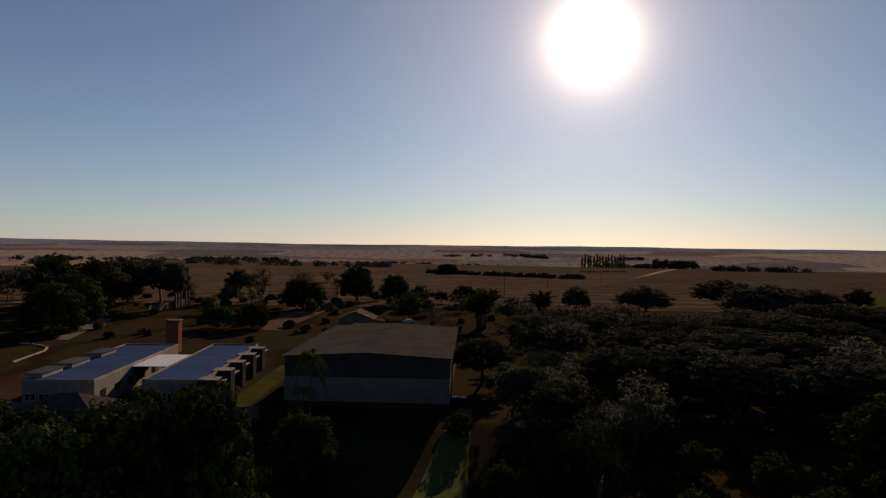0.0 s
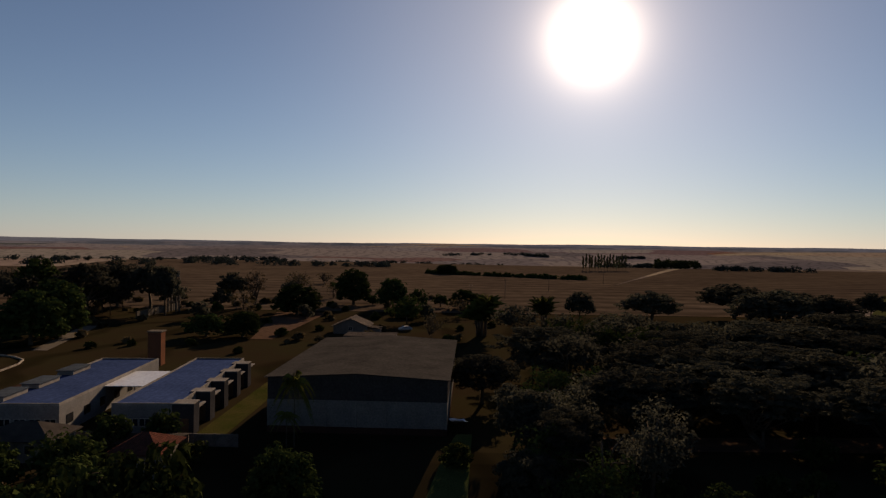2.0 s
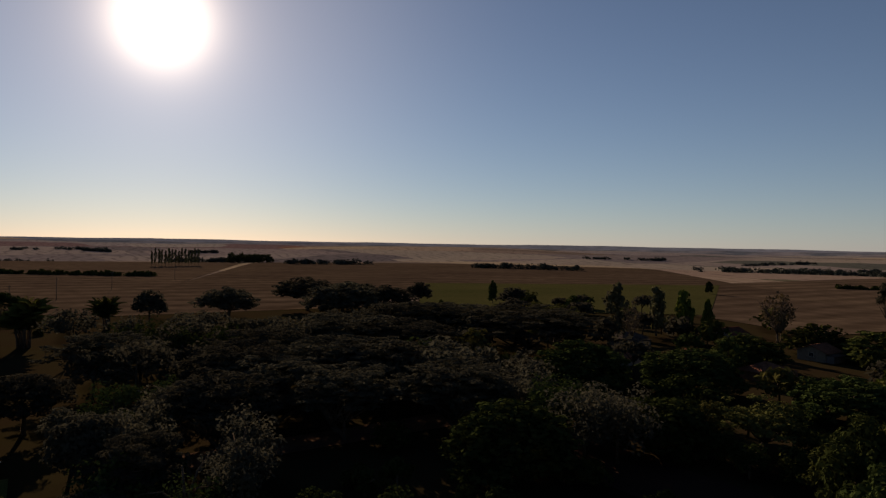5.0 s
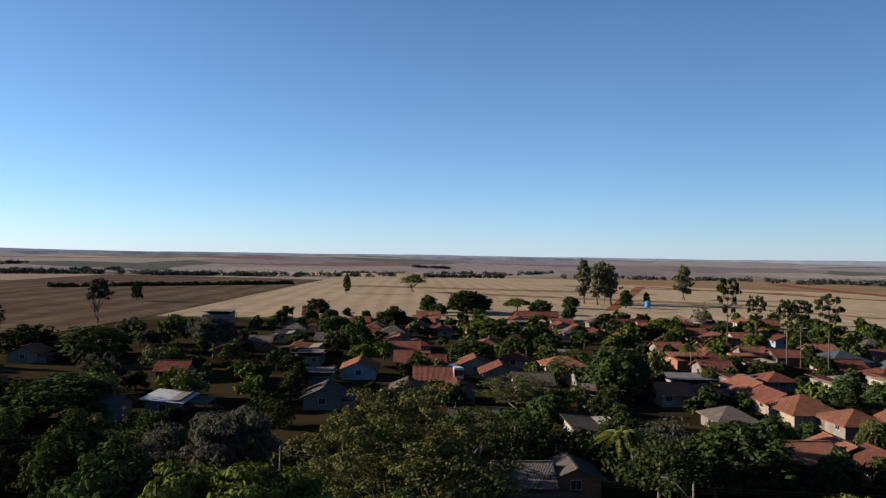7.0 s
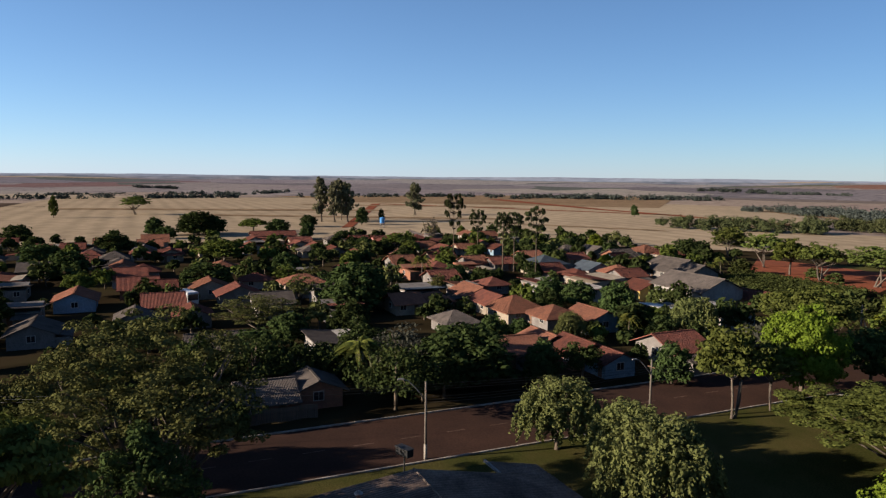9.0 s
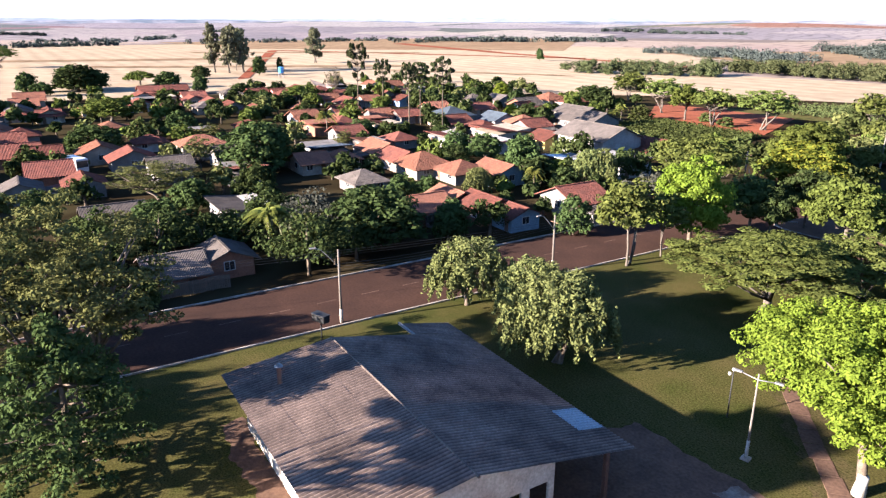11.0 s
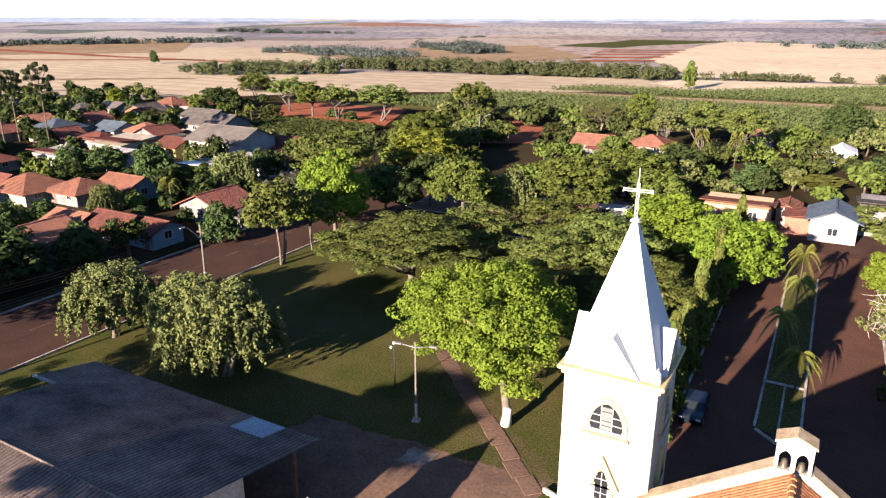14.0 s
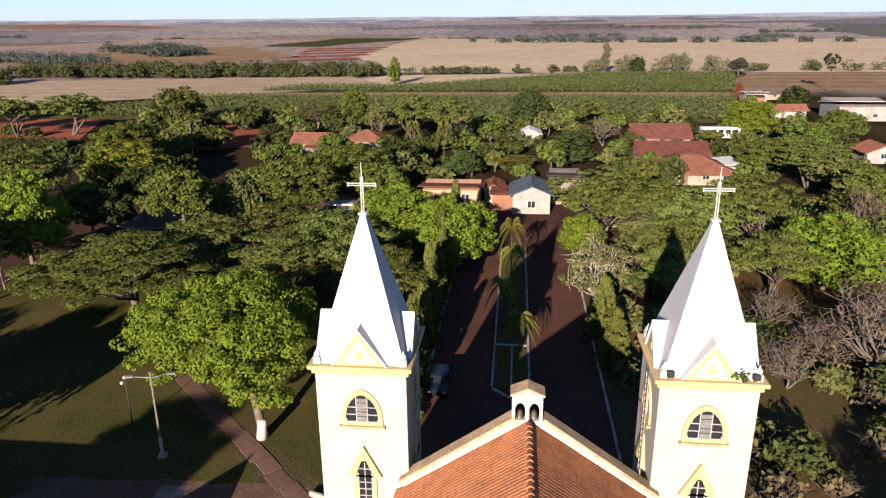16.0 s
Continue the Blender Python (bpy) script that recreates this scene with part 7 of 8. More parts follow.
plant("umbrella", 29.8, 88.0, 11, 6.4)
plant("umbrella", 16.1, 67.2, 8, 4.2)
plant("umbrella", 27.3, 72.1, 8, 4.4)
plant("bright", 34.2, 75.6, 9.6, 6.8)
CLEAR.append((33.0, 69.0, 9.0))
plant("bare_leafy", 8.4, 67.0, 9, 3.9)
plant("conifer", 8.5, 60.8, 6.4, 2.0)
plant("conifer", 8.9, 55.2, 5.6, 1.8)
plant("bare", 42.6, 86.9, 10, 3.7)
plant("bare", 29.5, 55.5, 8, 5.0)
plant("bare", 26.3, 57.9, 4, 2.9)
plant("bare", 24.9, 63.3, 5, 3.4)
plant("bare", 22.4, 53.0, 4.5, 3.6)
plant("bare", 32.5, 60.5, 7.5, 5.0)
plant("bright", 57.3, 180.4, 11, 6.9)
plant("broad", 46.1, 133.1, 8, 5.7)
plant("umbrella", 51.2, 126.1, 9, 6.8)
plant("broad", 74.2, 168.7, 9, 5.8)
plant("round", 88.4, 236.6, 8, 5.4)
plant("broad", 61.9, 156.6, 8, 5.4)
plant("umbrella", 50.6, 106.1, 9, 4.5)
plant("shrub", 42.4, 152.0, 5, 2.4)
plant("bare", 20.5, 167.0, 7, 4.6)
plant("shrub", 24.8, 152.5, 6, 3.6)
# street side of the lawn
plant("tall_umbrella", -57.3, 62.0, 11.6, 4.8)
plant("tall_umbrella", -57.5, 68.3, 9.0, 2.8)
plant("bright", -58.9, 75.2, 13.4, 5.6)
plant("dusky", -57.6, 86.0, 9.2, 4.4)
plant("dusky", -54.0, 85.2, 8.4, 3.6)
plant("dusky", -55.4, 95.8, 9.5, 4.0)
plant("broad", -45.0, 87.6, 11.2, 5.8)
plant("willow", -40.4, 93.9, 8.4, 3.8)
plant("broad", -75.8, 128.4, 11.5, 7.4)
plant("flower", -69.8, 118.6, 9.6, 7.6)
plant("umbrella", -74.0, 96.0, 11.5, 7.8)
plant("broad", -37.6, 141.6, 7, 4.2)
plant("willow", -57.3, 38.3, 7.9, 5.0)
plant("willow", -48.0, 39.8, 8.2, 4.6)
plant("willow", -42.0, 37.8, 9.2, 5.2)
# village gardens
plant("airy", -54.5, 0.5, 18.8, 10.0)
plant("needle", -45.4, -0.2, 11.4, 4.8)
plant("round", -80.5, 38.5, 9.0, 7.2)
plant("round", -135.2, 39.8, 11, 7.7)
plant("round", -108.2, 31.3, 8, 4.0)
plant("airy", -122.4, 18.6, 7, 8.9)
plant("round", -95.1, 13.8, 7, 4.8)
plant("round", -109.7, 21.9, 6, 3.9)
plant("broad", -216.8, 23.4, 9, 8.6)
plant("round", -174.0, 14.5, 7, 6.9)
plant("round", -344.4, 23.8, 11, 7.2)
plant("round", -336.4, 31.5, 10, 7.1)
plant("round", -340.5, 6.8, 9, 4.6)
plant("round", -321.7, 11.5, 6, 4.4)
plant("broad", -353.9, 52.8, 7, 7.8)
plant("round", -332.7, 61.1, 8, 6.2)
plant("round", -304.7, 68.6, 8, 3.7)
plant("round", -190.8, 37.3, 7, 4.4)
plant("airy", -172.5, 39.9, 6, 4.1)
plant("round", -287.7, 80.2, 5, 4.5)
plant("round", -242.0, 76.0, 6, 3.9)
plant("broad", -245.6, 89.7, 7, 6.1)
plant("broad", -223.9, 86.5, 6, 3.8)
plant("poplar", -226.7, 112.6, 9, 3.0)
plant("broad", -204.0, 101.6, 6, 4.1)
plant("round", -244.9, 111.9, 5, 6.4)
plant("round", -221.1, 131.4, 6, 3.1)
plant("round", -208.7, 131.3, 5, 3.9)
plant("round", -218.7, 148.7, 6, 2.9)
plant("bright", -212.3, 155.6, 8, 3.7)
plant("round", -197.0, 150.6, 6, 3.5)
plant("bright", -172.3, 130.8, 5, 3.4)
plant("round", -164.9, 76.3, 5, 4.4)
plant("airy", -149.3, 64.7, 5, 2.6)
plant("round", -156.9, 83.5, 4, 2.9)
plant("round", -151.3, 92.6, 4, 2.9)
plant("round", -130.2, 83.4, 6, 3.8)
plant("round", -123.5, 86.3, 6, 4.3)
plant("round", -119.4, 76.5, 5, 3.5)
plant("round", -109.1, 85.8, 8, 3.9)
plant("willow", -94.2, 64.3, 6, 2.6)
plant("round", -100.4, 58.7, 4, 2.4)
plant("round", -96.5, 80.0, 6, 3.1)
plant("round", -90.2, 79.9, 5, 2.9)
plant("willow", -89.9, 85.9, 8, 4.0)
plant("round", -70.6, 64.9, 6, 2.8)
plant("round", -78.3, 49.3, 6, 2.7)
plant("round", -82.9, 34.6, 5, 2.2)
plant("shrub", -74.2, 8.7, 4, 1.8)
plant("round", -114.0, 0.9, 6, 3.2)
plant("round", -92.8, 49.2, 7, 2.6)
plant("round", -206.2, -17.1, 8, 6.0)
plant("round", -237.2, -27.0, 7, 6.8)
plant("broad", -172.2, -12.3, 6, 3.8)
plant("round", -305.1, -41.9, 9, 6.4)
plant("round", -334.9, 25.3, 12, 11.6)
plant("round", -264.4, -7.9, 8, 6.8)
plant("airy", -141.6, 30.2, 8, 3.5)
# behind the village
plant("shrub", -216.6, 226.8, 9, 7.2)
plant("tall_umbrella", -188.3, 197.3, 11, 7.5)
plant("tall_umbrella", -159.1, 181.5, 11.5, 7.0)
plant("broad", -143.3, 174.3, 11.5, 6.0)
plant("tall_umbrella", -131.3, 171.7, 11, 6.5)
plant("tall_umbrella", -117.9, 175.9, 11.5, 8.8)
plant("tall_umbrella", -95.8, 191.5, 12, 7.5)
plant("shrub", -137.0, 176.0, 3, 2.4)
plant("shrub", -127.5, 172.5, 3, 2.6)
plant("round", -185.0, 174.0, 8, 6.0)
plant("shrub", -149.5, 161.5, 5, 3.8)
plant("palm", -140.6, 141.5, 6.5, 3.0)
plant("palm", -146.0, 150.0, 7.0, 2.6)
plant("euca", -475.6, 187.7, 24, 10.9)
plant("araucaria", -186.2, 85.6, 22, 3.5)
plant("araucaria", -212.8, 106.9, 16, 3.5)
plant("araucaria", -178.5, 98.0, 17, 2.9)
plant("araucaria", -176.8, 100.8, 17, 2.9)
plant("araucaria", -151.2, 92.6, 20, 3.2)
plant("bare", -263.7, 110.7, 12, 4.0)
plant("round", -413.6, 337.2, 10, 3.3)
plant("umbrella", -527.3, -0.6, 14, 10.2)
plant("poplar", -497.6, -48.2, 14, 3.2)
# behind the church: gymnasium side
plant("shade", 118.3, -258.9, 20, 9.6)
plant("shade", 138.2, -273.0, 20, 12.3)
plant("canopy", 129.3, -232.3, 20, 11.4)
plant("round", 147.3, -234.8, 22, 9.7)
plant("round", 112.8, -185.9, 17, 9.9)
plant("round", 109.8, -169.3, 15, 9.1)
plant("shade", 107.6, -246.5, 19, 6.1)
plant("round", 72.0, -190.3, 7, 6.2)
plant("round", 61.5, -190.1, 8, 5.8)
plant("shade", 96.7, -290.6, 15, 7.1)
plant("bare", 86.0, -286.6, 16, 6.4)
plant("bare", 81.3, -347.4, 13, 8.5)
plant("round", 59.9, -251.3, 12.5, 9.8)
plant("round", 45.6, -298.8, 17, 9.5)
plant("round", 27.0, -283.8, 14, 7.4)
plant("bare", 87.7, -454.9, 8, 7.4)
plant("round", 8.3, -630.6, 10, 11.5)
plant("bare", 7.3, -190.5, 8, 3.9)
plant("shrub", 19.5, -247.6, 4, 6.1)
plant("round", -3.1, -287.6, 9, 7.0)
plant("palmbush", -7.0, -201.8, 16, 7.0)
plant("palmbush", -30.5, -230.7, 13, 5.6)
plant("shade", -41.9, -231.7, 12.5, 5.8)
plant("canopy", -17.7, -138.9, 11, 10.7)
plant("shade", -3.8, -111.8, 9, 6.4)
plant("airy", -39.6, -175.9, 11, 4.3)
plant("shade", -65.8, -230.3, 13, 11.2)
plant("shade", -108.1, -266.0, 14, 15.0)
plant("shade", -127.1, -265.7, 12, 13.9)
plant("shade", -129.0, -237.9, 12, 11.5)
plant("shade", -155.7, -256.9, 12, 6.2)
plant("canopy", -43.2, -126.6, 12, 11.3)
plant("canopy", -64.2, -134.5, 13, 14.1)
plant("canopy", -87.2, -149.9, 14, 13.3)
plant("canopy", -33.6, -108.9, 12, 10.1)
plant("canopy", -47.0, -107.5, 12, 11.3)
plant("canopy", -73.6, -126.5, 12, 13.2)
plant("canopy", -24.9, -90.1, 11, 8.0)
plant("canopy", -41.2, -87.9, 11, 8.9)
plant("round", 27.6, -27.1, 15, 5.8)
plant("round", 23.2, -30.5, 15.5, 5.0)
plant("round", 19.2, -32.5, 16.6, 5.2)
plant("round", 19.0, -66.5, 8.7, 4.4)
plant("round", 34.4, -52.8, 9, 3.5)
plant("shrub", 0.5, -80.2, 3, 2.3)
plant("palm", 22.2, -84.9, 11.6, 2.8)
plant("palm", 23.2, -84.8, 5.6, 2.2)
plant("canopy", -111.9, -134.2, 13, 21.3)
plant("canopy", -97.1, -152.6, 13, 18.9)
plant("shade", -99.8, -213.8, 15, 14.6)
plant("euca", -162.8, -150.3, 17, 5.4)
plant("bare", -147.6, -130.9, 14, 3.2)
plant("euca", -174.6, -145.1, 16, 4.6)
plant("poplar", -170.9, -131.9, 15, 3.5)
plant("poplar", -168.7, -122.2, 13, 2.1)
plant("bare", -194.1, -116.7, 16, 6.2)
plant("shrub", -184.2, -99.7, 9, 8.9)
plant("shrub", -182.4, -82.5, 9, 11.3)
plant("shrub", -142.8, -93.3, 9, 10.1)
plant("round", -89.9, -91.5, 11, 10.5)
plant("round", -111.0, -84.2, 9, 11.2)
plant("airy", -84.3, -53.2, 9, 7.1)
plant("round", -113.5, -56.2, 8, 9.7)
plant("round", -74.8, -61.5, 8, 7.8)
plant("shade", -71.3, -27.0, 8, 5.3)
plant("shade", -182.4, -51.8, 12, 5.9)
plant("airy", -132.7, -144.1, 12, 9.6)
plant("shade", -191.9, -237.6, 10, 7.4)
plant("round", -198.5, -260.7, 12, 2.4)
plant("canopy", -268.5, -119.5, 18, 4.8)
plant("round", -391.0, -153.4, 12, 3.1)
plant("round", -369.9, -267.1, 9, 2.5)
plant("round", -51.0, -63.3, 10, 8.3)
plant("canopy", -53.7, -106.8, 12, 13.1)
plant("canopy", -34.9, -99.8, 11, 10.3)
plant("canopy", -56.9, -83.5, 11, 10.2)
# village houses
house(-288.0, 6.0, 12.6, 8.5, 2.3, "gable", "y", OR, CREAM)
house(-239.7, 9.3, 10.8, 8.5, 2.3, "gable", "x", RD, CREAM)
house(-255.7, 1.8, 9, 7.6, 2.3, "gable", "x", GR, GREY)
house(-169.6, -0.3, 10.8, 7.6, 2.3, "gable", "y", RD, BRICKW)
house(-167.0, 3.9, 8.1, 7.6, 2.3, "gable", "y", RD, BRICKW)
house(-145.8, 4.1, 10, 6, 2.3, "gable", "y", RD, BRICKW)
house(-163.7, 14.5, 8.1, 9.5, 2.3, "gable", "x", OR, CREAM)
house(-153.1, 19.3, 7.2, 9.5, 2.3, "gable", "x", RD, GREY)
house(-157.5, 34.2, 8.1, 10.4, 3.6, "hip", "y", OR, CREAM)
house(-133.2, -1.0, 7.2, 6.6, 2.3, "gable", "x", GR, GREY)
house(-132.3, 8.7, 6.3, 6.6, 2.3, "gable", "x", RD, GREY)
house(-301.8, 57.9, 9, 9.5, 2.3, "gable", "y", RD, CREAM)
house(-301.9, 48.3, 9, 9.5, 2.3, "gable", "y", RD, GREY)
house(-258.4, 54.8, 8.1, 6.6, 2.3, "gable", "x", RD, CREAM)
house(-247.4, 58.9, 8.1, 6.6, 2.3, "gable", "x", RD, GREY)
house(-233.7, 61.8, 8.1, 6.6, 2.3, "gable", "x", RD, GREY)
house(-217.2, 65.1, 9, 7.6, 2.3, "gable", "x", RD, CREAM)
house(-236.4, 42.1, 8.1, 8.5, 2.3, "gable", "y", RD, PINK)
house(-176.0, 69.9, 10.8, 8.5, 2.3, "shed", "y", RD, BRICKW)
house(-268.0, 90.8, 8.1, 8.5, 2.3, "gable", "y", RD, PINK)
house(-273.1, 82.4, 7.2, 7.6, 2.3, "gable", "y", RD, CREAM)
house(-239.1, 97.6, 8.1, 7.6, 2.3, "gable", "y", OR, GREY)
house(-223.1, 98.8, 8.1, 8.5, 2.3, "gable", "x", RD, GREY)
house(-226.0, 108.1, 8.1, 7.6, 2.3, "gable", "y", OR, CREAM)
house(-221.5, 119.2, 8.1, 7.6, 2.3, "gable", "x", RD, BLUE)
house(-194.8, 116.5, 9, 7.6, 2.3, "gable", "y", OR, CREAM)
house(-183.2, 99.4, 8.1, 7.6, 2.3, "gable", "y", RD, GREY)
house(-170.9, 107.5, 10.8, 11.4, 3.4, "hip", "x", BL, CREAM)
house(-186.1, 127.8, 8.1, 7.6, 2.3, "gable", "y", RD, CREAM)
house(-162.8, 118.2, 9, 8.5, 2.3, "gable", "x", BL, WHITE)
house(-176.5, 137.6, 5.4, 5.7, 3.4, "gable", "y", RD, BLUE)
house(-197.4, 166.3, 10.8, 9.5, 2.3, "hip", "y", OR, CREAM)
house(-185.5, 167.7, 7.2, 9.5, 2.3, "hip", "y", RD, CREAM)
house(-160.5, 70.3, 9, 7.6, 2.3, "gable", "y", RD, GREY)
house(-142.6, 57.0, 10.8, 7.6, 2.3, "shed", "y", BL, GREY)
house(-131.1, 49.2, 8.1, 5.7, 2.3, "gable", "y", OR, CREAM)
house(-136.2, 67.5, 9.9, 8.5, 2.3, "gable", "x", OR, CREAM)
house(-125.5, 66.6, 9, 7.6, 2.3, "gable", "x", RD, CREAM)
house(-117.8, 67.5, 11.7, 9.5, 2.3, "hip", "y", OR, CREAM)
house(-109.0, 70.9, 9, 8.5, 2.3, "hip", "x", OR, GREY)
house(-103.5, 75.8, 9, 8.5, 2.3, "gable", "x", OR, BLUE)
house(-80.8, 74.2, 9.9, 6.6, 2.3, "gable", "y", RD, GREY)
house(-88.8, 50.7, 8.1, 7.6, 2.3, "gable", "y", OR, BRICKW)
house(-91.0, 57.5, 7.2, 6.6, 2.3, "gable", "x", OR, CREAM)
house(-84.3, 59.4, 8.1, 7.6, 2.3, "gable", "x", RD, BRICKW)
house(-78.1, 60.4, 5.4, 5.7, 2.3, "gable", "x", RD, BLUE)
house(-142.7, 104.9, 12.6, 11.4, 2.3, "shed", "x", RD, CREAM)
house(-147.0, 137.0, 18.0, 12.0, 2.6, "gable", "x", GR, GREY)
house(-160.0, 146.0, 14.0, 9.0, 2.6, "gable", "x", GR, CREAM)
house(-116.0, 112.5, 17.0, 13.0, 4.2, "gable", "x", GR, WHITE)
house(-127.0, 107.0, 7.0, 8.0, 2.6, "gable", "x", RD, YELLOW)
house(-98.2, 100.5, 12.0, 7.0, 2.3, "shed", "y", GR, WHITE)
house(-104.5, 94.0, 8.0, 7.0, 2.3, "shed", "x", WHM, GREY)
house(-80.3, 12.8, 8.1, 6.6, 2, "gable", "y", GR, BRICKW)
house(-81.2, 18.8, 6.3, 6.6, 2.2, "gable", "x", GR, BRICKW)
house(-106.9, 10.0, 8.1, 8.5, 2.3, "gable", "y", GR, GREY)
house(-157.8, -12.0, 10.8, 8.5, 2.3, "gable", "x", OR, BLUE)
house(-126.9, -15.9, 9, 7.6, 2.3, "gable", "x", GR, GREY)
house(-147.3, -20.1, 9, 6.6, 2.3, "shed", "y", GR, GREY)
house(-133.4, 8.6, 6.3, 6.6, 2.3, "gable", "x", RD, GREY)
house(-267.0, -20.4, 9, 7.6, 2.3, "gable", "y", RD, GREY)
house(-270.3, 3.8, 10.8, 6.6, 2.3, "gable", "y", OR, CREAM)
house(-237.8, 9.1, 8.1, 6.6, 2.3, "gable", "y", RD, CREAM)
house(-265.6, 56.8, 10.8, 7.6, 2.3, "gable", "y", RD, CREAM)
house(-297.3, -43.7, 8.1, 6.6, 2.3, "gable", "y", RD, GREY)
house(-214.5, -59.4, 10.8, 7.6, 2.3, "gable", "y", RD, GREY)
house(-259.8, -72.0, 12.6, 7.6, 5, "shed", "y", BL, GREY)
house(-175.4, -26.0, 9, 7.6, 2.3, "shed", "y", GR, GREY)
# houses across the square
house(-35.3, 163.0, 9.9, 9.5, 2.3, "hip", "x", OR, CREAM)
house(-46.8, 157.5, 9, 8.5, 2.3, "gable", "x", OR, CREAM)
house(-12.9, 187.1, 6.3, 5.7, 2.3, "gable", "x", OR, WHITE)
house(-5.4, 187.4, 5.4, 5.7, 2.3, "gable", "x", OR, WHITE)
house(3.2, 171.6, 5.4, 6.6, 2.4, "gable", "y", WHM, WHITE)
house(-10.2, 111.5, 10.5, 6.5, 2.7, "shed", "x", OR, PEACH)
house(-3.6, 114.9, 3.1, 5.7, 2.3, "gable", "y", OR, CREAM)
house(2.6, 108.6, 6.5, 8.5, 3.2, "gable", "y", BL, WHITE)
house(-26.5, 102.0, 5, 2.8, 1.9, "flat", "x", WHM, WHITE)
house(8.8, 122.5, 5.4, 7.6, 2.3, "shed", "x", GR, GREY)
house(33.7, 170.5, 14.4, 12.3, 2.3, "gable", "x", RD, CREAM)
house(31.6, 146.8, 15.3, 11.4, 2.3, "gable", "x", RD, CREAM)
house(32.3, 132.0, 16.2, 12.3, 2.3, "hip", "x", OR, CREAM)
house(38.1, 135.1, 6.3, 7.6, 2.3, "shed", "y", WHM, WHITE)
house(80.5, 252.0, 8.0, 7.0, 3.6, "shed", "x", WHM, WHITE)
house(90.1, 267.5, 9, 5.7, 2.3, "gable", "x", GR, CREAM)
house(80.6, 219.8, 9.9, 6.6, 2.3, "gable", "x", OR, WHITE)
house(99.4, 217.6, 18, 15.2, 4, "shed", "x", WHM, WHITE)
house(74.5, 151.8, 7.2, 7.6, 2.3, "gable", "y", OR, WHITE)
house(-120.9, -41.5, 9, 6.6, 2.3, "shed", "x", WHM, GREY)
house(-115.4, -50.1, 8.1, 6.6, 2.3, "gable", "y", GR, GREY)
house(-152.6, -51.4, 8.1, 6.6, 2.3, "gable", "y", RD, GREY)
house(32.2, -206.0, 11.7, 11.4, 2.3, "gable", "y", GR, GREY)
house(38.0, -75.8, 6.0, 7.4, 3.2, "hip", "x", RD, WHITE)
house(54.5, -79.0, 10.0, 7.0, 3.0, "hip", "x", GR, WHITE)
house(23.0, -176.0, 15.0, 9.0, 3.0, "flat", "x", GR, GREY)


def candelabra_cactus(x, y, h):
    """Upright ribbed stems branching from low down."""
    rng = np.random.default_rng(12)
    ob = thing("cactus", x, y, 0, 0, "tall dull green candelabra cactus with many upright stems", "cactus")
    skin = M("cactus_skin", (0.05, 0.058, 0.024), (0.085, 0.08, 0.04), 2.0, 0.85, 0.3, 10)
    for i in range(16):
        a, out_r, top = rng.uniform(0, 6.28), rng.uniform(0.3, 1.9), h * rng.uniform(0.6, 1.0)
        c, s = math.cos(a) * out_r, math.sin(a) * out_r
        part("stem", tube_mesh("stem", [([(c * 0.2, s * 0.2, -0.1), (c * 0.7, s * 0.7, h * 0.2), (c, s, h * 0.38), (c * 1.1, s * 1.1, top * 0.8), (c * 1.15, s * 1.15, top)], [0.16, 0.14, 0.13, 0.11, 0.05])], skin, 7), ob)


candelabra_cactus(-81.5, 27.6, 5.6)
plant("palm", -85.0, 25.8, 7.6, 4.0)
# palms and pale bushes among the houses
plant("palm", -168.8, 68.5, 8, 3.5)
plant("palm", -91.3, 74.3, 6, 2.1)
plant("willow", -89.0, 87.5, 8, 3.6)
plant("willow", -99.3, 68.4, 4.5, 2.7)
plant("palm", -21.8, 146.4, 10, 2.1)
plant("palm", -14.5, 139.5, 11, 2.0)
plant("palmbush", -0.9, 137.4, 4, 4.5)
plant("araucaria", 123.3, 297.4, 14, 3.3)
plant("euca", 47.7, 396.5, 16, 4.3)
plant("round", 63.3, 388.9, 9, 4.5)
plant("euca", 85.5, 397.8, 9, 6.1)
plant("shade", 111.0, 374.6, 9, 5.1)
plant("round", 16.8, -30.0, 13.5, 3.4)


# ---- gardens, groves and undergrowth between the things above ----
FILL = random.Random(99)


def fill_houses(count, x0, x1, y0, y1):
    """Further low houses between the gardens."""
    for _ in range(count):
        for _try in range(20):
            x, y = FILL.uniform(x0, x1), FILL.uniform(y0, y1)
            w, d = FILL.uniform(7, 11), FILL.uniform(6, 8.5)
            if all((x - a) ** 2 + (y - b) ** 2 > (c * 0.68 + w * 0.42) ** 2 for a, b, c in CLEAR):
                house(x, y, w, d, FILL.uniform(2.2, 2.6), FILL.choice(("gable", "gable", "hip", "shed")), FILL.choice("xy"), FILL.choice((OR, OR, RD, RD, RD, GR, GR)), FILL.choice((CREAM, GREY, GREY, BRICKW, WHITE)))
                break


for spot in ((-150, 190, 24), (-126, 186, 20), (-133, 150, 15), (-118, 148, 15), (-140, 158, 12), (-112, 158, 12), (-110, 140, 10), (-76, 178, 8)):
    CLEAR.append(spot)
fill_houses(54, -285, -180, -55, 150)
fill_houses(22, -180, -100, 20, 125)
fill_houses(8, -210, -80, -190, -60)


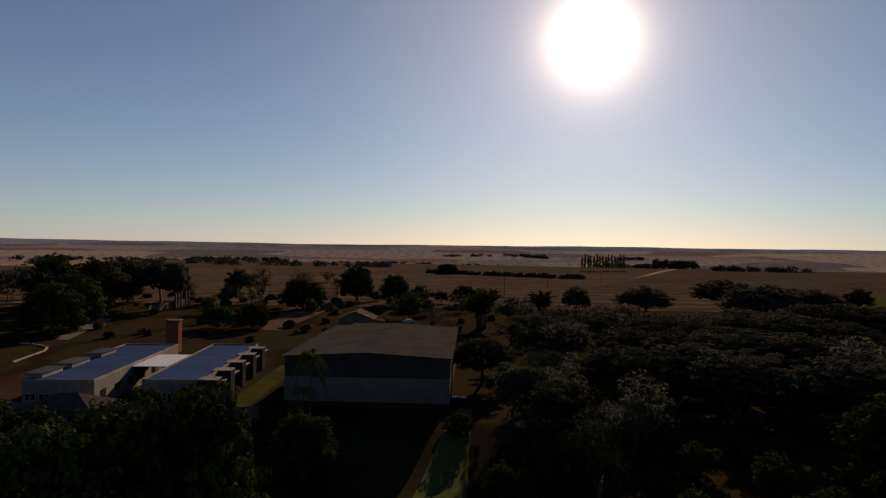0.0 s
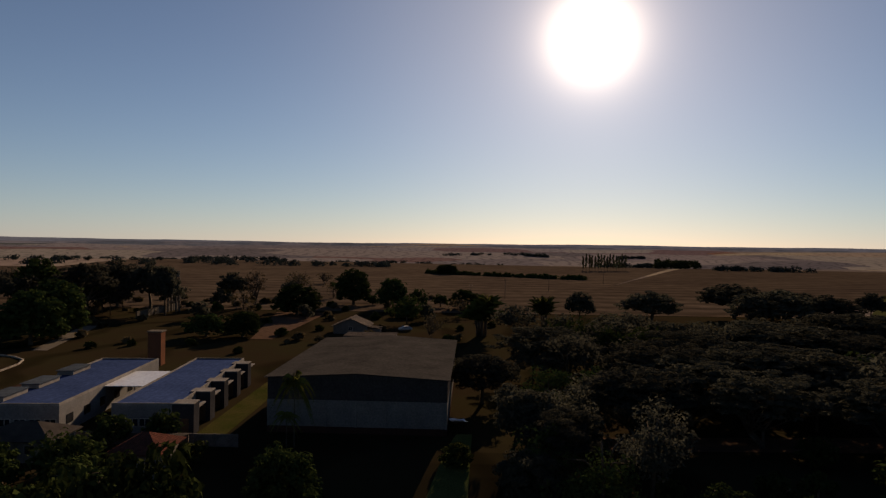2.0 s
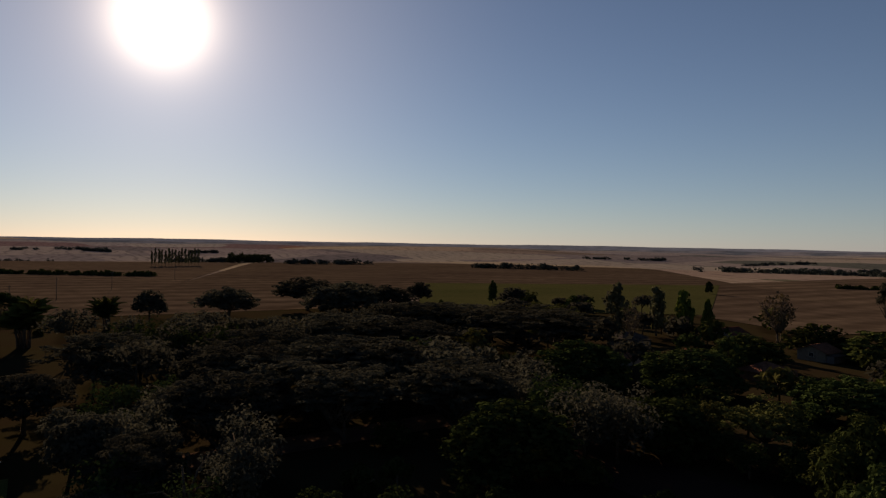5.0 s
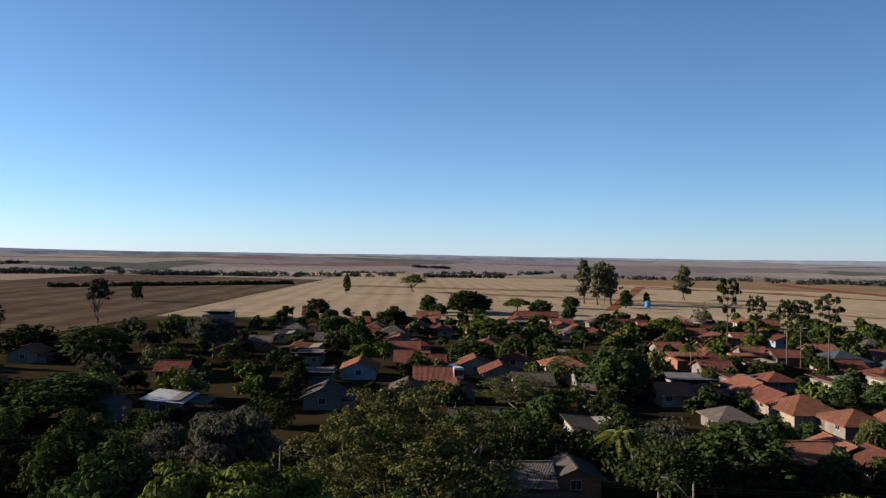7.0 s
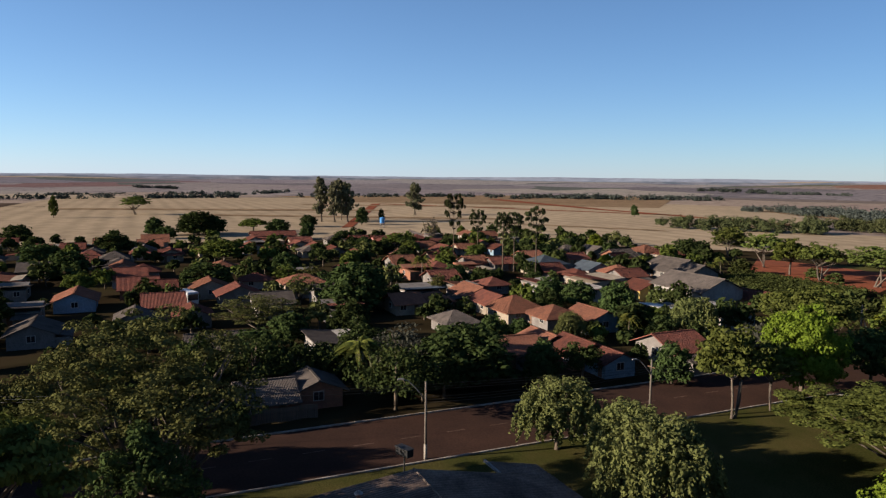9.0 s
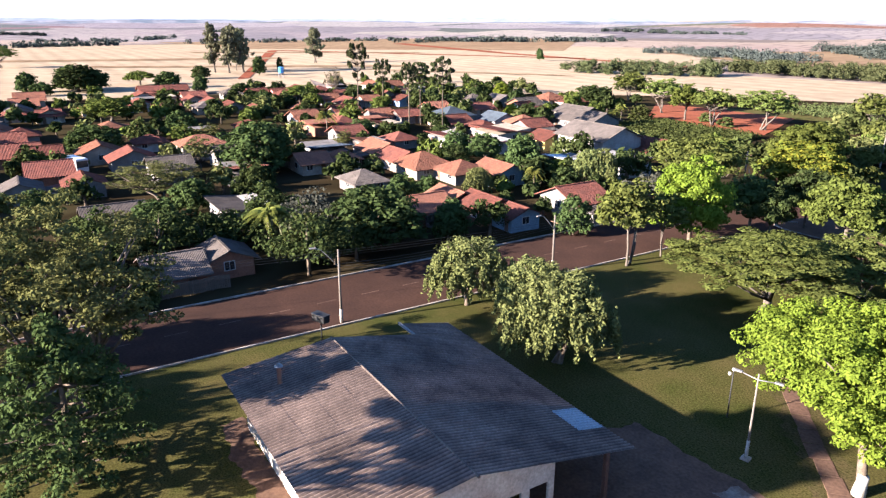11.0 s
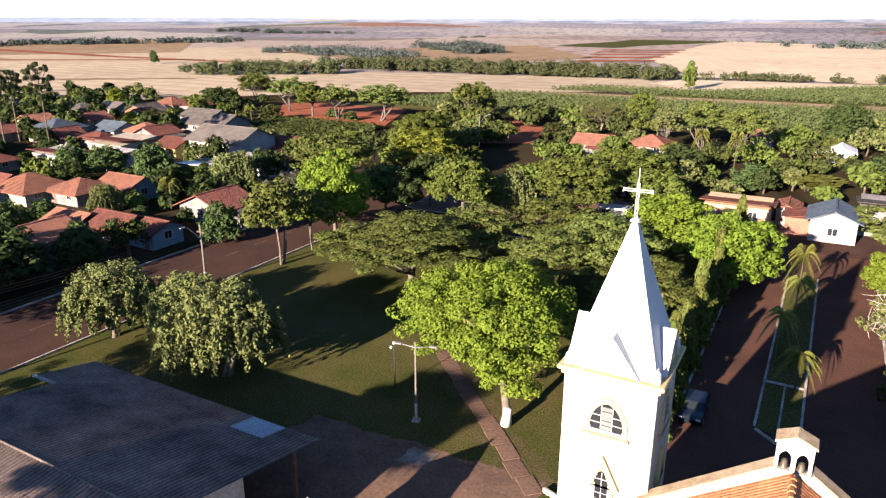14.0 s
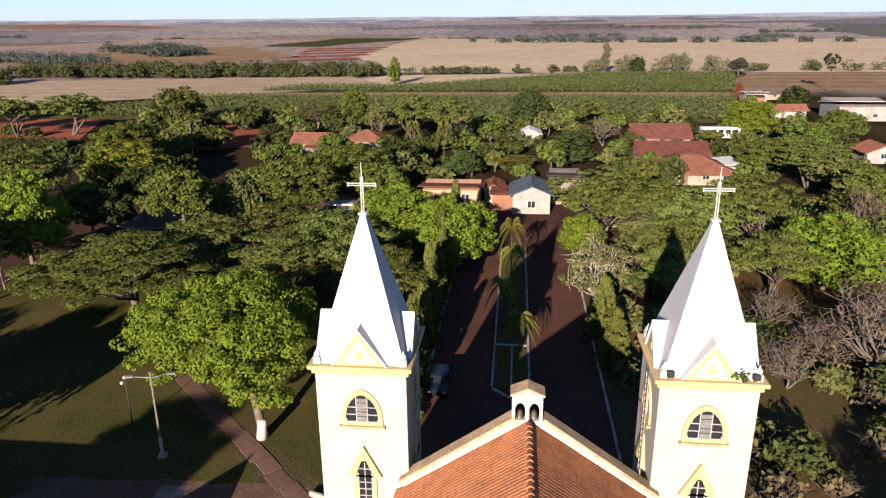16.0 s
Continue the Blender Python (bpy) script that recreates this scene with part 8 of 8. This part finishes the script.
def fill(name, label, count, x0, x1, y0, y1, kinds, hs, ratio, gap=1.0, detail=1.0):
    """Trees and shrubs scattered over a stretch, clear of houses and of each other."""
    trees = []
    for _ in range(count):
        for _try in range(12):
            x, y = FILL.uniform(x0, x1), FILL.uniform(y0, y1)
            kind = FILL.choice(kinds)
            h = FILL.uniform(*hs)
            r = h * FILL.uniform(*ratio)
            if all((x - a) ** 2 + (y - b) ** 2 > (c + r * 0.5 * gap) ** 2 for a, b, c in CLEAR):
                CLEAR.append((x, y, r * 0.5))
                trees.append((kind, x, y, h, r))
                break
    return grove(name, label, trees, count, detail)


fill("street_garden_trees", "dense dark garden trees along the street", 72, -93, -74.5, -75, 95, ("round", "shrub", "round", "shade", "airy", "round"), (2.5, 8.5), (0.4, 0.62), 0.65)
fill("village_garden_trees", "mixed green garden trees and shrubs among houses", 330, -300, -92, -60, 190, ("round", "shrub", "broad", "round", "airy", "round"), (2.5, 6.8), (0.4, 0.62), 0.6)
fill("park_grove", "umbrella trees shading the park", 16, 14, 60, 64, 97, ("umbrella", "broad"), (7, 9), (0.5, 0.75), 0.7)
fill("park_undergrowth", "dry brown bushes and scrub under the park trees", 130, 10.5, 60, 34, 97, ("drybush", "drybush", "drybush", "shrub", "airy"), (1.2, 3.4), (0.6, 1.0), 0.25, 0.7)
fill("garden_trees", "mixed garden trees beyond the square", 165, -105, 75, 116, 206, ("broad", "broad", "shrub", "umbrella", "airy", "round", "shrub"), (2.6, 7), (0.45, 0.7), 0.5)
fill("dark_grove", "dense backlit grove of spreading trees", 26, -130, -14, -178, -128, ("canopy", "shade", "round", "canopy"), (8, 12), (0.5, 0.7), 0.6)
fill("grove_edge_trees", "dark spreading trees beside the open lawn", 7, -46, -12, -150, -118, ("canopy", "shade", "canopy"), (8, 12), (0.5, 0.65), 0.45, 1.0)
fill("gym_side_trees", "dark leafy trees crowding beside the sports hall", 13, -24, -5.5, -104, -62, ("canopy", "round", "shade"), (8, 10.5), (0.42, 0.55), 0.5, 1.0)
fill("grove_undergrowth", "dark undergrowth below the grove", 26, -60, -9, -84, -45, ("shrub", "round"), (2.0, 4), (0.5, 0.8), 0.3, 0.8)
fill("outskirt_trees", "dense dark trees at the village edge", 60, -230, -75, -230, -60, ("round", "shade", "canopy", "shrub", "airy"), (5, 10), (0.45, 0.65), 0.6, 0.5)
fill("scattered_trees", "scattered trees and bushes near bare fields", 34, -10, 190, -340, -215, ("round", "shade", "shrub", "bare"), (4, 10), (0.45, 0.65), 0.8)
fill("dry_scrub", "low dry bushes over bare earth", 120, -20, 150, -340, -150, ("shrub", "drybush", "shrub", "drybush"), (0.8, 2.2), (0.6, 1.0), 0.4, 0.5)
fill("tall_grove", "tall dark spreading trees beside a street", 34, 122, 200, -300, -200, ("round", "canopy", "shade"), (10, 17), (0.4, 0.55), 0.6)
fill("yard_trees", "dark trees in the yards behind the church", 50, 30, 66, -84, -30, ("round", "shrub", "round"), (3, 5.5), (0.5, 0.75), 0.5, 0.5)
fill("street_edge_trees", "dark trees overhanging the shaded street", 18, -74, -52, -130, -58, ("canopy", "round", "shade"), (8, 12), (0.45, 0.6), 0.5, 0.8)
plant("shade", -69.5, -18.0, 13.0, 5.0)
plant("round", -64.0, -30.0, 13.0, 5.0)
plant("round", -58.5, -25.0, 12.0, 5.0)
# stands out of view; high crown set to shade hall roof and lawn
plant("parasol", -35.0, -9.0, 17.4, 5.8)
# three unseen trees beside the church, added to shade the park ground
plant("shade", 19.0, 12.0, 11.0, 5.0)
plant("shade", 28.0, 14.0, 10.0, 5.0)
plant("shade", 37.0, 10.0, 12.0, 5.5)


def scrap_sheet():
    ob = thing("metal_sheet", 0.2, -98.6, 0.0, 25, "crumpled white metal sheet lying beside the gymnasium", "scrap")
    bm = bmesh.new()
    bmesh.ops.create_grid(bm, x_segments=6, y_segments=4, size=1.0)
    for v in bm.verts:
        v.co = Vector((v.co.x * 1.3, v.co.y * 0.8, 0.25 + 0.08 * math.sin(3.1 * v.co.x) + 0.2 * v.co.y * v.co.y + 0.12 * v.co.x))
    bmesh.ops.solidify(bm, geom=bm.faces[:], thickness=0.02)
    part("body", (bm, M("bright_sheet_metal", (0.62, 0.62, 0.62), (0.5, 0.5, 0.5), 1.0, 0.32, 0.2, 6, metal=0.9)), ob)
    part("support", (boxes((-0.9, 0.9, -0.5, 0.5, -0.05, 0.2, 0.03)), WOODD), ob)


scrap_sheet()

plant("shade", -7.5, -68.0, 8.0, 4.0)
plant("shade", -8.5, -82.0, 9.5, 4.5)
plant("round", -4.5, -57.0, 6.0, 3.4)
plant("canopy", -12.0, -74.0, 10.0, 5.5)
plant("euca", -418.6, 103.2, 28, 8.0)
plant("euca", -410.5, 109.2, 25, 8.0)
plant("euca", -411.2, 117.5, 25, 8.2)
plant("euca", -428.3, 118.3, 27, 7.5)
plant("round", -384.7, 118.3, 11, 4)
plant("round", -377.2, 85.5, 7, 5)
plant("round", -408.6, 138.4, 9, 2.2)


def kiosk(x, y):
    """A small square building with a steep tiled roof that narrows to a finial."""
    ob = thing("kiosk", x, y, 0.0, 0, "small square kiosk with steep orange tiled roof and pale finial", "kiosk")
    part("wall", (boxes((-1.3, 1.3, -1.3, -1.15, -0.1, 3.0), (-1.3, 1.3, 1.15, 1.3, -0.1, 3.0), (-1.3, -1.15, -1.15, 1.15, -0.1, 3.0), (1.15, 1.3, -1.15, 1.15, -0.1, 3.0)), HALL_WALL), ob)
    verts, faces, n = [], [], 9
    for i in range(n):
        for half, z in ((1.6 * (1 - i / n), 2.92 + 1.85 * i / n), (1.6 * (1 - (i + 0.95) / n), 2.92 + 1.85 * (i + 0.85) / n)):
            verts += [(-half, -half, z), (half, -half, z), (half, half, z), (-half, half, z)]
        a = 8 * i
        faces += [(a + k, a + (k + 1) % 4, a + 4 + (k + 1) % 4, a + 4 + k) for k in range(4)]
    faces.append((3, 2, 1, 0))
    part("roof", mesh_from("roof", verts, faces, OR), ob, "orange clay tiles")
    for sx, sy in ((-1, -1), (1, -1), (1, 1), (-1, 1)):
        v, f = tubes([([(sx * 1.6, sy * 1.6, 2.98), (sx * 0.03, sy * 0.03, 4.8)], [0.09, 0.07])], 8)
        part("hip_tile", mesh_from("hip_tile", v, f, OR), ob)
    v, f = tubes([([(0, 0, 4.72), (0, 0, 4.82), (0, 0, 4.9), (0, 0, 5.0), (0, 0, 5.12)], [0.1, 0.07, 0.12, 0.09, 0.02])], 10)
    part("finial", mesh_from("finial", v, f, WHITE), ob, "pale pointed finial")


kiosk(-21.1, 23.4)
